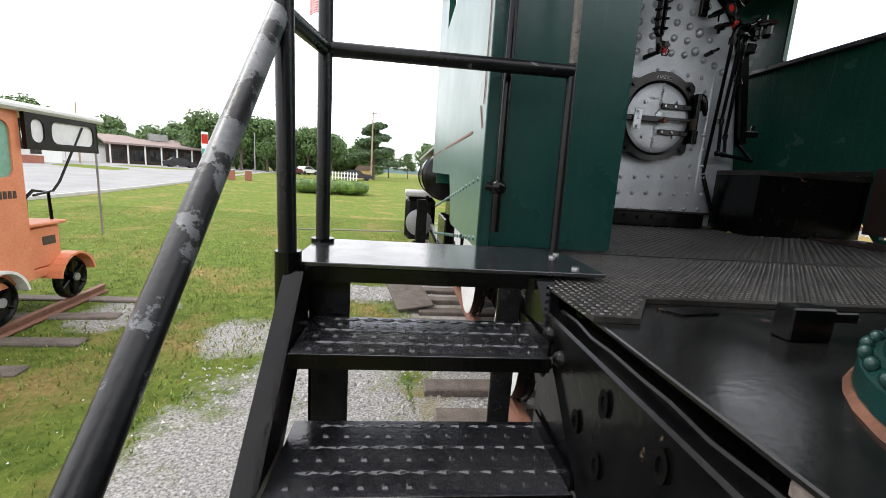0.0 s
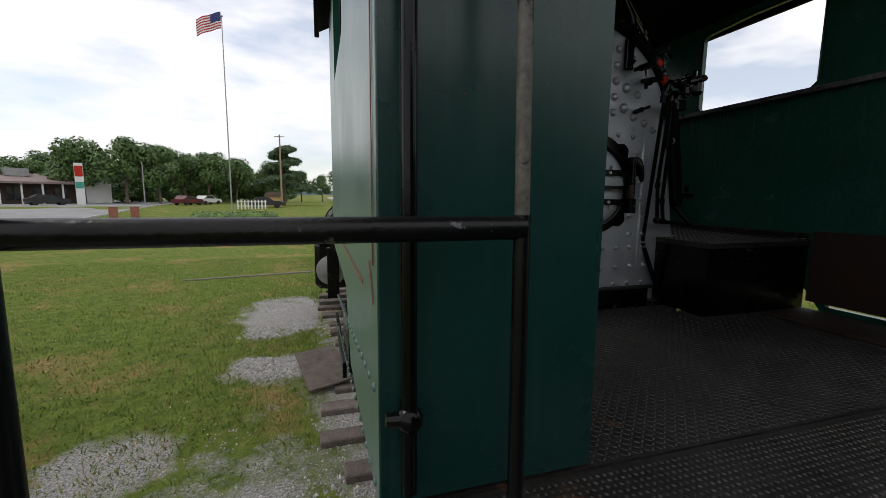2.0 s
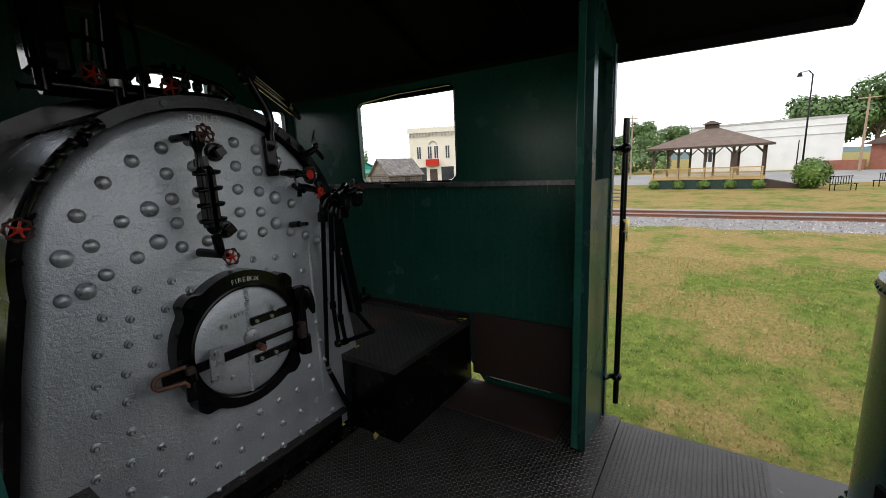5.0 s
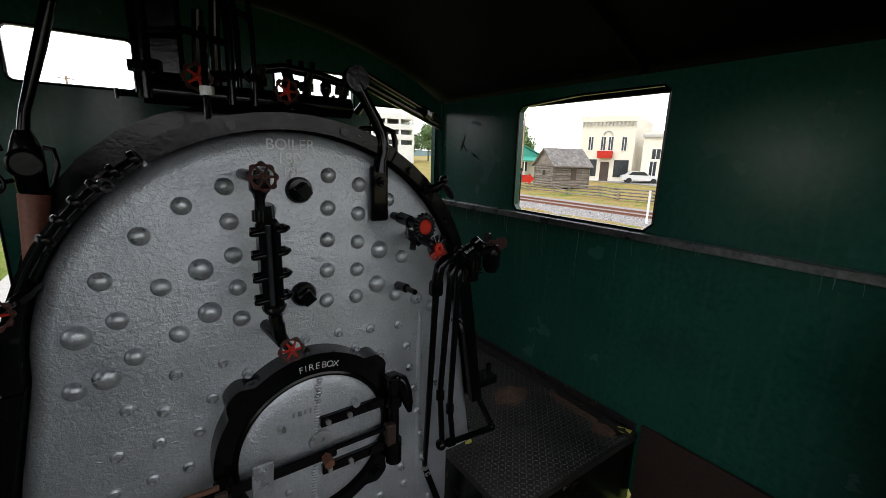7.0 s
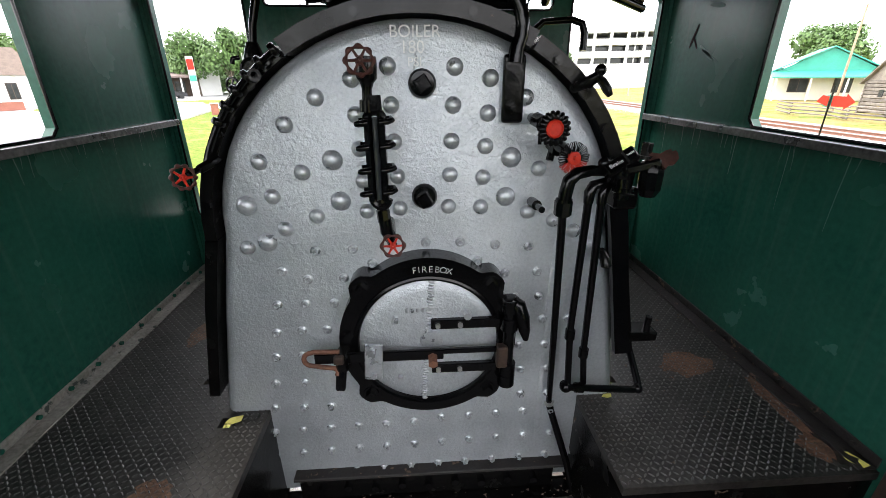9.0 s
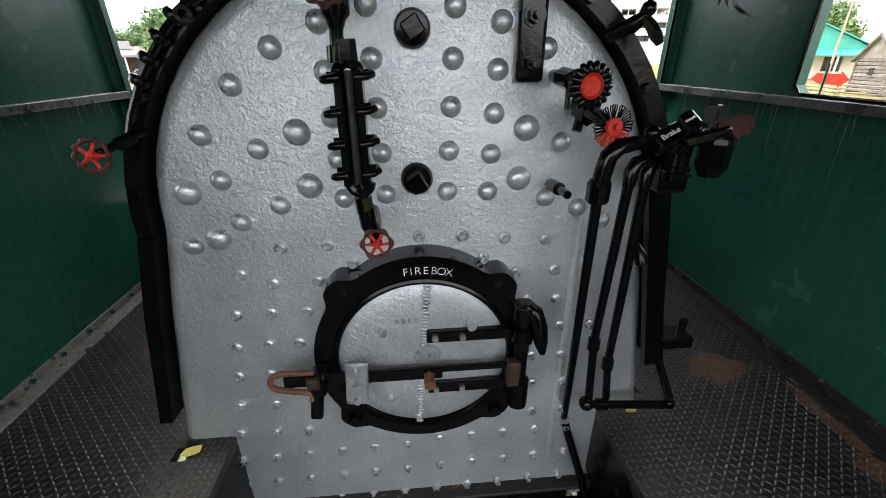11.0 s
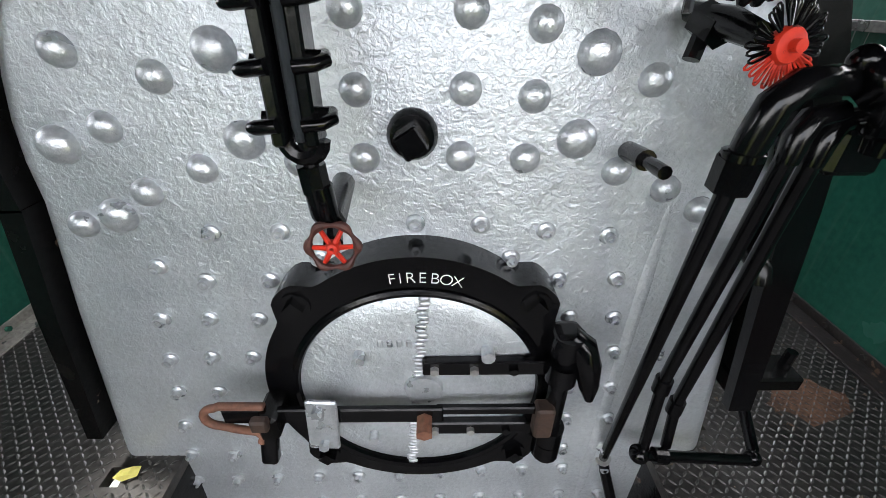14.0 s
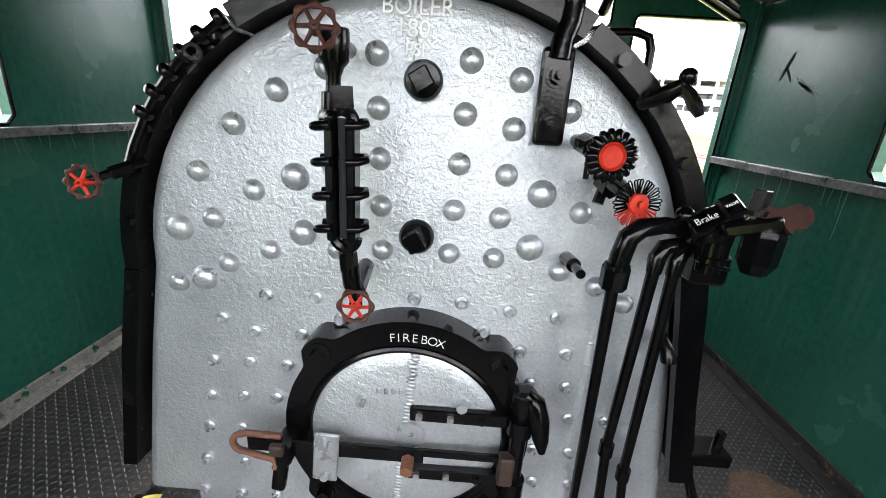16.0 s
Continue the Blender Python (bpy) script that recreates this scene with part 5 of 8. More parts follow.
    p.matrix_basis = pose(0.012, 0.030, -0.008)
    for nm, top, mid, bot in (("feed_pipe", (0.468, -0.195, 1.335), (0.505, -0.100, 0.812), (0.522, -0.10, 0.575)), ("feed_pipe", (0.510, -0.185, 1.328), (0.577, -0.072, 0.705), (0.590, -0.08, 0.565))):
        p = thing(nm, "black straight pipe down from the brake valve", "pipe", "brake pipes")
        part("run", sw([top, mid, bot], 0.0120, seg=12), BLACK, p, smooth=True)
        a, c = Vector(mid), Vector(bot)
        k = a.lerp(c, 0.05)
        part("coupling", rd(k + Vector((0, 0, 0.018)), k - Vector((0, 0, 0.018)), 0.0175, seg=12), BLACK, p, smooth=True)
        part("top_elbow", sw([(top[0], top[1], top[2] - 0.03), top, (top[0] + 0.012, top[1] + 0.006, top[2] + 0.02), (top[0] + 0.05, top[1] + 0.012, top[2] + 0.028)], [0.0135, 0.016, 0.0155, 0.013], seg=10), BLACK, p, smooth=True)
        p.matrix_basis = pose(0.004, 0.024, -0.004)
    p = thing("cross_pipe", "black floor-level cross pipe with elbows", "pipe")
    part("run", sw([(0.512, -0.098, 0.580), (0.530, -0.10, 0.562), (0.785, -0.098, 0.534), (0.807, -0.094, 0.533), (0.818, -0.075, 0.540), (0.82, 0.12, 0.70)], 0.0135, seg=12), BLACK, p, smooth=True)
    part("elbow", ballbm((0.525, -0.10, 0.565), 0.0225), BLACK, p, smooth=True)
    part("elbow", ballbm((0.808, -0.093, 0.534), 0.019), BLACK, p, smooth=True)
    part("tee_collar", rd((0.56, -0.10, 0.559), (0.59, -0.10, 0.556), 0.019, seg=12), BLACK, p)
    p.matrix_basis = pose(-0.008, 0.018, 0.004)
    s = thing("brake_post", "black flat support post beside the backhead", "post")
    part("post", pl([(0.575, 1.33), (0.635, 1.33), (0.665, 1.18), (0.745, 0.69), (0.695, 0.69), (0.612, 1.15)], -0.06, -0.035), BLACK, s)
    part("cap", bx(0.57, 0.642, -0.13, -0.02, 1.265, 1.33, 0.008), BLACK, s)
    cl = part("bracket", bx(0.73, 0.865, -0.03, 0.05, 0.715, 0.755, 0.006), BLACK_ROUGH, s)
    part("stud", rd((0.84, 0.01, 0.75), (0.842, 0.01, 0.80), 0.012, seg=8), BLACK, cl)
    part("elbow", sw([(0.585, -0.05, 1.10), (0.592, -0.08, 1.085), (0.597, -0.085, 1.06)], 0.017, seg=10), BLACK_ROUGH, s, smooth=True)


def ballbm(c, r):
    bm = bmesh.new()
    ball(bm, c, r, 14, 10)
    return bm


brake_stand()


def upper_gear():
    """Pipes and valves above the arch and along its left shoulder."""
    h = thing("chain_rod", "black operating rod along the lagging band", "rod")
    pts = [(-0.005 + 0.660 * math.cos(radians(a)), -0.030, 1.165 + 0.653 * math.sin(radians(a))) for a in range(160, 118, -6)]
    part("rod", sw(pts, 0.0085, seg=8), BLACK, h, smooth=True)
    for a in (147, 142.5, 138, 133.5, 129, 124.5):
        c = (-0.005 + 0.660 * math.cos(radians(a)), -0.035, 1.165 + 0.653 * math.sin(radians(a)))
        part("link", lt([(0.009, -0.009), (0.018, -0.007), (0.020, 0.0), (0.018, 0.007), (0.009, 0.009)], pose(*c, 0, -a, 0), 10), BLACK_ROUGH, h, smooth=True)
    part("eye", lt([(0.009, -0.010), (0.017, -0.010), (0.019, 0.0), (0.017, 0.010), (0.009, 0.010), (0.009, -0.010)], pose(-0.440, -0.035, 1.640, 80, 0, 20), 16), BLACK, h, smooth=True)
    part("spindle", sw([(-0.585, -0.020, 1.418), (-0.612, -0.07, 1.402), (-0.643, -0.106, 1.386)], 0.009, seg=8), BLACK, h, smooth=True)
    part("packing_nut", rd((-0.598, -0.045, 1.409), (-0.618, -0.078, 1.398), 0.014, seg=6), BLACK_ROUGH, h)
    hand_wheel("red_hand_wheel", (-0.648, -0.113, 1.384), 0.031, (0.05, -1, 0.1), "dark red five-spoked valve wheel", DARKRED, RED, 5, 10)
    # injector left of the boiler, with its rust-red delivery pipe
    j = thing("injector", "black injector with rust-red delivery pipe", "injector")
    ix, iy = -0.686, 0.70
    part("body", lt([(0.024, 0), (0.042, 0.03), (0.045, 0.16), (0.034, 0.20), (0.022, 0.23)], pose(ix, iy, 1.545), 16), BLACK_ROUGH, j, smooth=True)
    part("face_plate", lt([(0.050, 0), (0.052, 0.010), (0.044, 0.015), (0.038, 0.010), (0.001, 0.010)], pose(ix, iy - 0.035, 1.665, 90), 24), BLACK_ROUGH, j, "round cast face plate", smooth=True)
    part("delivery_pipe", sw([(ix, iy, 1.56), (ix - 0.03, iy - 0.02, 1.30), (ix - 0.11, iy - 0.08, 0.95), (ix - 0.13, iy - 0.1, 0.45)], [0.044, 0.030, 0.028, 0.028], seg=14), COPPER, j, "rust-red pipe", smooth=True)
    part("pipe_union", rd((ix - 0.105, iy - 0.075, 0.98), (ix - 0.115, iy - 0.085, 0.92), 0.040, seg=8), COPPER, j)
    part("steam_pipe", sw([(ix, iy, 1.76), (ix + 0.015, iy, 1.84), (ix + 0.08, iy, 2.05), (ix + 0.13, iy, 2.22)], [0.018, 0.016, 0.020, 0.020], seg=10), BLACK, j, smooth=True)
    part("side_cock", sw([(ix + 0.05, iy - 0.03, 1.72), (ix + 0.075, iy - 0.04, 1.715), (ix + 0.08, iy - 0.04, 1.66), (ix + 0.06, iy - 0.04, 1.60)], 0.008), BLACK, j, smooth=True)
    part("side_cock", sw([(ix - 0.05, iy - 0.03, 1.715), (ix - 0.075, iy - 0.04, 1.71), (ix - 0.08, iy - 0.04, 1.69)], 0.010), BLACK, j, smooth=True)
    part("wheel_spindle", rd((ix - 0.04, iy - 0.03, 1.61), (ix - 0.078, iy - 0.07, 1.605), 0.008, seg=8), BLACK, j)
    hand_wheel("hand_wheel", (ix - 0.080, iy - 0.075, 1.604), 0.033, (-0.45, -1, 0.0), "thin black valve wheel on the injector", BLACK, BLACK, 5)
    # manifold above the arch
    m = thing("steam_turret", "black steam manifold above the boiler with red valve wheels", "manifold")
    part("main", rd((-0.34, 0.33, 1.93), (0.44, 0.33, 1.93), 0.045, seg=14), BLACK, m, smooth=True)
    for x, zt in ((-0.30, 2.03), (-0.16, 2.22), (-0.10, 2.30), (0.05, 2.06), (0.24, 2.06), (0.40, 2.02)):
        part("branch", sw([(x, 0.33, 1.93), (x, 0.31, (1.93 + zt) / 2), (x + 0.01, 0.29, zt)], 0.019, seg=10), BLACK, m, smooth=True)
        part("union_nut", rd((x, 0.315, 1.985), (x, 0.313, 2.02), 0.031, seg=6), BLACK, m)
    part("left_cock", rd((-0.30, 0.30, 1.915), (-0.415, 0.30, 1.908), 0.009, seg=8), BLACK, m)
    part("cock_cross", rd((-0.415, 0.30, 1.892), (-0.415, 0.30, 1.926), 0.006, seg=8), BLACK, m)
    part("cap_nut", rd((-0.169, 0.05, 1.902), (-0.169, 0.05, 1.930), 0.022, seg=12), CHROME, m, "bright cap nut")
    part("lubricator_stem", rd((-0.173, 0.05, 1.80), (-0.167, 0.05, 2.11), 0.011, seg=8), BLACK, m)
    for x, y, z, r, mt in ((-0.172, 0.55, 1.985, 0.044, RED), (0.140, 0.54, 1.968, 0.044, RED), (0.520, 1.03, 1.986, 0.042, BLACK)):
        hand_wheel("hand_wheel", (x, y, z), r, (0.15, -1, 0.0), "dark red valve wheel above the boiler" if mt is RED else "black valve wheel above the boiler", DARKRED if mt is RED else BLACK, mt, 5, 8)
        part("spindle", rd((x, y - 0.20, z - 0.012), (x, y - 0.29, z), 0.010, seg=8), BLACK, m)
    part("curved_pipe", sw([(0.02, 0.40, 2.02), (0.06, 0.41, 2.06), (0.17, 0.41, 2.085), (0.33, 0.41, 2.072), (0.485, 0.41, 2.040), (0.58, 0.44, 1.995), (0.60, 0.60, 1.95)], 0.020, seg=12), BLACK, m, smooth=True)
    for x in (0.20, 0.25, 0.30):
        part("stud", rd((x, 0.41, 2.09), (x, 0.41, 2.122), 0.012, seg=6), BLACK, m)
    part("hanging_valve", lt([(0.012, 0.0), (0.026, -0.02), (0.026, -0.05), (0.014, -0.07), (0.010, -0.11)], pose(0.36, 0.41, 2.055), 12), BLACK, m, smooth=True)
    m.matrix_basis = pose(0, 0.29, 0)
    for x, y, z0, z1, rr in ((-0.335, 0.30, 1.90, 2.42, 0.028), (-0.06, 0.28, 1.90, 2.42, 0.016), (-0.02, 0.34, 1.92, 2.44, 0.012), (0.02, 0.26, 1.90, 2.40, 0.010), (0.17, 0.30, 1.90, 2.06, 0.022)):
        part("riser", sw([(x, y, z0), (x + 0.004, y, (z0 + z1) / 2), (x - 0.01, y + 0.02, z1)], rr, seg=10), BLACK, m, smooth=True)
        part("riser_nut", rd((x, y, z0 + 0.09), (x, y, z0 + 0.12), rr * 1.7, seg=6), BLACK, m)
    for x0, x1, z in ((-0.33, -0.06, 2.12), (-0.10, 0.03, 2.22), (0.02, 0.36, 1.90)):
        part("tie_pipe", sw([(x0, 0.30, z), ((x0 + x1) / 2, 0.27, z + 0.02), (x1, 0.29, z)], 0.013, seg=8), BLACK, m, smooth=True)
    l = thing("lubricator", "black lubricator hanging from the roof", "lubricator")
    part("body", bx(-0.36, -0.20, 0.33, 0.46, 1.98, 2.40, 0.02), BLACK, l)
    part("cap", rd((-0.28, 0.38, 2.40), (-0.28, 0.38, 2.46), 0.03, seg=10), BLACK, l)
    l.matrix_basis = pose(0, 0.29, 0)
    r = thing("reach_rod", "long black rod under the cab roof", "rod")
    part("rod", sw([(0.23, 0.02, 1.985), (0.68, 0.345, 1.925), (0.855, 0.475, 1.893)], 0.011, seg=10), BLACK, r, smooth=True)
    part("sleeve", rd((0.650, 0.322, 1.915), (0.690, 0.350, 1.905), 0.030, seg=10), BLACK, r)
    p = thing("whistle_pipe", "black elbow pipe on the lagging band", "pipe")
    part("pipe", sw([(0.50, 0.75, 1.80), (0.56, 0.75, 1.855), (0.69, 0.75, 1.862), (0.735, 0.75, 1.848), (0.75, 0.75, 1.81), (0.752, 0.75, 1.74)], 0.015, seg=10), BLACK_ROUGH, p, smooth=True)
    k = thing("blower_valve", "black angled valve on the lagging band", "valve")
    part("body", sw([(0.450, -0.012, 1.600), (0.476, -0.060, 1.618), (0.498, -0.074, 1.636)], [0.014, 0.017, 0.012], seg=10), BLACK_ROUGH, k, smooth=True)
    part("handle", sw([(0.488, -0.072, 1.636), (0.508, -0.078, 1.618), (0.522, -0.082, 1.598), (0.532, -0.084, 1.582)], [0.010, 0.012, 0.013, 0.008], seg=8), BLACK, k, smooth=True)
    part("cap", ballbm((0.500, -0.074, 1.648), 0.016), BLACK, k, smooth=True)


upper_gear()
# ---- visitor stairs and railings ----
def stairs():
    s = thing("access_stairs", "black steel visitor stairs with tread-plate steps and top platform", "stairs")
    xl, xr = -2.03, -1.415
    # top platform
    p = part("platform", bx(-2.085, -1.19, -1.905, -1.50, 0.010, 0.022, 0.002), PLATFORM, s, "scuffed black steel platform plate")
    for x, y in ((-1.27, -1.677), (-1.26, -1.85), (-1.235, -1.62)):
        part("bolt_head", rd((x, y, 0.02), (x, y, 0.028), 0.012, seg=8), CHROME, p)
    part("front_lip", bx(-2.085, -1.42, -1.908, -1.900, -0.03, 0.010), BLACK, s)
    # stringers: sloping flat channels
    for x0, x1 in ((xl - 0.055, xl - 0.005), (xr + 0.005, xr + 0.055)):
        prof = [(-1.86, 0.005), (-1.95, 0.005), (-3.80, -1.78), (-3.61, -1.78), (-1.86, -0.095)]
        part("stringer", pl(prof, x0, x1, axis="x"), BLACK, s, "black sloping stringer")
    # treads
    rise, run = 0.205, 0.195
    for i in range(9):
        z = -0.145 - rise * i
        y1 = -1.862 - run * i
        y0 = y1 - 0.255
        if z < -1.78:
            break
        t = part("tread", bx(xl, xr, y0, y1, z - 0.006, z, 0.0015), PLATFORM, s, "black tread-plate step")
        part("nosing", bx(xl, xr, y0 - 0.004, y0 + 0.001, z - 0.035, z - 0.001), BLACK, t)
        part("end_angle", bx(xr - 0.004, xr + 0.004, y0 + 0.01, y1, z, z + 0.035), BLACK, t)
        vs, fs = [], []
        nx, ny = 12, 6
        for a in range(nx):
            for b in range(ny):
                cx, cy = xl + 0.04 + a * (xr - xl - 0.08) / (nx - 1), y0 + 0.028 + b * (y1 - y0 - 0.05) / (ny - 1)
                k = len(vs)
                if b % 2 == 0:
                    vs += [(cx - 0.007, cy - 0.007, z), (cx + 0.007, cy - 0.007, z), (cx + 0.007, cy + 0.007, z), (cx - 0.007, cy + 0.007, z), (cx - 0.004, cy - 0.004, z + 0.005), (cx + 0.004, cy - 0.004, z + 0.005), (cx + 0.004, cy + 0.004, z + 0.005), (cx - 0.004, cy + 0.004, z + 0.005)]
                else:
                    cx += 0.03
                    vs += [(cx - 0.026, cy, z), (cx, cy - 0.007, z), (cx + 0.026, cy, z), (cx, cy + 0.007, z), (cx - 0.012, cy - 0.001, z + 0.004), (cx, cy - 0.003, z + 0.0045), (cx + 0.012, cy + 0.001, z + 0.004), (cx, cy + 0.003, z + 0.0045)]
                fs += [(k, k + 1, k + 5, k + 4), (k + 1, k + 2, k + 6, k + 5), (k + 2, k + 3, k + 7, k + 6), (k + 3, k, k + 4, k + 7), (k + 4, k + 5, k + 6, k + 7)]
        tagged(raw("raised_pattern", vs, fs, PLATFORM, t), kind="stuff")
    # legs
    part("leg", bx(-2.040, -1.925, -1.865, -1.855, -1.78, 0.008, 0.002), BLACK, s, "flat black leg plate")
    part("leg", bx(-2.040, -2.030, -1.865, -1.76, -1.78, 0.008, 0.002), BLACK, s)
    part("leg", bx(-1.47, -1.395, -1.77, -1.76, -1.78, 0.008, 0.002), PLATFORM, s, "olive black leg plate")
    return s


stairs()


def railing():
    r = thing("guard_railing", "chipped black pipe railing round the stairs", "railing")
    R = 0.0235
    ya = -1.56
    part("mid_rail", sw([(-2.06, ya, 0.655), (-1.225, ya, 0.655)], R, seg=14), RAILPAINT, r, "chipped black pipe", smooth=True)
    part("top_rail", sw([(-2.06, ya, 1.262), (-1.10, ya, 1.262)], 0.0165, seg=14), GREYPIPE, r, "worn grey pipe", smooth=True)
    part("tee", rd((-1.283, ya, 1.262), (-1.193, ya, 1.262), 0.0205, seg=14), GREYPIPE, r, smooth=True)
    part("tee_neck", rd((-1.238, ya, 1.262), (-1.238, ya, 1.215), 0.0195, seg=14), GREYPIPE, r, smooth=True)
    c = part("end_cap", lt([(0.017, 0), (0.0205, 0.004), (0.021, 0.026), (0.018, 0.030), (0.0235, 0.032), (0.0235, 0.050), (0.020, 0.054), (0.001, 0.055)], pose(-1.125, ya, 1.262, 0, 90, 0), 16), BAREPIPE, r, "threaded pipe coupling", smooth=30)
    for k in range(4):
        part("thread", lt([(0.0165, 0), (0.0182, 0.002), (0.0165, 0.004)], pose(-1.147 + 0.005 * k, ya, 1.262, 0, 90, 0), 14), GREYPIPE, c)
    part("wall_post", sw([(-1.238, ya, 1.215), (-1.228, ya, 0.68)], 0.0148, seg=14), BAREPIPE, r, "bare pipe post with flaking paint", smooth=True)
    part("wall_post_foot", sw([(-1.228, ya, 0.68), (-1.222, ya, 0.02)], 0.0165, seg=14), RAILPAINT, r, "black pipe post", smooth=True)
    part("corner_post", sw([(-2.06, ya, 0.02), (-2.06, ya, 1.30)], R, seg=14), RAILPAINT, r, "black pipe post", smooth=True)
    part("foot_flange", rd((-2.06, ya, 0.018), (-2.06, ya, 0.034), 0.04, seg=14), BLACK, r)
    part("stair_post", sw([(-2.08, -1.925, -0.13), (-2.10, -1.915, 1.30)], R, seg=14), RAILPAINT, r, "black pipe post", smooth=True)
    part("post_sleeve", rd((-2.08, -1.925, -0.15), (-2.08, -1.925, 0.055), 0.034, seg=14), BLACK, r, "black welded sleeve", smooth=True)
    part("sleeve_bracket", bx(-2.115, -2.02, -1.955, -1.88, -0.175, -0.13, 0.006), BLACK, r)
    part("side_rail", sw([(-2.06, ya, 0.655), (-2.10, -1.915, 0.64)], R, seg=12), RAILPAINT, r, "chipped black pipe", smooth=True)
    part("side_top_rail", sw([(-2.06, ya, 1.262), (-2.10, -1.915, 1.262)], R, seg=12), GREYPIPE, r, smooth=True)
    part("stair_hand_rail", sw([(-2.10, -1.915, 0.64), (-2.125, -2.75, -0.25), (-2.15, -3.60, -1.16)], R, seg=14), GREYPIPE, r, "sloping worn grey handrail", smooth=True)
    part("upper_hand_rail", sw([(-2.165, -2.675, 1.55), (-2.17, -3.2, 1.0), (-2.18, -3.60, 0.58)], R, seg=14), GREYPIPE, r, "sloping worn grey handrail", smooth=True)
    part("lower_post", sw([(-2.16, -2.675, -0.93), (-2.165, -2.675, 1.55)], R, seg=14), RAILPAINT, r, "black pipe post with flaking paint", smooth=True)
    part("lower_post_foot", rd((-2.16, -2.675, -0.98), (-2.16, -2.675, -0.81), 0.034, seg=14), BLACK, r, smooth=True)
    part("bottom_post", sw([(-2.16, -3.60, -1.78), (-2.18, -3.60, 0.58)], R, seg=14), RAILPAINT, r, smooth=True)


railing()


def cab_handrail(sx):
    y = -1.475 if sx < 0 else -1.382
    x = -1.432 if sx < 0 else 1.478
    h = thing("grab_rail", "tall black grab rail at the cab entrance", "grab rail", "cab grab rails")
    part("bar", rd((x, y, 0.075), (x, y, 1.73), 0.0165, seg=12), BLACK, h, smooth=True)
    for z in (0.245, 1.575):
        k = part("bracket", ballbm((x, y, z), 0.030), BLACK, h, smooth=True)
        if sx < 0:
            part("bracket_arm", rd((x, y, z), (x, YR, z), 0.016, seg=10), BLACK, k)
            part("bracket_nose", rd((x, y, z), (x - 0.05, y, z + 0.004), 0.022, 0.014, seg=10), BLACK, k)
        else:
            part("bracket_arm", sw([(x, y, z), (x - 0.01, -1.345, z), (XI - 0.03, -1.320, z)], 0.016, seg=10), BLACK, k)
    if sx > 0:
        t = thing("ribbon", "yellow ribbon tied round the grab rail", "ribbon")
        for k in range(4):
            part("strand", sw([(x - 0.02, y - 0.012, 1.13 + 0.02 * k), (x + 0.0, y - 0.022, 1.12 + 0.012 * k), (x + 0.02 + 0.012 * k, y - 0.02, 1.135 + 0.014 * k), (x + 0.035, y - 0.018, 1.12 - 0.02 * k)], 0.008, seg=6), RIBBON if k % 2 else CHROME, t)
        lk = thing("padlock", "small dark padlock hanging on the rail", "padlock")
        part("case", bx(x - 0.06, x - 0.02, y - 0.02, y + 0.0, 1.13, 1.19, 0.008), BLACK, lk)


cab_handrail(-1)
cab_handrail(1)

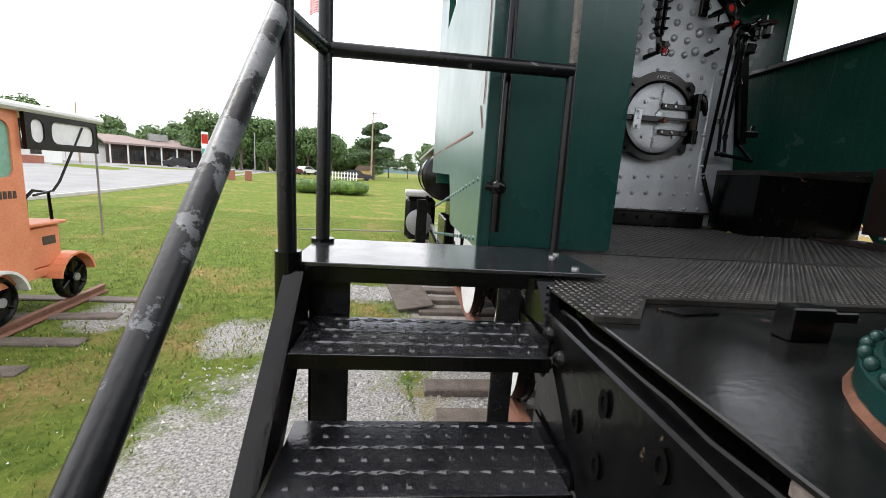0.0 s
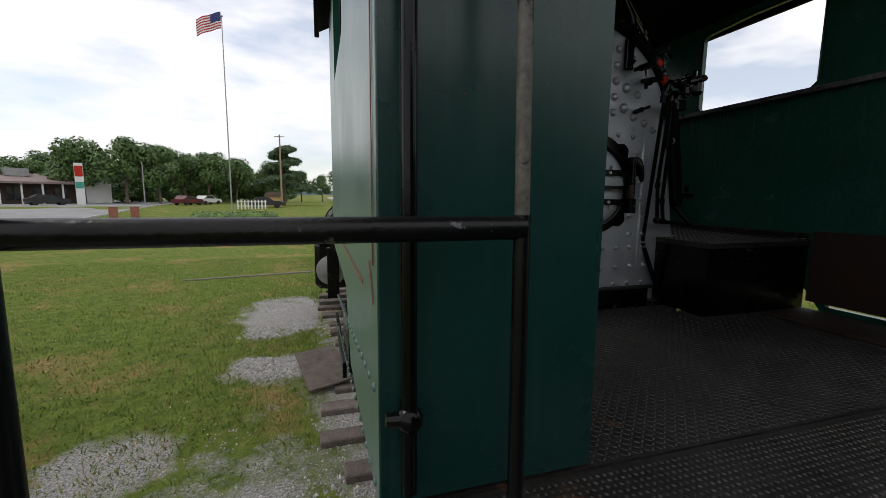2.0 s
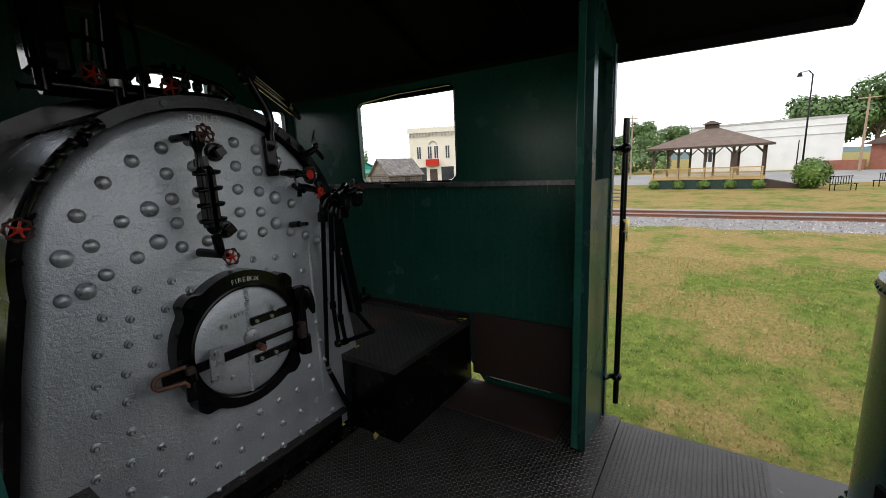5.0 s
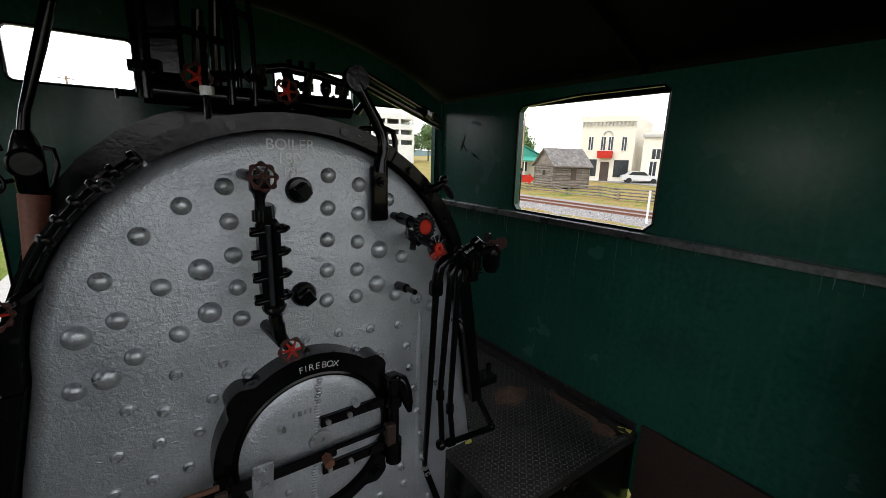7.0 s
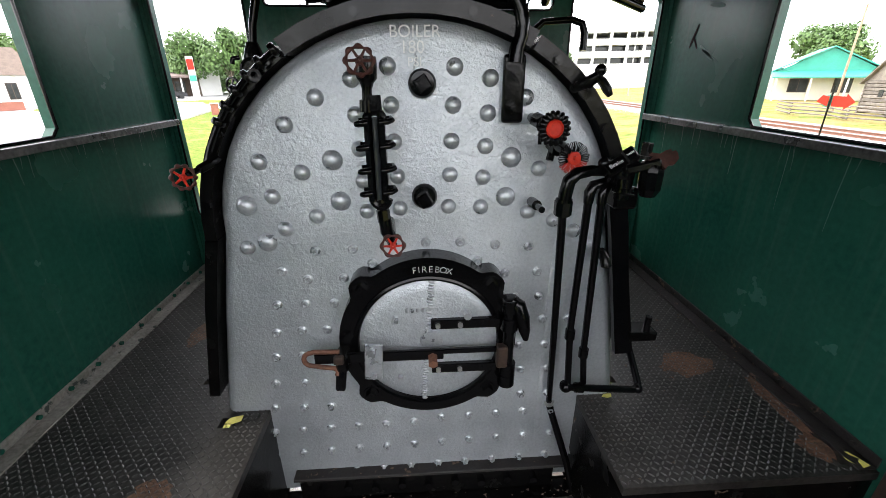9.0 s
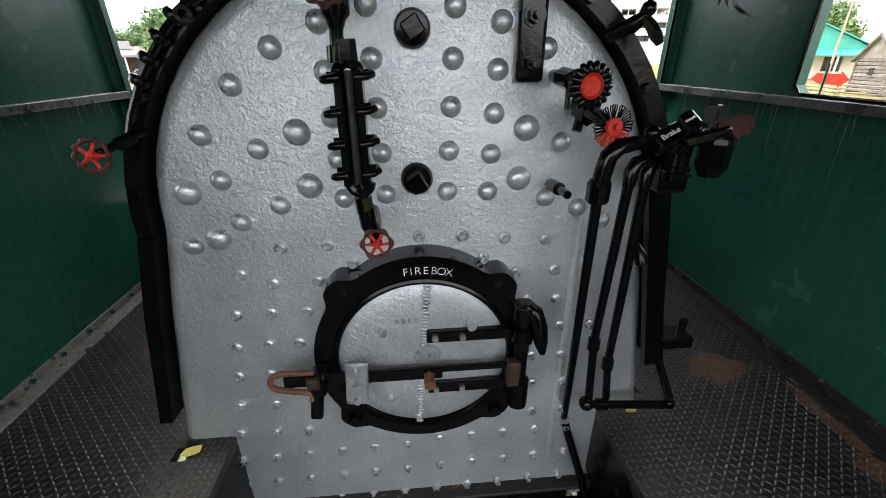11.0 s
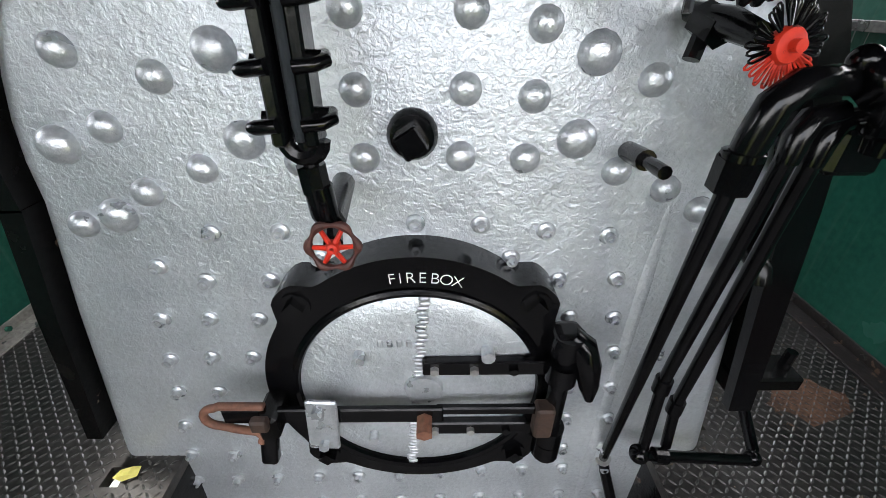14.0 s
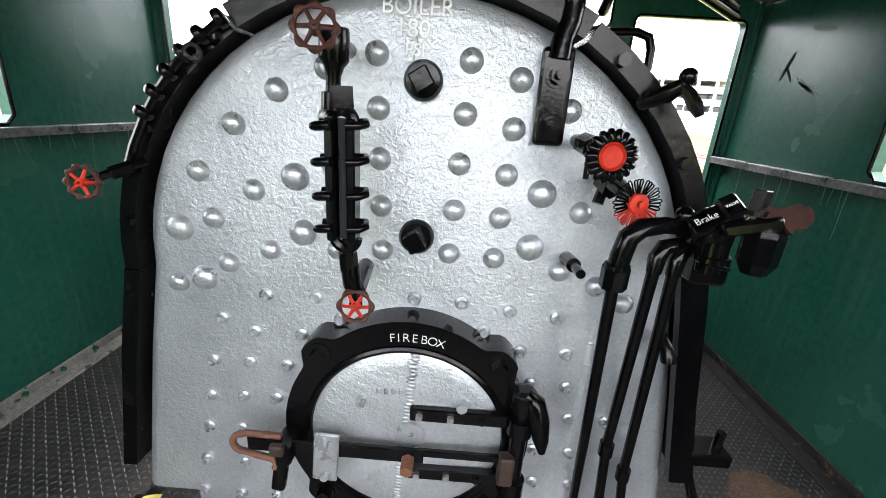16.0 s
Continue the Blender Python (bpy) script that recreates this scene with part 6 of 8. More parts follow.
# ---- tender front deck ----
tender = thing("tender", "black tender deck with rounded dark green tank fronts", "tender")
def tender_deck():
    part("deck", bx(-1.352, 1.435, -7.0, -1.98, -0.030, -0.018, 0.003), DECK, tender, "glossy black steel deck")
    part("deck_bearer", bx(-1.305, 1.43, -7.0, -1.99, -0.075, -0.031), BLACK_ROUGH, tender)
    te = part("timber_end", bx(-1.347, -1.304, -3.1, -2.655, -0.054, -0.032, 0.004), TIE, tender, "old timber under the deck plate")
    for k in range(9):
        part("growth_ring", sw([(-1.3475, -2.70 - 0.032 * k, -0.052), (-1.3485, -2.715 - 0.030 * k, -0.042), (-1.3475, -2.72 - 0.032 * k, -0.034)], 0.0022, seg=5), DARKWOOD, te)
    part("side_sill", bx(-1.40, -1.352, -7.0, -2.0, -0.75, -0.058, 0.006), BLACK_ROUGH, tender, "black side sill with bolt holes")
    part("sill_lip", sw([(-1.356 + 0.004 * math.sin(i * 1.9), -2.02 - 0.09 * i, -0.056 + 0.003 * math.sin(i * 2.7)) for i in range(30)], 0.006, seg=6), BLACK_ROUGH, tender, "uneven weld along the sill", smooth=True)
    for y, z in ((-2.36, -0.119), (-2.53, -0.115), (-2.36, -0.246), (-2.26, -0.219), (-2.70, -0.20), (-2.86, -0.13)):
        part("hole_rim", lt([(0.013, 0.0), (0.017, 0.005), (0.009, 0.005), (0.009, -0.004)], pose(-1.401, y, z, 0, -90, 0) @ Matrix.Diagonal((1.7, 1, 1, 1)), 12), CEILING, tender)
    for y, z in ((-2.07, -0.10), (-2.10, -0.16), (-2.06, -0.20), (-2.15, -0.13)):
        part("hose_boss", ballbm((-1.40, y, z), 0.022), BLACK_ROUGH, tender, smooth=True)
    part("front_sill", bx(-1.36, 1.36, -2.10, -2.02, -0.75, -0.075), BLACK_ROUGH, tender)
    # gangway checker plate with its cut corner
    out = [(-1.40, YR - 0.004), (1.42, YR - 0.004), (1.42, -2.11), (1.02, -2.11), (0.95, -2.05), (-0.776, -2.062), (-1.153, -2.052), (-1.262, -2.212), (-1.365, -2.205)]
    part("gangway_plate", pl(out, -0.017, -0.004, axis="z"), CHECKER, tender, "dark checker plate over the gangway")

    def keep(x, y):
        if y > -2.03:
            return True
        if x > 1.04:
            return y > -2.10
        return x < -1.165 and y > -2.19 and x < -1.262 + (y + 2.212) * 0.68 - 0.01
    lugs("gangway_lug", -1.39, 1.41, -2.20, YR - 0.012, -0.004, 0.0205, 0.0135, 0.0095, 0.0032, tender, keep)
    part("broken_plate", pl([(-1.15, -2.10), (-1.02, -2.09), (-1.01, -2.13), (-1.12, -2.15)], -0.017, -0.012, axis="z"), BLACK_ROUGH, tender)
    part("block", bx(-0.985, -0.885, -2.29, -2.245, -0.018, 0.055, 0.004), BLACK_ROUGH, tender, "black steel stop block")
    part("block_arm", bx(-0.886, -0.82, -2.28, -2.26, 0.02, 0.045, 0.003), BLACK_ROUGH, tender)
    for k, (x, y, r) in enumerate(((1.012, -2.165, 0.050), (1.078, -2.196, 0.034))):
        rim = part("drain_rim", lt([(r + 0.007, 0.0), (r + 0.005, 0.003), (r + 0.001, 0.003), (r, -0.003)], pose(x, y, -0.0178), 22), LEDGE, tender, "scuffed bright rim of a drain hole")
        # No hole is cut; a black disc stands for its dark inside.
        part("drain_mouth", lt([(r + 0.002, 0.0), (r + 0.002, 0.002), (0.002, 0.0015)], pose(x, y, -0.0166 + 0.003 * k), 22), CEILING, rim)
    part("wheel_truck", bx(-0.6, 0.6, -4.5, -2.6, -1.7, -0.75), BLACK_ROUGH, tender)


tender_deck()


def tank(sx, cx, cy, r, top):
    prof = [(r + 0.03, -0.018), (r + 0.028, 0.03), (r + 0.004, 0.05), (r, 0.10), (r, top - 0.06), (r + 0.012, top - 0.055), (r + 0.014, top), (r - 0.02, top + 0.012), (r * 0.5, top + 0.02), (0.01, top + 0.02)]
    t = part("tank_front", lt(prof, Matrix.Translation((cx, cy, 0)), 56), GREEN_DIM, tender, "rounded green riveted tank front", smooth=35)
    bm = bmesh.new()
    ball(bm, (0, 0, 0), 0.0125, 10, 6, (0.8, 0.8, 1))
    foot = mesh_of("rivet", bm, GREEN_DIM, True)
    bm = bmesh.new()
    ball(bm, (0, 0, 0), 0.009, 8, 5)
    rim = mesh_of("rim_rivet", bm, GREEN_DIM, True)
    for k in range(44):
        a = 2 * math.pi * k / 44
        if sx * math.cos(a) < -0.99 and math.sin(a) < -0.99:
            continue
        o = new("rivet", foot)
        o.parent = t
        o.matrix_basis = pose(cx + (r + 0.022) * math.cos(a), cy + (r + 0.022) * math.sin(a), 0.045)
    for k in range(64):
        a = 2 * math.pi * k / 64
        o = new("rim_rivet", rim)
        o.parent = t
        o.matrix_basis = pose(cx + (r + 0.012) * math.cos(a), cy + (r + 0.012) * math.sin(a), top - 0.03)
    part("foot_rust", lt([(r + 0.031, -0.018), (r + 0.039, -0.0175), (r + 0.032, -0.006)], Matrix.Translation((cx, cy, 0)), 40), RUST, t)
    part("tank_side", bx(cx - r + 0.01, cx + r - 0.01, -7.0, cy, -0.017, top - 0.01), GREEN_DIM, tender, "green tank side")
    return t


# Out of view; added to keep sky light off the rear panels.
part("bunker_wall", bx(-1.42, 1.42, -7.02, -4.0, -0.016, 1.85, 0.02), BLACK_ROUGH, tender, "unseen plain black bunker, added to block sky behind the cab")
tl = tank(-1, -0.77, -2.81, 0.415, 1.05)
tr = tank(1, 1.05, -2.715, 0.385, 1.05)
part("filler_neck", lt([(0.09, 0), (0.09, 0.06), (0.10, 0.062), (0.10, 0.085), (0.07, 0.09), (0.001, 0.09)], Matrix.Translation((1.14, -2.735, 1.062)), 20), GREEN_DIM, tr, "short round filler neck", smooth=30)
part("tank_grab_iron", sw([(-1.172, -2.582, 1.30), (-1.172, -2.582, 0.62), (-1.178, -2.592, 0.48), (-1.186, -2.606, 0.435), (-1.198, -2.640, 0.400), (-1.185, -2.656, 0.380), (-1.176, -2.658, 0.33)], 0.0135, seg=12), BLACK, tl, "black bent grab iron", smooth=True)
hook = part("tank_bracket", bx(-0.013, 0.013, -0.022, 0.022, 0.225, 0.405, 0.005, m=pose(-1.152, -2.640, 0, 0, 0, -24)), BLACK, tl, "black bolted bracket")
for z in (0.268, 0.352):
    part("bracket_bolt", rd((-1.14, -2.634, z), (-1.196, -2.660, z), 0.0165, seg=6), BLACK, hook)
# seam and hasp of the far tank
part("tank_seam", bx(-0.004, 0.004, -0.02, 0.02, 0.05, 0.99, 0.002, m=pose(1.05 - 0.386 * math.cos(radians(25)), -2.715 + 0.386 * math.sin(radians(25)), 0, 0, 0, -25)), GREEN_DIM, tr)
for i in range(20):
    part("seam_rivet", ballbm((1.05 - 0.391 * math.cos(radians(25)), -2.715 + 0.391 * math.sin(radians(25)), 0.09 + 0.046 * i), 0.008), GREEN_DIM, tr, smooth=True)
part("hasp", bx(-0.03, 0.03, -0.012, 0.012, 0.29, 0.35, 0.006, m=pose(1.05 - 0.35 * math.cos(radians(62)), -2.715 + 0.395 * math.sin(radians(62)), 0, 0, 0, 28)), BLACK, tr, "small black bolted hasp")
part("foot_clip", bx(0.80, 0.87, -2.37, -2.31, -0.017, 0.045, 0.006), BLACK_ROUGH, tender)

# ---- litter on the floor, and yellow patches at the deck gaps ----
def litter():
    # On the side decks the leaf shapes stand for daylit lawn seen through gaps.
    for x, y, z, turn, k in ((0.565, -0.262, 0.0005, 40, 1.0), (1.385, -0.330, 0.4525, -62, 1.35), (-0.905, 0.175, 0.4525, 75, 1.0), (-0.745, -0.060, 0.4525, 20, 1.1), (0.70, -0.02, 0.4525, 10, 0.7)):
        l = thing("dry_leaf", "dry yellow leaf lying on the cab floor" if z < 0.1 else "yellow leaf shape at a deck gap, standing for daylit lawn below", "leaf", "fallen leaves")
        vs = [(u * k, v * k, w * k) for u, v, w in ((-0.004, 0.002, 0.0), (0.012, 0.012, 0.006), (0.034, 0.014, 0.004), (0.056, 0.003, 0.010), (0.048, -0.014, 0.003), (0.020, -0.018, 0.005), (0.026, -0.001, 0.001))]
        raw("blade", vs + [(p, q, r + 0.0012) for p, q, r in vs], [(i, (i + 1) % 6, 6) for i in range(6)] + [(13, 7 + (i + 1) % 6, 7 + i) for i in range(6)] + [(i, 7 + i, 7 + (i + 1) % 6, (i + 1) % 6) for i in range(6)], LEAF_GAP_YELLOW, l)
        l.matrix_basis = pose(x, y, z, 0, 0, turn)
    vs, fs = [], []
    rng = random.Random(4)
    for i in range(330):
        if i % 3:
            x, y, z = rng.uniform(-0.55, 0.75), rng.gauss(-0.12, 0.05), 0.001
        else:
            x, y, z = rng.uniform(0.65, 1.44), rng.uniform(-0.40, 0.6), 0.451
            if rng.random() < 0.6:
                x = 1.43 - abs(rng.gauss(0, 0.05))
        s = rng.uniform(0.002, 0.008)
        k = len(vs)
        vs += [(x - s, y, z), (x + s * 0.4, y - s, z), (x + s, y + s * 0.7, z), (x, y, z + s * 0.6)]
        fs += [(k, k + 1, k + 3), (k + 1, k + 2, k + 3), (k + 2, k, k + 3)]
    tagged(raw("debris", vs, fs, DIRT), "scattered dirt and flakes on the cab floor", "dirt", kind="stuff")


litter()
# ---- track under the engine ----
def track(name, xc, y0, y1, ztop, label, gauge=1.435, ties=True, far=False):
    t = thing(name, label, "railway track", kind="structure")
    for sx in (-1, 1):
        x = xc + sx * (gauge / 2 + 0.035)
        prof = [(x - 0.065, ztop - 0.15), (x + 0.065, ztop - 0.15), (x + 0.065, ztop - 0.138), (x + 0.012, ztop - 0.12), (x + 0.012, ztop - 0.045), (x + 0.036, ztop - 0.035), (x + 0.036, ztop - 0.004), (x - 0.036, ztop - 0.004), (x - 0.036, ztop - 0.035), (x - 0.012, ztop - 0.045), (x - 0.012, ztop - 0.12), (x - 0.065, ztop - 0.138)]
        part("rail", pl(prof, y0, y1, axis="y"), STEEL_RAIL, t, "brown rusty rail")
    if ties:
        me = mesh_of("tie", bx(-1.50, 1.50, -0.11, 0.11, -0.17, 0.0, 0.012), TIE)
        n = int((y1 - y0) / 0.56)
        rng = random.Random(7)
        for i in range(n):
            o = new("tie", me)
            o.parent = t
            o.matrix_basis = pose(xc + rng.uniform(-0.20, 0.14), y0 + 0.3 + i * 0.56, ztop - 0.155 - rng.uniform(0, 0.03), 0, 0, rng.uniform(-2, 2))
    return t


track("display_track", 0.0, -8.0, 12.0, -1.54, "rusty display track with weathered ties in gravel")
track("main_track", 20.4, -90, 140, -0.87, "main line track on pale ballast beyond the lawn", ties=False)


def ballast_bed():
    bm = bmesh.new()
    prof = [(15.6, -1.08), (17.8, -1.0), (22.9, -1.0), (24.3, -1.08)]
    plate(bm, prof + [(24.3, -1.5), (15.6, -1.5)], -90, 140, axis="y")
    solo("ballast", bm, BALLAST, "pale crushed stone ballast under the main line", "ballast", kind="structure")
    rng = random.Random(3)
    vs, fs = [], []
    for i in range(9000):
        x, y = rng.uniform(15.4, 19.45), rng.uniform(-14, 38)
        z = -1.0 - max(0, 17.8 - x) * 0.036
        s = rng.uniform(0.025, 0.065)
        k = len(vs)
        vs += [(x + s * rng.uniform(-1, 1) * 1.2, y + s * rng.uniform(-1, 1) * 1.2, z - 0.02) for _ in range(3)] + [(x + rng.uniform(-s, s) * 0.4, y + rng.uniform(-s, s) * 0.4, z + s)]
        fs += [(k, k + 1, k + 3), (k + 1, k + 2, k + 3), (k + 2, k, k + 3)]
    tagged(raw("ballast_stone", vs, fs, BALLAST), "loose pale stones on the ballast", "gravel", kind="stuff")


ballast_bed()


# ---- road and kerb on the town side ----
def road():
    def line(y):
        return -14.6 - 0.135 * (y + 2)
    vs, fs = [], []
    ys = [-60, -30, -10, 0, 10, 20, 30, 40, 52, 64, 80, 110]
    for y in ys:
        for d in (0, 8, 20, 32, 46, 60):
            x = line(y) - d
            vs.append((x, y, gz(x, y) + 0.02))
    n = 6
    for j in range(len(ys) - 1):
        for i in range(n - 1):
            k = j * n + i
            fs.append((k, k + n, k + n + 1, k + 1))
    tagged(raw("road", vs, fs, ASPHALT), "pale worn asphalt road and forecourt", "road", kind="structure")
    bm = bmesh.new()
    for a, b in zip(ys, ys[1:]):
        m = 6
        for i in range(m):
            y0, y1 = a + (b - a) * i / m, a + (b - a) * (i + 1) / m
            x0, x1 = line(y0), line(y1)
            z = gz((x0 + x1) / 2, (y0 + y1) / 2)
            ang = math.degrees(math.atan2(x0 - x1, y1 - y0))
            box(bm, -0.09, 0.09, -(y1 - y0) / 2 * 1.01, (y1 - y0) / 2 * 1.01, -0.1, 0.15, 0.01, m=pose((x0 + x1) / 2, (y0 + y1) / 2, z, 0, 0, ang))
    solo("kerb", bm, KERB, "concrete kerb along the road", "kerb", kind="structure")
    # far street behind the gazebo
    vs, fs = [], []
    ys = [-60, -30, -10, 10, 30, 50, 70]
    for y in ys:
        for x in (47, 50, 54, 58):
            vs.append((x + 0.03 * y, y, gz(x + 0.03 * y, y) + 0.03))
    for j in range(len(ys) - 1):
        for i in range(3):
            k = j * 4 + i
            fs.append((k, k + 1, k + 5, k + 4))
    tagged(raw("street", vs, fs, ASPHALT), "pale street beyond the gazebo", "road", kind="structure")


road()

# low timber lying across the lawn
def lawn_beam():
    bm = bmesh.new()
    box(bm, -2.1, 2.1, -0.05, 0.05, -0.03, 0.04, 0.01, m=pose(-3.3, 11.3, gz(-3, 11), 0, 0, 10))
    solo("lawn_timber", bm, LOG, "long pale timber edging lying on the lawn", "timber")


lawn_beam()
# loose plank and rail ends by the engine
solo("grey_board", bx(-0.28, 0.28, -0.5, 0.5, 0, 0.03, 0.006, m=pose(-1.62, 3.4, -1.64, 8, -6, 12)), TIE, "grey weathered board lying on the ties", "board")
solo("tie_piece", bx(-0.45, 0.45, -0.12, 0.12, 0, 0.12, 0.015, m=pose(-1.45, -0.95, -1.77, 0, 2, 4)), TIE, "broken piece of old tie in the gravel", "timber")
solo("brick_lump", bx(-0.06, 0.06, -0.10, 0.10, 0, 0.07, 0.012, m=pose(-1.18, -1.10, -1.77, 0, 0, 30)), RUSTDARK, "rusty brown lump on the gravel", "debris")
# ---- orange track motor car on its short panel of track ----
def motor_car():
    t = thing("side_track", "short panel of rusty rail on weathered ties", "railway track", kind="structure")
    for x in (-6.83, -8.28):
        part("rail", pl([(x - 0.06, -1.98), (x + 0.06, -1.98), (x + 0.06, -1.965), (x + 0.014, -1.95), (x + 0.014, -1.91), (x + 0.035, -1.90), (x + 0.035, -1.87), (x - 0.035, -1.87), (x - 0.035, -1.90), (x - 0.014, -1.91), (x - 0.014, -1.95), (x - 0.06, -1.965)], -2.5, 3.5, axis="y"), STEEL_RAIL, t, "brown rail")
    me = mesh_of("tie", bx(-1.3, 1.3, -0.10, 0.10, -0.13, 0.0, 0.015), TIE)
    for i in range(8):
        o = new("tie", me)
        o.parent = t
        o.matrix_basis = pose(-7.35 + 0.1 * (i % 2), -2.2 + 0.76 * i, -1.965, 0, 0, 2 - 4 * (i % 2))
    c = thing("track_motor_car", "faded orange railway motor car with white roof", "rail vehicle")
    xa, xb = -8.30, -6.92
    # cabin sides with windows
    win = [rect(1.02, 1.75, -0.40, 0.22, 0.10), rect(1.90, 2.16, -0.36, 0.22, 0.10)]
    part("cabin_side", pl([(0.35, -1.50), (2.28, -1.50), (2.28, 0.33), (0.35, 0.33)], xb - 0.04, xb, axis="x", holes=win), ORANGE, c, "faded orange panel")
    part("cabin_side", pl([(0.35, -1.50), (2.28, -1.50), (2.28, 0.33), (0.35, 0.33)], xa, xa + 0.04, axis="x"), ORANGE, c)
    for w0, w1 in ((1.02, 1.75), (1.90, 2.16)):
        part("window_pane", bx(xb - 0.03, xb - 0.02, w0, w1, -0.40, 0.22), TEAL_GLASS, c, "pale green window pane")
    part("cabin_front", pl([(xa + 0.04, -1.50), (xb - 0.04, -1.50), (xb - 0.04, 0.33), (xa + 0.04, 0.33)], 2.24, 2.28, axis="y", holes=[rect(xa + 0.12, xb - 0.12, -0.45, 0.22, 0.06)]), ORANGE, c)
    part("cabin_rear", bx(xa + 0.04, xb - 0.04, 0.35, 0.39, -1.5, 0.33), ORANGE, c)
    part("roof", bx(xa - 0.10, xb + 0.10, 0.15, 3.60, 0.33, 0.42, 0.03), WHITEWALL, c, "white canvas roof")
    hb = part("head_board", pl([(xa, -0.06), (xb + 0.06, -0.06), (xb + 0.06, 0.33), (xa, 0.33)], 3.44, 3.48, axis="y", holes=[rect(xa + 0.05, xa + 0.42, 0.03, 0.26, 0.08), rect(xa + 0.55, xb - 0.08, 0.03, 0.26, 0.08)]), BLACK, c, "black windscreen frame")
    part("side_board", pl([(2.28, -0.06), (3.48, -0.06), (3.48, 0.33), (2.28, 0.33)], xb + 0.02, xb + 0.06, axis="x", holes=[rect(2.36, 2.55, 0.02, 0.27, 0.08), rect(2.66, 3.40, 0.02, 0.27, 0.09)]), BLACK, c, "black side curtain frame with oval openings")
    part("side_pane", bx(xb + 0.035, xb + 0.042, 2.34, 3.42, 0.0, 0.29), WHITEWALL, c, "pale curtain panel")
    part("roof_post", rd((xb + 0.04, 3.45, -0.06), (xb + 0.02, 3.50, -1.15), 0.014, seg=6), GALV, c)
    part("brace", sw([(xb + 0.05, 3.2, 0.25), (xb + 0.03, 2.75, -0.42), (xb + 0.02, 2.65, -0.52), (xb + 0.02, 2.35, -0.56)], 0.014, seg=6), BLACK, c)
    part("engine_hood", bx(xa + 0.15, xb - 0.04, 2.28, 2.80, -1.42, -0.92, 0.03), ORANGE, c, "orange engine hood")
    part("hood_lid", bx(xa + 0.12, xb - 0.0, 2.29, 2.86, -0.92, -0.88, 0.01), ORANGE, c)
    part("plate", bx(xb - 0.041, xb - 0.036, 2.50, 2.70, -1.15, -1.05), DARKWOOD, c)
    part("steering_stub", sw([(xb - 0.15, 2.45, -0.88), (xb - 0.13, 2.45, -0.60), (xb - 0.12, 2.55, -0.52), (xb - 0.12, 2.78, -0.55), (xb - 0.12, 2.80, -0.90)], 0.018, seg=8), BLACK, c)
    part("frame", bx(xa + 0.05, xb - 0.05, 0.3, 3.1, -1.52, -1.42, 0.01), ORANGE, c)
    part("tool_box", bx(xb, xb + 0.12, 0.6, 1.35, -1.30, -1.05, 0.02), ORANGE, c)
    part("lower_panel", bx(xb - 0.002, xb + 0.012, 1.05, 1.78, -1.05, -0.62, 0.006), ORANGE, c)
    for i in range(4):
        part("number_bar", bx(xb + 0.001, xb + 0.006, 1.20 + 0.10 * i, 1.27 + 0.10 * i, -0.58, -0.48), DARKWOOD, c)
        part("lettering_bar", bx(xb + 0.001, xb + 0.006, 1.93 + 0.06 * i, 1.97 + 0.06 * i, -0.58, -0.50), DARKWOOD, c)
    for y in (1.75, 2.85):
        for x, sx in ((xb - 0.02, 1), (xa + 0.02, -1)):
            m = pose(x, y, -1.61, 0, 90 * sx, 0)
            w = part("wheel", lt([(0.06, -0.02), (0.27, -0.02), (0.27, 0.02), (0.245, 0.05), (0.225, 0.05), (0.21, 0.02), (0.06, 0.01), (0.06, 0.07), (0.02, 0.07)], m, 24), BLACK_ROUGH, c, "black pressed wheel", smooth=30)
            for k in range(6):
                a = 2 * math.pi * k / 6
                part("spoke", sw([m @ Vector((0.05 * math.cos(a), 0.05 * math.sin(a), 0.03)), m @ Vector((0.22 * math.cos(a), 0.22 * math.sin(a), 0.035))], 0.014, seg=5), BLACK, w)
            part("hub", rd(m @ Vector((0, 0, 0.05)), m @ Vector((0, 0, 0.09)), 0.05, seg=12), GALV, w)
        part("fender", pl([(y + 0.33 * math.cos(radians(a)), -1.61 + 0.33 * math.sin(radians(a))) for a in range(10, 171, 16)] + [(y + 0.30 * math.cos(radians(a)), -1.61 + 0.30 * math.sin(radians(a))) for a in range(170, 9, -16)], xb - 0.10, xb + 0.10, axis="x"), WHITEWALL if y < 2 else ORANGE, c, "rounded fender")
    turn = pose(-6.16, 2.81, -1.375, 0, 0, 4.4)
    t.matrix_basis = turn @ pose(6.83, -2.85, 1.59)
    c.matrix_basis = turn @ Matrix.Diagonal((1.06, 1.06, 1.06, 1)) @ pose(6.92, -2.85, 1.61)


TEAL_GLASS = mat("green_tinted_pane", (0.16, 0.34, 0.26), (0.22, 0.42, 0.33), rough=0.2, scale=3, fine=20, bump=0.0)
motor_car()


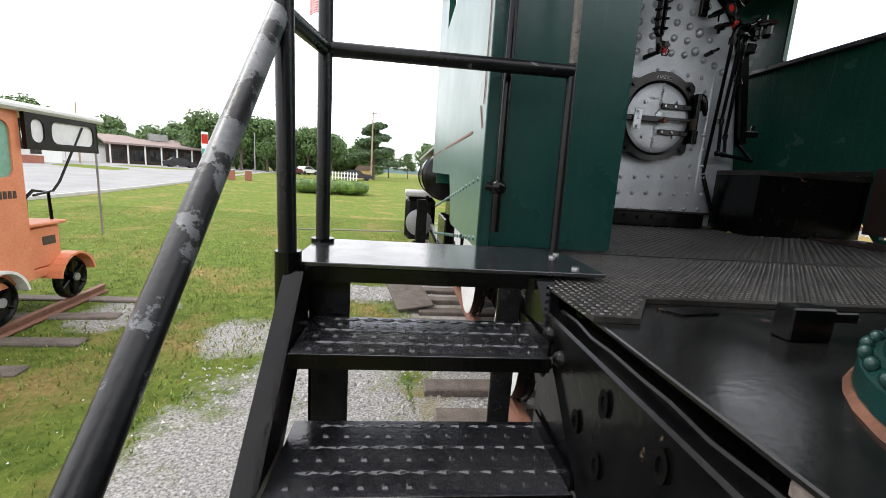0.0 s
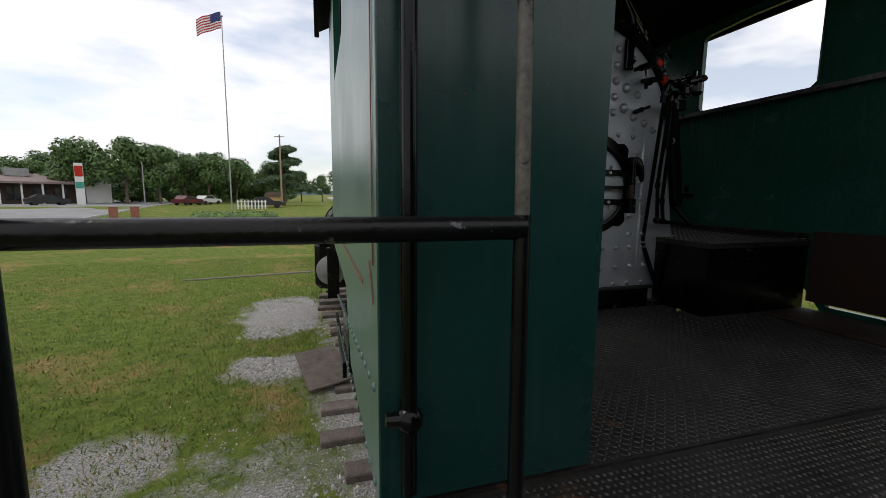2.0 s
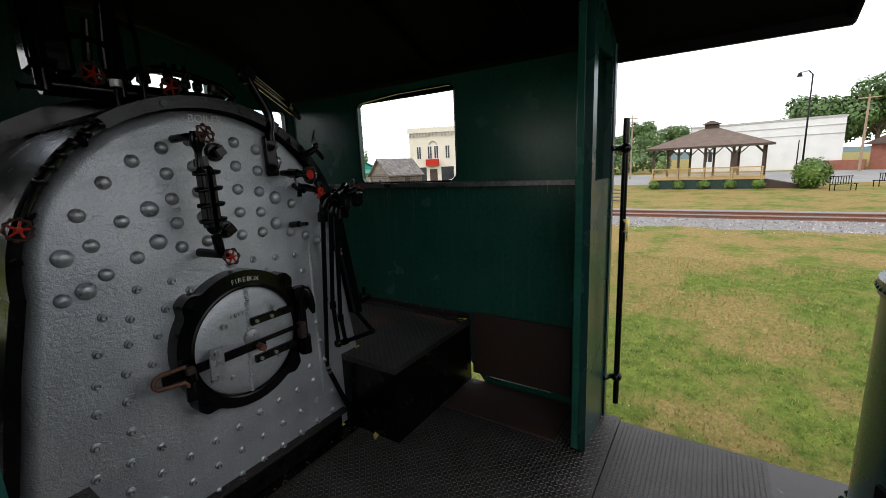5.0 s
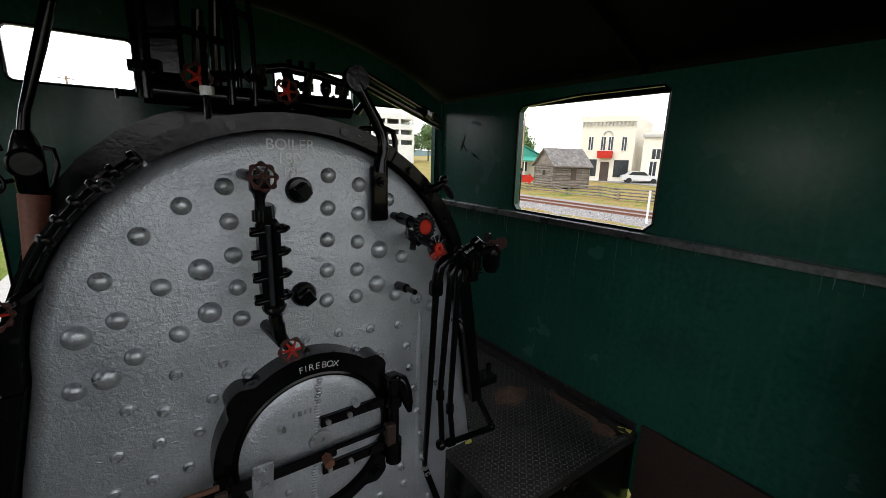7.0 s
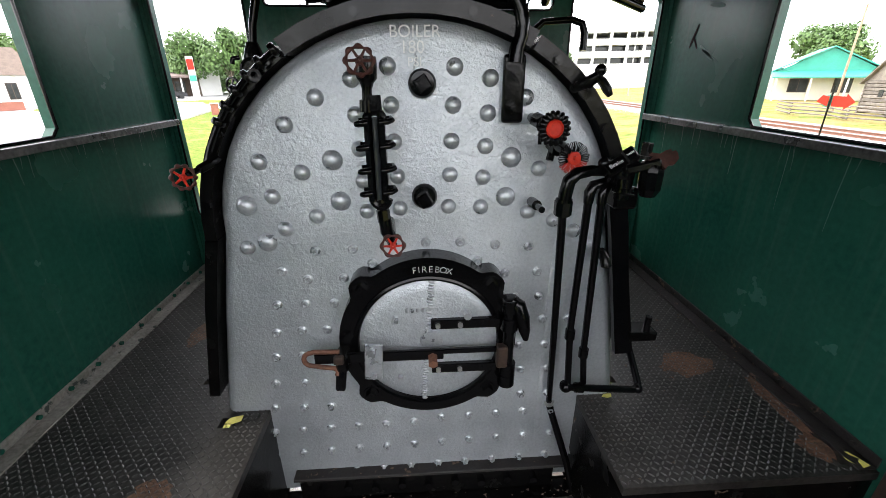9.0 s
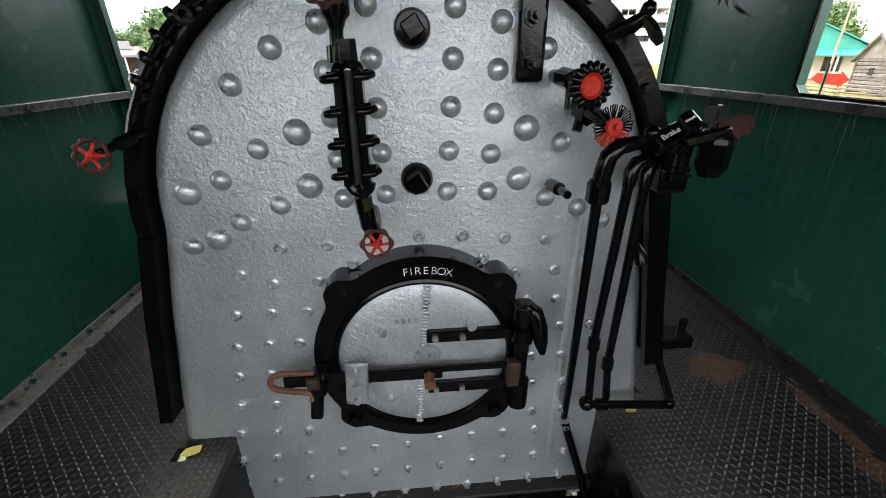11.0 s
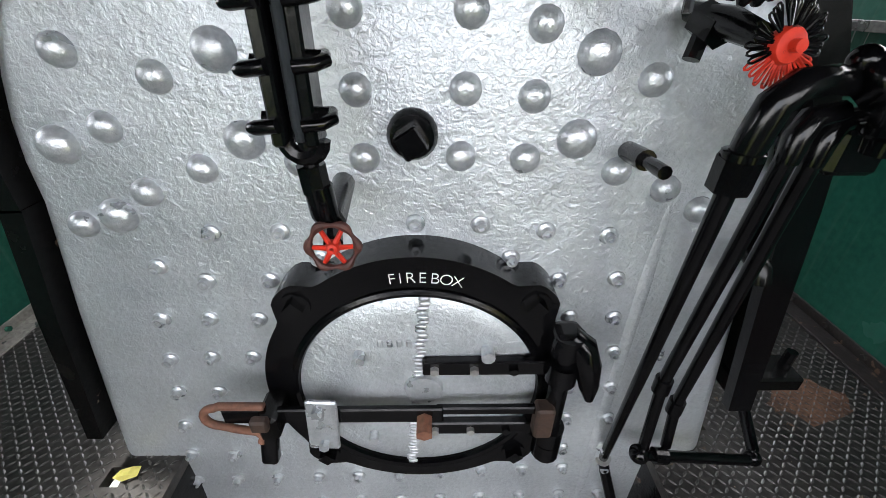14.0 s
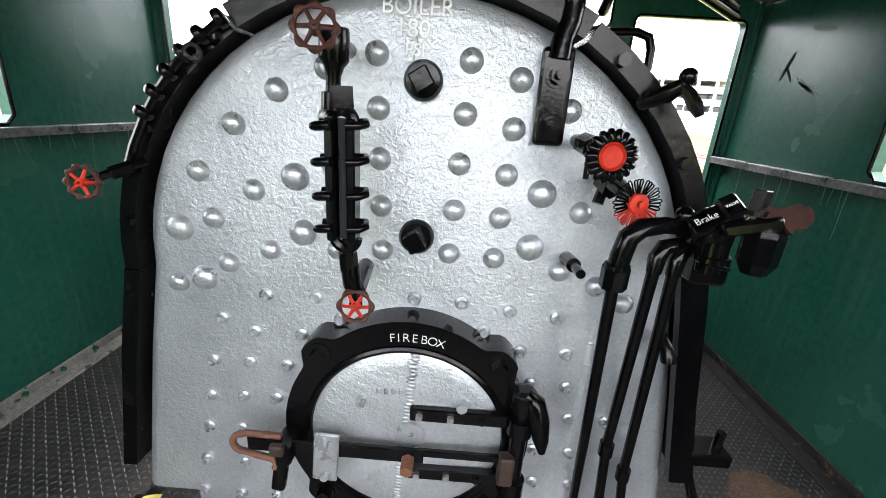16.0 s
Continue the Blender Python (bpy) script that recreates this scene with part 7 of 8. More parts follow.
# ---- trees ----
def leaf_cloud(name, lobes, n, size, material, parent, rng, flat=1.0, droop=0.0):
    """Many small leaf clumps on the outer part of several lobes."""
    vs, fs = [], []
    for i in range(n):
        cx, cy, cz, r, h = lobes[rng.randrange(len(lobes))]
        while True:
            d = Vector((rng.gauss(0, 1), rng.gauss(0, 1), rng.gauss(0, 1)))
            if d.length > 0.1:
                break
        d.normalize()
        k = rng.uniform(0.55, 1.05) ** 0.7
        p = Vector((cx + d.x * r * k, cy + d.y * r * k, cz + d.z * h * k))
        s = size * rng.uniform(0.5, 1.3)
        nrm = (d + Vector((rng.uniform(-.7, .7), rng.uniform(-.7, .7), rng.uniform(-.3, .9)))).normalized()
        u = nrm.orthogonal().normalized()
        w = nrm.cross(u)
        a = rng.uniform(0, 6.28)
        u, w = u * math.cos(a) + w * math.sin(a), w * math.cos(a) - u * math.sin(a)
        j = len(vs)
        vs += [tuple(p - u * s), tuple(p + w * s * 0.55 * flat + nrm * s * 0.15), tuple(p + u * s), tuple(p - w * s * 0.6 * flat - nrm * s * 0.1)]
        fs.append((j, j + 1, j + 2, j + 3))
    return raw(name, vs, fs, material, parent)


def tree(kind, h, r, seed, label, leafmat=None, n=4600):
    rng = random.Random(seed)
    t = thing("tree" if kind != "pine" else "pine_tree", label, "tree")
    th = h * (0.34 if kind != "pine" else 0.55)
    bm = bmesh.new()
    sweep(bm, [(0, 0, -0.3), (0.05, 0, th * 0.5), (0.1, 0.05, th), (0.12, 0.0, h * 0.8)], [h * 0.026, h * 0.02, h * 0.016, h * 0.004], seg=8)
    part("trunk", bm, BARK, t, "brown bark", smooth=True)
    lobes = []
    m = {"broad": 9, "wood": 13}.get(kind, 15)
    for i in range(m):
        a = 6.283 * i / m * 1.618 * 2 + rng.uniform(-.4, .4)
        if kind == "pine":
            z = h * (0.30 + 0.66 * i / (m - 1))
            rr = r * (0.85 - 0.62 * i / (m - 1)) * rng.uniform(0.6, 1.15)
            lobes.append((math.cos(a) * rr * 0.8, math.sin(a) * rr * 0.8, z, r * 0.46 * (1.1 - 0.5 * i / m), h * 0.055))
            tip = (math.cos(a) * rr, math.sin(a) * rr, z)
        else:
            z = h * (rng.uniform(0.42, 0.84) if kind == "broad" else 0.16 + 0.68 * i / m)
            rr = r * rng.uniform(0.25, 0.68) * (1.15 - 0.6 * max(0, z / h - 0.42))
            lobes.append((math.cos(a) * rr, math.sin(a) * rr, z, r * rng.uniform(0.34, 0.52), h * rng.uniform(0.12, 0.19)))
            tip = (math.cos(a) * rr, math.sin(a) * rr, z)
        bm = bmesh.new()
        sweep(bm, [(0.08, 0.02, th * rng.uniform(0.7, 1.2)), (tip[0] * 0.5, tip[1] * 0.5, (th + tip[2]) / 2), tip], [h * 0.011, h * 0.007, h * 0.003], seg=5)
        part("limb", bm, BARK, t)
    if kind != "pine":
        lobes.append((0, 0, h * 0.82, r * 0.45, h * 0.16))
    leaf_cloud("crown", lobes, n, r * (0.060 if kind != "pine" else 0.075), leafmat or LEAF, t, rng, flat=1.0 if kind != "pine" else 0.45)
    return t


def plant(model, az, d, s=1.0, turn=0, group="far trees", sz=None):
    x, y = polar(az, d)
    m = pose(x, y, gz(x, y) - 0.1, 0, 0, turn) @ Matrix.Diagonal((s, s, sz or s, 1))
    return tagged(copy_thing(model, m), group=group)


def woods():
    rng = random.Random(11)
    kinds = [tree("broad", 10, 4.4, s, lab) for s, lab in ((1, "full leafy green tree in the distance"), (2, "spreading leafy green tree in the distance"), (3, "tall leafy green tree in the distance"))]
    for i, k in enumerate(kinds):
        k.matrix_basis = pose(*polar(-34 + 7 * i, 112), -1.2)
        tagged(k, group="far trees")
    spots = [(-62 + 2.6 * i + rng.uniform(-0.9, 0.9), rng.uniform(92, 118), rng.uniform(0.62, 0.92)) for i in range(27)]
    spots += [(-25, 88, 1.05), (-21.5, 84, 1.0), (-18.5, 86, 1.0), (-16, 90, 0.9), (-13.5, 88, 0.9), (-10.5, 92, 0.85), (-40.5, 95, 1.05)]
    spots += [(2 + 3.5 * i + rng.uniform(-1, 1), rng.uniform(125, 150), rng.uniform(0.9, 1.2)) for i in range(11)]
    spots += [(45, 98, 1.1), (42.5, 100, 0.95), (24, 160, 1.6), (29, 165, 1.5), (33, 150, 1.2)]
    spots += [(78, 74, 0.58), (80.5, 70, 0.62), (82.8, 80, 0.78), (85.6, 84, 0.80), (97.4, 88, 1.15), (100, 84, 1.0), (103, 82, 1.15), (105.6, 90, 1.05), (110.6, 84, 0.9), (115.6, 80, 0.9), (73.6, 90, 0.7), (69.6, 95, 0.8)]
    for i, (az, d, s) in enumerate(spots):
        plant(kinds[i % 3], az, d, s, rng.uniform(0, 360), sz=s * rng.uniform(0.9, 1.1))
    low = [tree("wood", 8.2, 4.6, s, "leafy tree in a dense green belt", n=4800) for s in (5, 6)]
    for i, k in enumerate(low):
        x, y = polar(-30 + 9 * i, 99)
        k.matrix_basis = pose(x, y, gz(x, y) - 0.3)
        tagged(k, group="tree belt")
    for i in range(34):
        az = -66 + 1.85 * i + rng.uniform(-0.5, 0.5)
        plant(low[i % 2], az, rng.uniform(94, 106), rng.uniform(0.62, 1.0) * (1.12 if -26 < az < -9 else 0.82), rng.uniform(0, 360), group="tree belt")
    p = tree("pine", 9.5, 4.6, 21, "flat-topped dark pine beyond the lawn", LEAF_PINE, 6000)
    x, y = polar(-5.2, 72)
    p.matrix_basis = pose(x, y, gz(x, y))
    # dense young trees right of the street
    b = thing("thicket", "dense dark green bushes by the street", "bushes")
    leaf_cloud("leaves", [(i * 1.6 - 4, 0, 1.6 + 0.5 * math.sin(i * 2.1), 1.5, 1.5) for i in range(6)], 1600, 0.28, LEAF, b, rng)
    x, y = polar(81, 62)
    b.matrix_basis = pose(x, y, gz(x, y), 0, 0, -83)


woods()


def bush(name, label, x, y, w, d, h, n, leafmat, box_like=True, size=0.07, turn=0, group=""):
    rng = random.Random(int(abs(x * 31 + y * 17)))
    b = thing(name, label, "bush", group)
    lobes = []
    if box_like:
        for i in range(max(2, int(w / 0.45))):
            for j in range(max(1, int(d / 0.6))):
                lobes.append((-w / 2 + w * (i + 0.5) / max(2, int(w / 0.45)), -d / 2 + d * (j + 0.5) / max(1, int(d / 0.6)), h * rng.uniform(0.44, 0.52), rng.uniform(0.55, 0.68), h * rng.uniform(0.46, 0.53)))
    else:
        lobes = [(0, 0, h * 0.5, w / 2, h / 2)]
    bm = bmesh.new()
    for cx, cy, cz, r, hh in lobes:
        ball(bm, (cx, cy, cz), 1, 8, 6, (r * 0.82, r * 0.82, hh * 0.82))
    part("inner_foliage", bm, LEAF_HEDGE, b)
    leaf_cloud("leaves", [(a, c, e, r * 1.02, hh * 1.02) for a, c, e, r, hh in lobes], n, size, leafmat, b, rng)
    b.matrix_basis = pose(x, y, gz(x, y) + 0.02, 0, 0, turn)
    return b


hx, hy = polar(-12.1, 33.5)
bush("hedge", "clipped rounded green hedge round the flagpole", hx, hy, 5.2, 2.6, 1.15, 11000, LEAF_HEDGE, size=0.065, turn=10)
bx_, by_ = polar(99.1, 40.4)
bush("round_bush", "clipped round green bush", bx_, by_, 2.3, 2.3, 2.2, 1700, LEAF_HEDGE, False, 0.12)


# ---- flagpole ----
def flagpole():
    x, y = polar(-12.4, 35)
    z0 = gz(x, y)
    f = thing("flagpole", "tall thin grey flagpole with a flag at the top", "flagpole")
    part("pole", rd((x, y, z0), (x, y, 13.4), 0.055, 0.03, seg=8), GALV, f)
    part("finial", ballbm((x, y, 13.45), 0.09), GALV, f)
    fl = thing("flag", "striped red, white and blue flag flying from the pole", "flag")

    def cloth(u0, u1, v0, v1, material, lift=0.0):
        vs, fs = [], []
        n = 10
        for i in range(n + 1):
            u = u0 + (u1 - u0) * i / n
            for v in (v0, v1):
                wv = 0.14 * math.sin(u * 4.2 + 0.6) * u
                vs.append((x - 0.05 - u * 0.93, y + wv - lift, 13.75 - v - 0.38 * u + 0.05 * math.sin(u * 5)))
        for i in range(n):
            fs.append((2 * i, 2 * i + 2, 2 * i + 3, 2 * i + 1))
        raw("stripe", vs, fs, material, fl)
    hgt = 1.15
    for k in range(13):
        cloth(0.0 if k > 6 else 0.72, 1.8, hgt * k / 13, hgt * (k + 1) / 13, FLAGRED if k % 2 == 0 else FLAGWHITE)
    cloth(0.0, 0.72, 0, hgt * 7 / 13, FLAGBLUE)


flagpole()


def pole(name, label, az, d, z1, r, material, arms=(), lamp=False):
    x, y = polar(az, d)
    p = thing(name, label, "pole")
    part("shaft", rd((x, y, gz(x, y) - 0.2), (x, y, z1), r, r * 0.7, seg=8), material, p)
    u = Vector((math.cos(radians(az)), -math.sin(radians(az)), 0))
    for k, (dz, l) in enumerate(arms):
        a = Vector((x, y, z1 - dz))
        part("cross_arm", rd(a - u * l, a + u * l, 0.06, seg=6), material, p)
    if lamp:
        a = Vector((x, y, z1))
        part("lamp_arm", sw([a, a - u * 0.25 + Vector((0, 0, 0.3)), a - u * 0.7 + Vector((0, 0, 0.25))], 0.04, seg=6), BLACK, p)
        part("lamp_head", rd(a - u * 0.75 + Vector((0, 0, 0.25)), a - u * 0.75 + Vector((0, 0, -0.05)), 0.08, 0.2, seg=10), BLACK, p)
    return p


pole("utility_pole", "brown timber utility pole with a cross arm", -5.6, 66, 9.4, 0.14, POLEWOOD, [(0.3, 0.7)])
pole("utility_pole", "slim utility pole by the road", -37, 70, 6.4, 0.11, POLEWOOD)
pole("utility_pole", "slim grey pole in the trees", -20, 80, 5.5, 0.10, GALV)
pole("street_lamp", "dark street lamp with curved arm", 98.2, 42, 7.2, 0.07, BLACK, (), True)
pole("street_lamp", "twin-headed dark street lamp", 97.7, 44, 2.6, 0.05, BLACK)
pole("utility_pole", "weathered utility pole beyond the street", 81.5, 55, 6.8, 0.10, POLEWOOD, [(0.4, 0.6)])
pole("utility_pole", "weathered utility pole by the white wall", 102.3, 58, 6.8, 0.12, POLEWOOD, [(0.3, 0.8)])
pole("utility_pole", "slim pole in front of the green roof", 45.6, 45, 6.2, 0.09, POLEWOOD)
pole("utility_pole", "slim pole beside the parking deck", 26.5, 70, 9.0, 0.10, GALV)


# ---- buildings ----
def site(name, label, az, d, category="building", skew=0):
    x, y = polar(az, d)
    return thing(name, label, category, at=(x, y, gz(x, y)), turn=-az + skew)


def window(parent, x, z, w, h, mat_frame=WHITEWALL, y=0.0):
    f = part("window", bx(x - w / 2 - 0.08, x + w / 2 + 0.08, y - 0.05, y + 0.0, z - 0.08, z + h + 0.08), mat_frame, parent)
    part("pane", bx(x - w / 2, x + w / 2, y - 0.07, y - 0.045, z, z + h), DARKGLASS, f)
    part("glazing_bar", bx(x - 0.03, x + 0.03, y - 0.08, y - 0.06, z, z + h), mat_frame, f)
    return f


def gable(parent, x0, x1, y0, y1, z0, zr, material, over=0.3, th=0.12, along="y"):
    """Two roof slopes."""
    xm = (x0 + x1) / 2
    for a, b in ((x0 - over, xm), (xm, x1 + over)):
        za, zb = (z0, zr) if a < xm - 0.01 else (zr, z0)
        prof = [(a, za), (b, zb), (b, zb + th), (a, za + th)]
        part("roof", pl(prof, y0 - over, y1 + over, axis="y"), material, parent, "roof slope")


def town():
    # bank-like white building with a gable
    b = site("white_gabled_building", "white clapboard building with a brown gabled roof and porch sign", -45.4, 62, skew=14)
    part("wall", pl([(-4.2, 0), (4.2, 0), (4.2, 3.4), (0, 6.3), (-4.2, 3.4)], 0, 0.2, axis="y"), WHITEWALL, b, "white gable wall")
    part("wall", bx(-8.5, -4.2, 1.5, 1.7, 0, 3.4), WHITEWALL, b)
    part("wall", bx(4.2, 8.6, 1.5, 1.7, 0, 3.4), WHITEWALL, b)
    part("wall", bx(-8.5, 8.6, 1.7, 10, 0, 3.3), WHITEWALL, b)
    gable(b, -4.2, 4.2, -0.3, 4, 3.4, 6.3, BROWNROOF)
    part("roof", pl([(1.2, 3.3), (10.3, 3.3), (5.7, 6.2)], -9.0, 9.0, axis="x"), BROWNROOF, b, "brown shingled roof")
    for k, (w, z) in enumerate(((2.2, 4.75), (3.6, 4.25), (1.4, 3.75))):
        for j in range(int(w / 0.32)):
            part("sign_bar", bx(-w / 2 + 0.32 * j, -w / 2 + 0.32 * j + 0.22, -0.03, -0.001, z - 0.16, z + 0.16), DARKWOOD, b)
    for x in (-2.5, 1.0, 3.2, 6.3):
        window(b, x, 1.0, 0.8, 1.5, DARKWOOD, 0.0 if abs(x) < 4.2 else 1.5)
    part("door", bx(-1.6, -0.4, -0.06, -0.01, 0.1, 2.4), DARKGLASS, b)
    part("porch_wall", bx(-3.8, 5.5, -2.2, -1.9, 0, 0.8), BRICK, b, "low stone porch wall")
    # filling station with a red canopy
    g = site("red_canopy", "red filling-station canopy on posts", -40.6, 74, "canopy", skew=10)
    part("fascia", bx(-4.5, 4.5, -0.2, 5, 4.0, 4.7), RED, g, "red canopy fascia")
    for x in (-3.8, 3.8):
        part("post", bx(x - 0.15, x + 0.15, 0.5, 0.8, 0, 4.0), WHITEWALL, g)
    g = site("low_shop", "long low shop with a rose-brown roof and open front", -29.0, 86, skew=12)
    # Dark wall colour stands for the shade inside the open front.
    part("wall", bx(-8, 6.5, 2.2, 9, 0, 3.2), DARKWOOD, g)
    part("white_wall", bx(6.5, 10.0, 0.5, 9, 0, 4.2), WHITEWALL, g, "white end wall")
    part("roof", pl([(-0.6, 3.0), (9.5, 4.6), (9.5, 4.8), (-0.6, 3.3)], -8.6, 6.5, axis="x"), PINKROOF, g, "rose-brown roof")
    for i in range(7):
        part("post", bx(-8 + 2.3 * i, -7.8 + 2.3 * i, -0.2, 0.0, 0, 3.0), WHITEWALL, g)
    for i in range(5):
        window(g, -6.5 + 2.6 * i, 0.6, 1.6, 1.8, DARKWOOD, 2.2)
    part("roof_unit", bx(-1.5, 1.2, 5, 7, 4.2, 5.4), GALV, g)
    s = site("pump_sign", "tall filling-station price sign in red, white and green", -25.4, 80, "sign")
    part("post", bx(-0.5, 0.5, 0, 0.3, 0, 6.0), WHITEWALL, s)
    part("panel_red", bx(-0.45, 0.45, -0.05, -0.002, 4.1, 5.6), RED, s)
    part("panel_green", bx(-0.45, 0.45, -0.05, -0.002, 2.4, 3.3), TEAL, s)
    w = site("white_shed", "low white shed beside the road", -36.4, 88)
    part("wall", bx(-3.6, 3.6, 0, 5, 0, 2.4), WHITEWALL, w)
    part("roof", bx(-3.9, 3.9, -0.3, 5.3, 2.4, 2.65), GALV, w)
    for az in (-23.6, -21.7):
        b_ = site("brick_gate_post", "square red brick gate post with a pale cap", az, 46, "gate post")
        tagged(b_, group="brick gate posts")
        part("shaft", bx(-0.32, 0.32, -0.32, 0.32, 0, 0.95, 0.02), BRICK, b_)
        part("cap", bx(-0.37, 0.37, -0.37, 0.37, 0.95, 1.03, 0.02), KERB, b_)
    k = site("small_kiosk", "small yellow timber shelter by the rails", -6.6, 68, "shelter")
    part("body", bx(-1.1, 1.1, 0, 2, 0, 1.5), LATTICE, k)
    part("roof", pl([(-1.4, 1.5), (1.4, 1.5), (0.9, 2.2), (-0.9, 2.2)], -0.3, 2.3, axis="y"), BROWNROOF, k)
    f = site("white_fence", "short white picket fence round the flagpole bed", -9.4, 58, "fence")
    for i in range(9):
        part("picket", bx(-1.6 + 0.4 * i, -1.45 + 0.4 * i, 0, 0.05, 0, 1.2), WHITEWALL, f)
    for z in (0.35, 0.9):
        part("fence_rail", bx(-1.7, 1.9, 0.05, 0.1, z, z + 0.1), WHITEWALL, f)

    # gazebo
    z = site("gazebo", "open timber gazebo with hipped brown roof and lattice railing", 89.5, 40.5, "gazebo", skew=-6)
    hw, hd = 3.95, 3.2
    part("deck_skirt", bx(-hw, hw, 0, 2 * hd, 0, 0.75), DARKGREEN_LATTICE, z, "dark green lattice skirt")
    part("deck", bx(-hw - 0.1, hw + 0.1, -0.1, 2 * hd + 0.1, 0.75, 0.85), LATTICE, z)
    for i in range(5):
        x = -hw + 0.1 + (2 * hw - 0.2) * i / 4
        for yy in (0.05, 2 * hd - 0.15):
            part("post", bx(x - 0.09, x + 0.09, yy, yy + 0.16, 0.85, 3.5), DARKWOOD, z, "dark timber post")
            for sx in (-1, 1):
                if -hw < x + sx * 0.6 < hw:
                    part("brace", sw([(x, yy + 0.08, 2.75), (x + sx * 0.65, yy + 0.08, 3.42)], 0.06, seg=4), DARKWOOD, z)
        part("front_post", bx(x - 0.05, x + 0.05, -0.12, -0.02, 0, 1.75), LATTICE, z)
    part("top_rail", bx(-hw, hw, -0.05, 0.03, 1.66, 1.74), LATTICE, z)
    part("bottom_rail", bx(-hw, hw, -0.05, 0.03, 0.90, 0.97), LATTICE, z)
    n = 40
    for sgn in (-1, 1):
        bm = bmesh.new()
        for i in range(n):
            x = -hw + 2 * hw * (i + 0.5) / n
            x2 = min(hw, max(-hw, x + sgn * 0.68))
            sweep(bm, [(x, -0.01 + 0.012 * sgn, 0.97), (x2, -0.01 + 0.012 * sgn, 0.97 + 0.69 * abs(x2 - x) / 0.68)], 0.018, seg=4)
        part("lattice", bm, LATTICE, z, "yellow-brown diagonal lattice")
    rz0, rz1 = 3.45, 5.0
    ov = 0.55
    bm = bmesh.new()
    c = [bm.verts.new(p) for p in ((-hw - ov, -ov, rz0), (hw + ov, -ov, rz0), (hw + ov, 2 * hd + ov, rz0), (-hw - ov, 2 * hd + ov, rz0))]
    d_ = [bm.verts.new(p) for p in ((-0.6, hd - 0.4, rz1), (0.6, hd - 0.4, rz1), (0.6, hd + 0.4, rz1), (-0.6, hd + 0.4, rz1))]
    for i in range(4):
        bm.faces.new((c[i], c[(i + 1) % 4], d_[(i + 1) % 4], d_[i]))
    bm.faces.new(d_)
    bm.faces.new(c[::-1])
    part("roof", bm, BROWNROOF, z, "hipped brown shingle roof")
    part("fascia", bx(-hw - ov, hw + ov, -ov - 0.03, -ov + 0.02, rz0 - 0.16, rz0 + 0.02), DARKWOOD, z)
    cu = part("cupola", bx(-0.5, 0.5, hd - 0.4, hd + 0.4, rz1 - 0.05, rz1 + 0.35), DARKWOOD, z)
    part("cupola_roof", pl([(-0.7, rz1 + 0.35), (0.7, rz1 + 0.35), (0.1, rz1 + 0.65), (-0.1, rz1 + 0.65)], hd - 0.6, hd + 0.6, axis="y"), BROWNROOF, cu)
    part("ramp", pl([(0.0, 0.0), (0.0, 0.75), (3.2, 0.05), (3.2, 0.0)], 0.6, 1.8, axis="y"), DARKWOOD, z).matrix_basis = pose(hw, 0, 0)
    gx, gy = polar(89.5, 40.5)
    for i, off in enumerate((-3.6, -1.7, 0.1, 1.9, 3.7)):
        a = radians(-89.5 - 6)
        x, y = gx + off * math.cos(a) + 0.6 * math.sin(a), gy + off * math.sin(a) - 0.6 * math.cos(a)
        bush("small_shrub", "small round green shrub before the gazebo", x, y, 0.9, 0.9, 0.75, 380, LEAF_HEDGE, False, 0.08, group="gazebo shrubs")
    # white warehouse wall
    w = site("white_warehouse", "long plain white painted masonry building", 94.2, 61.4, skew=-6)
    part("wall", bx(-7.0, 7.2, 0, 14, -0.3, 5.4), WHITEWALL, w, "white painted wall")
    part("coping", bx(-7.1, 7.3, -0.08, 0.3, 5.4, 5.6), KERB, w)
    for zz in (3.7, 4.6):
        part("string_line", bx(-3.0, 7.2, -0.05, -0.002, zz, zz + 0.08), KERB, w)
    part("door", bx(-2.6, -1.7, -0.06, -0.01, 0, 2.2), DARKWOOD, w)
    window(w, -5.0, 1.2, 0.9, 1.2)
    # brick house at the edge
    h = site("brick_house", "low red brick building with a brown hipped roof", 107.5, 60, skew=-10)
    part("wall", bx(-5, 6, 0, 8, 0, 2.6), BRICK, h, "red brick wall")
    part("roof", pl([(-5.6, 2.6), (6.6, 2.6), (3.5, 4.2), (-2.5, 4.2)], -0.5, 8.5, axis="y"), BROWNROOF, h)
    window(h, -2.5, 0.8, 1.4, 1.2)
    window(h, 1.5, 0.8, 1.4, 1.2)
    part("garden_wall", bx(-8.5, -5, -1, -0.7, 0, 1.1), BRICK, h)
    # log cabin beyond the main line
    c = site("log_cabin", "old grey log cabin with a patched shingle roof", 52.0, 42, "log cabin", skew=36)
    L, D, Hh, Rr = 3.9, 3.2, 2.1, 3.7
    rng = random.Random(5)
    for i in range(9):
        zz = 0.2 + i * 0.235
        for y in (0.0, D):
            part("log", bx(-L / 2 - 0.15, L / 2 + 0.15, y - 0.08, y + 0.08, zz - 0.105, zz + 0.105, 0.03), LOG, c)
        for x in (-L / 2, L / 2):
            part("log", bx(x - 0.08, x + 0.08, -0.15, D + 0.15, zz - 0.105 + 0.1, zz + 0.105 + 0.1, 0.03), LOG, c)
    for x in (-L / 2, L / 2):
        part("gable_boards", pl([(0, Hh + 0.2), (D, Hh + 0.2), (D / 2, Rr)], x - 0.05, x + 0.05, axis="x"), LOG, c)
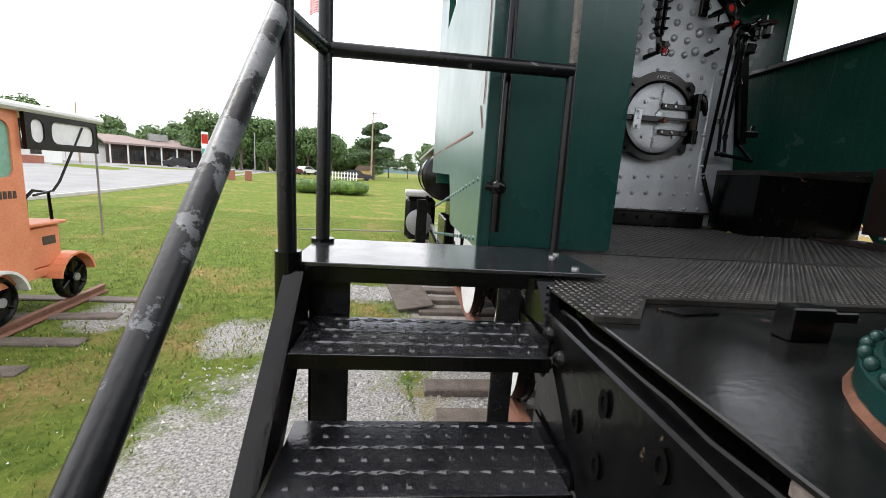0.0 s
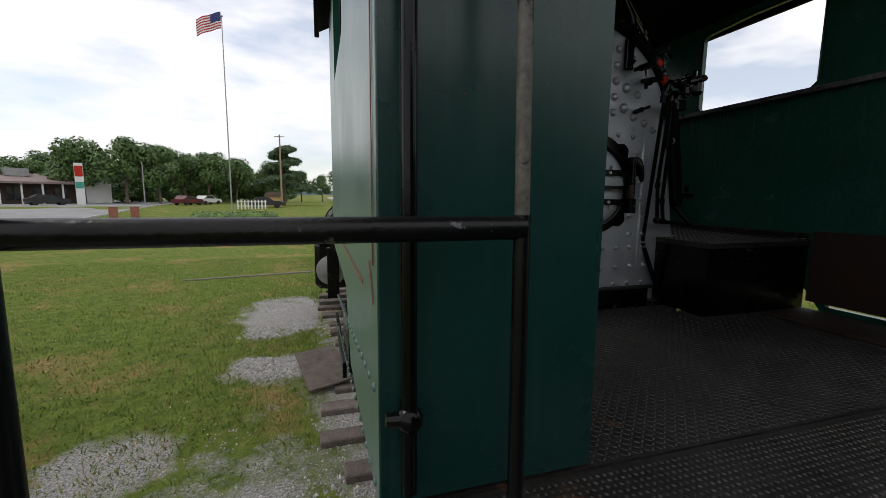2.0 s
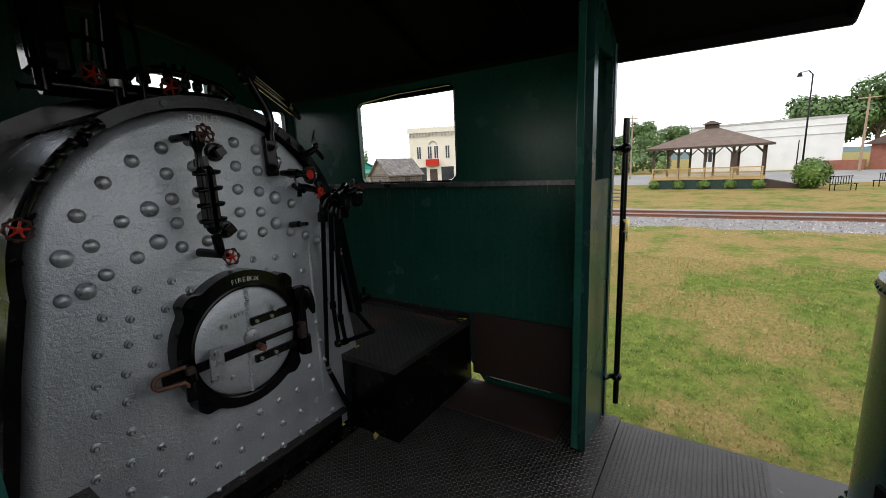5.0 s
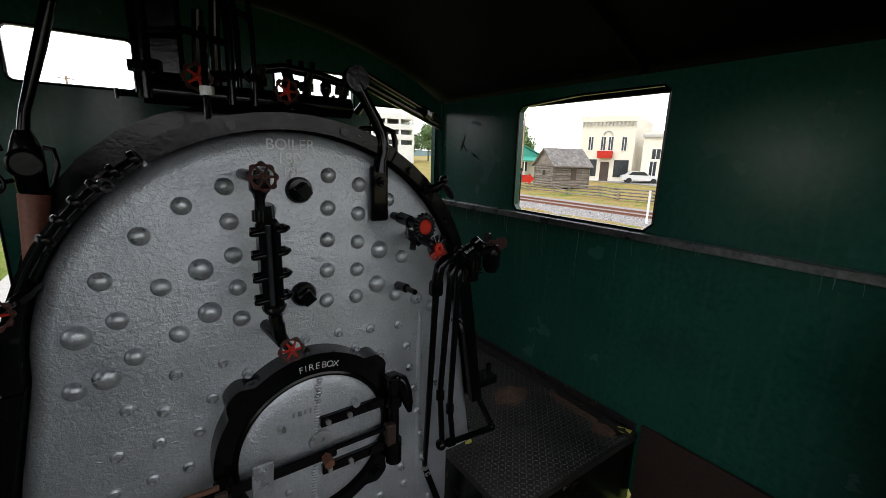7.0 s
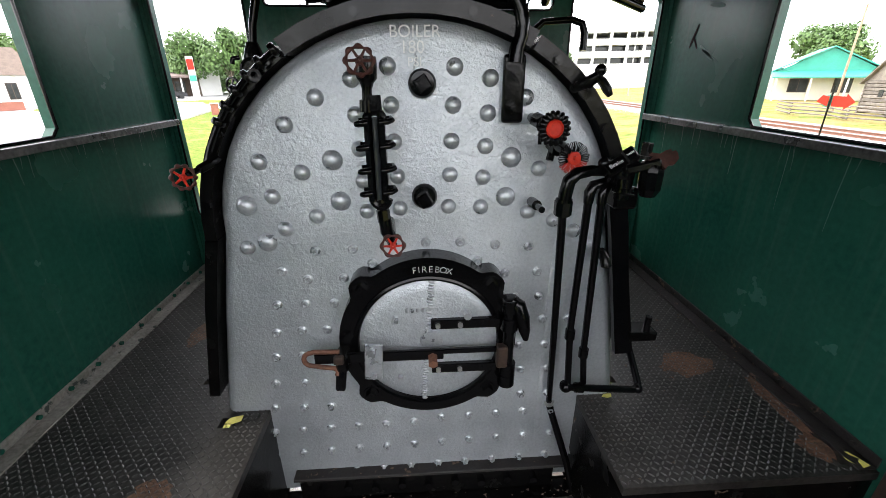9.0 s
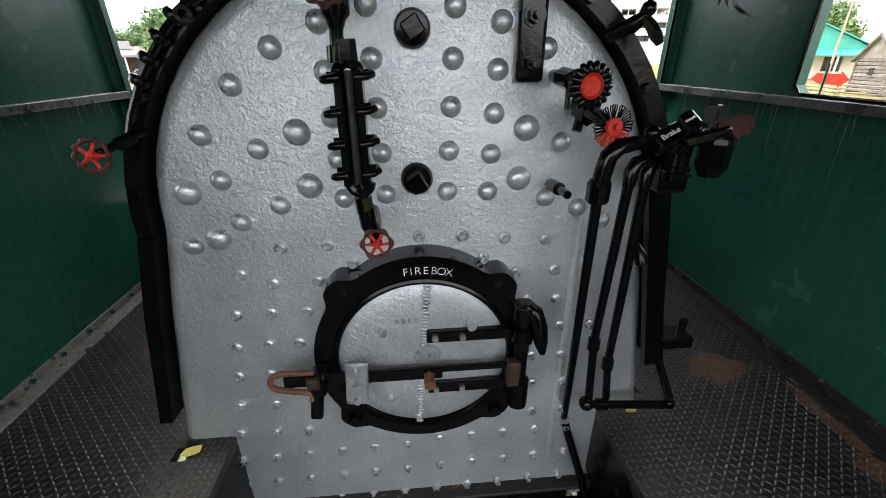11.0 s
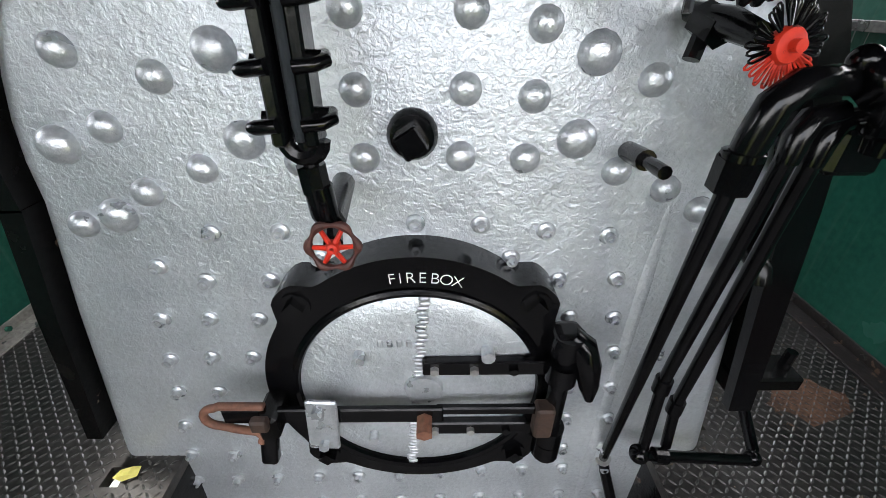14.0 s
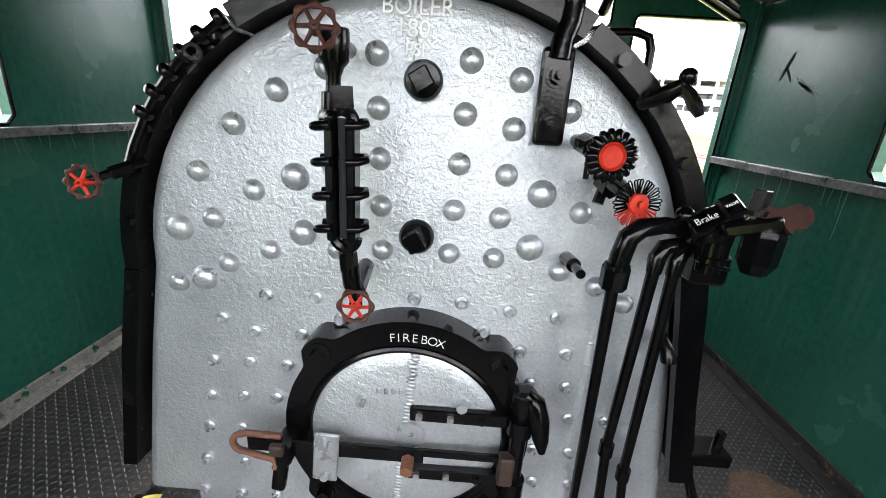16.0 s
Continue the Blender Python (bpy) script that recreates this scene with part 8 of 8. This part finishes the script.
    for sgn in (0, 1):
        vs, fs = [], []
        for r_ in range(12):
            for k in range(22):
                t0, t1 = r_ / 12, (r_ + 1.25) / 12
                xx = -L / 2 - 0.3 + (L + 0.6) * k / 22
                ww = (L + 0.6) / 22 * 0.94
                lift = 0.03 + rng.uniform(0, 0.03)
                yy = [(-0.35 + (D / 2 + 0.35) * t) if sgn == 0 else (D + 0.35 - (D / 2 + 0.35) * t) for t in (t0, min(1, t1))]
                zz = [Hh + (Rr - Hh + 0.1) * t for t in (t0, min(1, t1))]
                j = len(vs)
                vs += [(xx, yy[0], zz[0] + lift), (xx + ww, yy[0], zz[0] + lift), (xx + ww, yy[1], zz[1] + 0.01), (xx, yy[1], zz[1] + 0.01)]
                fs.append((j, j + 1, j + 2, j + 3))
        raw("shingle_roof", vs, fs, GREYROOF, c)
        part("roof_boards", pl([(-0.35 if sgn == 0 else D + 0.35, Hh), (D / 2, Rr + 0.05), (D / 2, Rr - 0.05), (-0.35 if sgn == 0 else D + 0.35, Hh - 0.08)], -L / 2 - 0.3, L / 2 + 0.3, axis="x"), LOG, c)
    part("window_hole", bx(-L / 2 - 0.11, -L / 2 - 0.085, D / 2 - 0.3, D / 2 + 0.1, 1.25, 1.7), DARKGLASS, c)
    part("door", bx(-0.1, 0.5, -0.11, -0.085, 0.9, 1.9), DARKWOOD, c)
    # green-roofed depot behind
    g = site("green_roofed_building", "cream building with a teal green metal roof and porch", 44.4, 64, skew=10)
    part("wall", bx(-4.6, 4.6, 1.2, 9, 0, 3.1), CREAM, g)
    gable(g, -4.6, 4.6, 1.0, 9, 3.0, 5.4, TEAL)
    part("gable_wall", pl([(-4.6, 3.0), (4.6, 3.0), (0, 5.35)], 1.05, 1.2, axis="y"), TEAL, g, "teal gable boards")
    part("porch_roof", pl([(-1.6, 2.35), (1.2, 3.0), (1.2, 3.12), (-1.6, 2.47)], -5.0, 5.0, axis="x"), TEAL, g)
    for i in range(4):
        part("post", bx(-4.6 + 3.0 * i, -4.45 + 3.0 * i, -1.4, -1.25, 0, 2.4), WHITEWALL, g)
    window(g, -2.2, 0.9, 1.6, 1.3, DARKWOOD, 1.2)
    window(g, 1.6, 0.9, 1.4, 1.3, DARKWOOD, 1.2)
    # cream two-storey shop with a bracketed cornice
    c = site("cream_shop_building", "cream two-storey shop building with bracketed cornice", 55.9, 60, skew=-14)
    part("wall", bx(-3.4, 3.4, 0, 12, 0, 8.2), CREAM, c, "cream rendered wall")
    part("cornice", bx(-3.55, 3.55, -0.25, 0.0, 7.6, 8.3), CREAM, c)
    for i in range(15):
        part("bracket", bx(-3.3 + 0.465 * i, -3.12 + 0.465 * i, -0.22, -0.001, 7.1, 7.6), KERB, c)
    for x in (-2.0, -0.4, 0.55, 2.2):
        window(c, x, 4.0, 0.55, 1.7, WHITEWALL)
    part("arch", sw(arc_pts((0.1, -0.06, 5.9), 0.55, 0, 180, 10), 0.09, seg=5), KERB, c)
    part("balcony", bx(-0.9, 0.9, -0.7, 0.0, 3.0, 3.9), RED, c, "red awning panel")
    part("shop_window", bx(1.2, 3.0, -0.05, -0.002, 0.6, 2.8), DARKGLASS, c)
    part("shop_window", bx(-3.0, -1.0, -0.05, -0.002, 0.6, 2.8), DARKGLASS, c)
    part("door", bx(-0.5, 0.6, -0.06, -0.001, 0.0, 2.5), DARKWOOD, c)
    s = site("cream_bank_building", "cream single-storey stone shop with tall windows", 63.2, 58, skew=-20)
    part("wall", bx(-3.4, 3.4, 0, 10, 0, 6.2), CREAM, s)
    part("cornice", bx(-3.55, 3.55, -0.2, 0.0, 5.5, 5.85), KERB, s)
    for x in (-1.7, 0.0, 1.7):
        window(s, x, 2.9, 1.0, 1.2)
    for x in (-1.9, 1.9):
        window(s, x, 0.8, 0.8, 1.8)
    part("door", bx(-0.6, 0.6, -0.06, -0.001, 0, 2.5), WHITEWALL, s)
    for x in (-0.75, 0.75):
        part("door_pilaster", bx(x - 0.12, x + 0.12, -0.14, -0.001, 0, 2.7), CREAM, s)
    # white two-level parking deck far ahead
    p = site("parking_deck", "white three-level concrete parking deck", 25.5, 112, "parking deck", skew=6)
    for i in range(4):
        part("slab", bx(-11, 11, 0, 20, 2.6 * i + 4.0, 2.6 * i + 5.3), WHITEWALL, p, "white parapet")
        for k in range(7):
            if i < 3:
                part("column", bx(-11 + 3.6 * k, -10.4 + 3.6 * k, 0.1, 0.6, 2.6 * i + 5.3, 2.6 * i + 6.6), WHITEWALL, p)
    part("core", bx(-10.5, 10.5, 4, 19, 0, 11), DARKGLASS, p)
    part("base", bx(-11, 11, 0, 20, 0, 4.0), WHITEWALL, p)
    w = site("white_store", "plain white store behind the cabin", 39.5, 66)
    part("wall", bx(-3, 3.5, 0, 6, 0, 3.4), WHITEWALL, w)
    part("awning", bx(-2.5, -0.3, -1.2, 0, 2.0, 2.2), TEAL, w)
    window(w, 1.4, 0.8, 1.2, 1.2)


DARKGREEN_LATTICE = mat("dark_green_lattice", (0.012, 0.035, 0.024), (0.03, 0.06, 0.045), rough=0.8, scale=4, fine=18, bump=0.5)
town()


# ---- switch stand, split-rail fence, benches, cars ----
def small_outside():
    x, y = polar(45.6, 21.5)
    s = thing("switch_stand", "railway switch stand with red arrow and green disc", "switch stand")
    z0 = gz(x, y)
    part("post", rd((x, y, z0), (x, y, 1.25), 0.03, seg=8), BLACK, s)
    u = Vector((math.cos(radians(45.6)), -math.sin(radians(45.6)), 0))

    def tgt(pts, material, off):
        vs = [tuple(Vector((x, y, 0.75)) + u * a + Vector((0, 0, b)) - Vector((u.y, -u.x, 0)) * off) for a, b in pts]
        vs += [tuple(Vector(v) + Vector((u.y, -u.x, 0)) * 0.01) for v in vs]
        n = len(pts)
        raw("target", vs, [tuple(range(n)), tuple(range(2 * n - 1, n - 1, -1))] + [(i, (i + 1) % n, n + (i + 1) % n, n + i) for i in range(n)], material, s)
    tgt([(0.05, -0.18), (0.40, -0.20), (0.40, -0.30), (0.68, -0.02), (0.40, 0.26), (0.40, 0.16), (0.05, 0.18)], RED, 0.02)
    tgt([(-0.05, -0.18), (-0.38, -0.02), (-0.25, 0.20), (-0.05, 0.16)], RED, 0.02)
    tgt([(0.21 * math.cos(i * 0.5236) - 0.05, 0.21 * math.sin(i * 0.5236)) for i in range(12)], TEAL, 0.05)
    # zigzag split-rail fence
    f = thing("split_rail_fence", "grey zigzag split-rail fence beyond the track", "fence")
    px, py = 26.5, 3.0
    for i in range(13):
        nx, ny = 26.5 + (0.9 if i % 2 == 0 else 0.0), py + 2.1
        for k in range(4):
            zz = 0.22 * k + 0.15
            a, b = Vector((px, py, gz(px, py) + zz)), Vector((nx, ny, gz(nx, ny) + zz + 0.05))
            dd = (b - a).normalized() * 0.25
            part("rail", rd(a - dd, b + dd, 0.055, 0.045, seg=5), LOG, f)
        px, py = nx, ny
    m = thing("white_marker_post", "short white marker post by the track", "post")
    mx, my = polar(61.5, 21)
    part("post", rd((mx, my, gz(mx, my)), (mx, my, gz(mx, my) + 1.5), 0.05, seg=8), WHITEWALL, m)
    m = thing("white_marker_post", "white pole on the lawn", "post")
    mx, my = polar(107, 22)
    part("post", rd((mx, my, gz(mx, my)), (mx, my, gz(mx, my) + 1.7), 0.05, seg=8), WHITEWALL, m)
    # benches
    bench = thing("park_bench", "dark metal park bench on the lawn", "bench", "park benches")
    part("seat", bx(-0.75, 0.75, 0, 0.45, 0.42, 0.46), BLACK, bench)
    for i in range(9):
        part("back_bar", bx(-0.7 + 0.17 * i, -0.67 + 0.17 * i, 0.42, 0.45, 0.46, 0.95), BLACK, bench)
    part("back_rail", bx(-0.75, 0.75, 0.41, 0.46, 0.92, 0.97), BLACK, bench)
    for x_ in (-0.7, 0.66):
        for y_ in (0.02, 0.40):
            part("leg", bx(x_, x_ + 0.04, y_, y_ + 0.04, 0, 0.42), BLACK, bench)
    a, b = polar(101.8, 38)
    bench.matrix_basis = pose(a, b, gz(a, b), 0, 0, -60)
    a, b = polar(104.2, 42)
    copy_thing(bench, pose(a, b, gz(a, b), 0, 0, -150))

    def car(az, d, material, label, turn):
        x_, y_ = polar(az, d)
        c = thing("parked_car", label, "car", "parked cars", at=(x_, y_, gz(x_, y_)), turn=turn)
        part("body", pl([(-2.2, 0.35), (2.2, 0.35), (2.25, 0.7), (1.9, 0.92), (0.95, 0.98), (0.35, 1.45), (-1.1, 1.47), (-1.75, 1.0), (-2.25, 0.9)], -0.85, 0.85, axis="y"), material, c)
        part("side_glass", pl([(0.8, 0.98), (0.3, 1.40), (-1.05, 1.41), (-1.5, 1.0)], -0.862, 0.862, axis="y"), DARKGLASS, c)
        for wx in (-1.4, 1.4):
            for wy in (-0.8, 0.8):
                part("wheel", rd((wx, wy - 0.1, 0.33), (wx, wy + 0.1, 0.33), 0.33, seg=14), RUBBER, c)
    car(-15.9, 74, CARRED, "maroon car parked along the road", 65)
    car(-13.8, 80, CARWHITE, "white car parked along the road", 60)
    car(-7.6, 62, CARPAINT, "dark car parked by the shelter", 10)
    car(-28.0, 78, CARPAINT, "dark pickup parked at the shop", 40)
    car(60.2, 58, CARWHITE, "white car outside the shops", -50)


small_outside()


# ---- loose gravel, grass and far hills ----
def loose_ground():
    rng = random.Random(9)
    ell = ((-2.35, 6.7, 0.9, 1.5), (-2.2, 3.9, 0.8, 0.5), (-2.4, -1.3, 1.35, 3.3), (-1.1, 3.0, 0.6, 7.0))

    def stony(x, y):
        e = max(1 - ((x - cx) / rx) ** 2 - ((y - cy) / ry) ** 2 for cx, cy, rx, ry in ell)
        return e + 1.1 * (noise.noise(Vector((x * 1.6, y * 1.6, 3.0))))
    vs, fs = [], []
    while len(fs) < 22000:
        cx, cy, rx, ry = ell[rng.choice((0, 1, 2, 2, 2, 3))]
        x, y = cx + rx * rng.uniform(-1.1, 1.1), cy + ry * rng.uniform(-1.1, 1.1)
        if stony(x, y) < 0.15:
            continue
        s = rng.uniform(0.010, 0.026)
        z = gz(x, y) + 0.03 * noise.noise(Vector((x * 0.6, y * 0.6, 0)))
        k = len(vs)
        for a in range(3):
            t = a * 2.094 + rng.uniform(-0.5, 0.5)
            vs.append((x + s * math.cos(t), y + s * math.sin(t), z - 0.004))
        vs.append((x + rng.uniform(-s, s) * 0.4, y + rng.uniform(-s, s) * 0.4, z + s * rng.uniform(0.6, 1.0)))
        fs += [(k, k + 1, k + 3), (k + 1, k + 2, k + 3), (k + 2, k, k + 3)]
    tagged(raw("loose_gravel", vs, fs, STONE), "loose grey gravel along the engine", "gravel", kind="stuff")
    for name, material, count, dry in (("grass", GRASSBLADE, 120000, False), ("dry_grass", DRYBLADE, 30000, True)):
        vs, fs = [], []
        tries = 0
        while len(fs) < count and tries < count * 6:
            tries += 1
            if rng.random() < 0.62:
                x, y = -1.6 - 12.5 * rng.random() ** 1.5, rng.uniform(-3.0, 15.0)
            else:
                x, y = rng.uniform(2.2, 12.0), rng.uniform(-9, 6)
            if stony(x, y) > 0.1 and x < 0:
                continue
            if x < 0 and dry and noise.noise(Vector((x * 0.5, y * 0.5, 9))) < 0.12:
                continue
            z = gz(x, y) + 0.03 * noise.noise(Vector((x * 0.6, y * 0.6, 0)))
            h = rng.uniform(0.018, 0.055)
            a = rng.uniform(0, 6.28)
            w = rng.uniform(0.005, 0.011)
            k = len(vs)
            lx, ly = rng.uniform(-0.04, 0.04), rng.uniform(-0.04, 0.04)
            vs += [(x - w * math.cos(a), y - w * math.sin(a), z - 0.005), (x + w * math.cos(a), y + w * math.sin(a), z - 0.005), (x + lx, y + ly, z + h)]
            fs.append((k, k + 1, k + 2))
        tagged(raw(name, vs, fs, material), "short mown grass blades" if not dry else "dry straw-coloured grass", "grass", kind="stuff")
    # clover flowers dotted in the lawn
    vs, fs = [], []
    for i in range(600):
        x, y = (-2.0 - 11 * rng.random(), rng.uniform(-2, 14)) if i % 3 else (rng.uniform(2.5, 11), rng.uniform(-8, 5))
        z = gz(x, y) + 0.06
        k = len(vs)
        s = rng.uniform(0.006, 0.010)
        vs += [(x - s, y, z), (x, y - s, z), (x + s, y, z), (x, y + s, z), (x, y, z + s)]
        fs += [(k, k + 1, k + 4), (k + 1, k + 2, k + 4), (k + 2, k + 3, k + 4), (k + 3, k, k + 4)]
    tagged(raw("clover_flowers", vs, fs, FLAGWHITE), "white clover flowers in the lawn", "flowers", kind="stuff")
    # far ridge
    vs, fs = [], []
    n = 120
    for i in range(n + 1):
        a = 2 * math.pi * i / n
        h = 16 + 26 * max(0, noise.noise(Vector((math.cos(a) * 2.2, math.sin(a) * 2.2, 5)))) + 8 * noise.noise(Vector((math.cos(a) * 7, math.sin(a) * 7, 1)))
        vs += [(1500 * math.sin(a), 1500 * math.cos(a), -4), (1500 * math.sin(a), 1500 * math.cos(a), h)]
    for i in range(n):
        fs.append((2 * i, 2 * i + 2, 2 * i + 3, 2 * i + 1))
    # Distance haze is put into this blue-grey base colour.
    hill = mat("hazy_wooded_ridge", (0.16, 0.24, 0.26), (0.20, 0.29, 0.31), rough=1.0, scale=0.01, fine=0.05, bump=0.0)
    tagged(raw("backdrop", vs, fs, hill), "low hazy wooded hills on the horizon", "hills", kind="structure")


loose_ground()
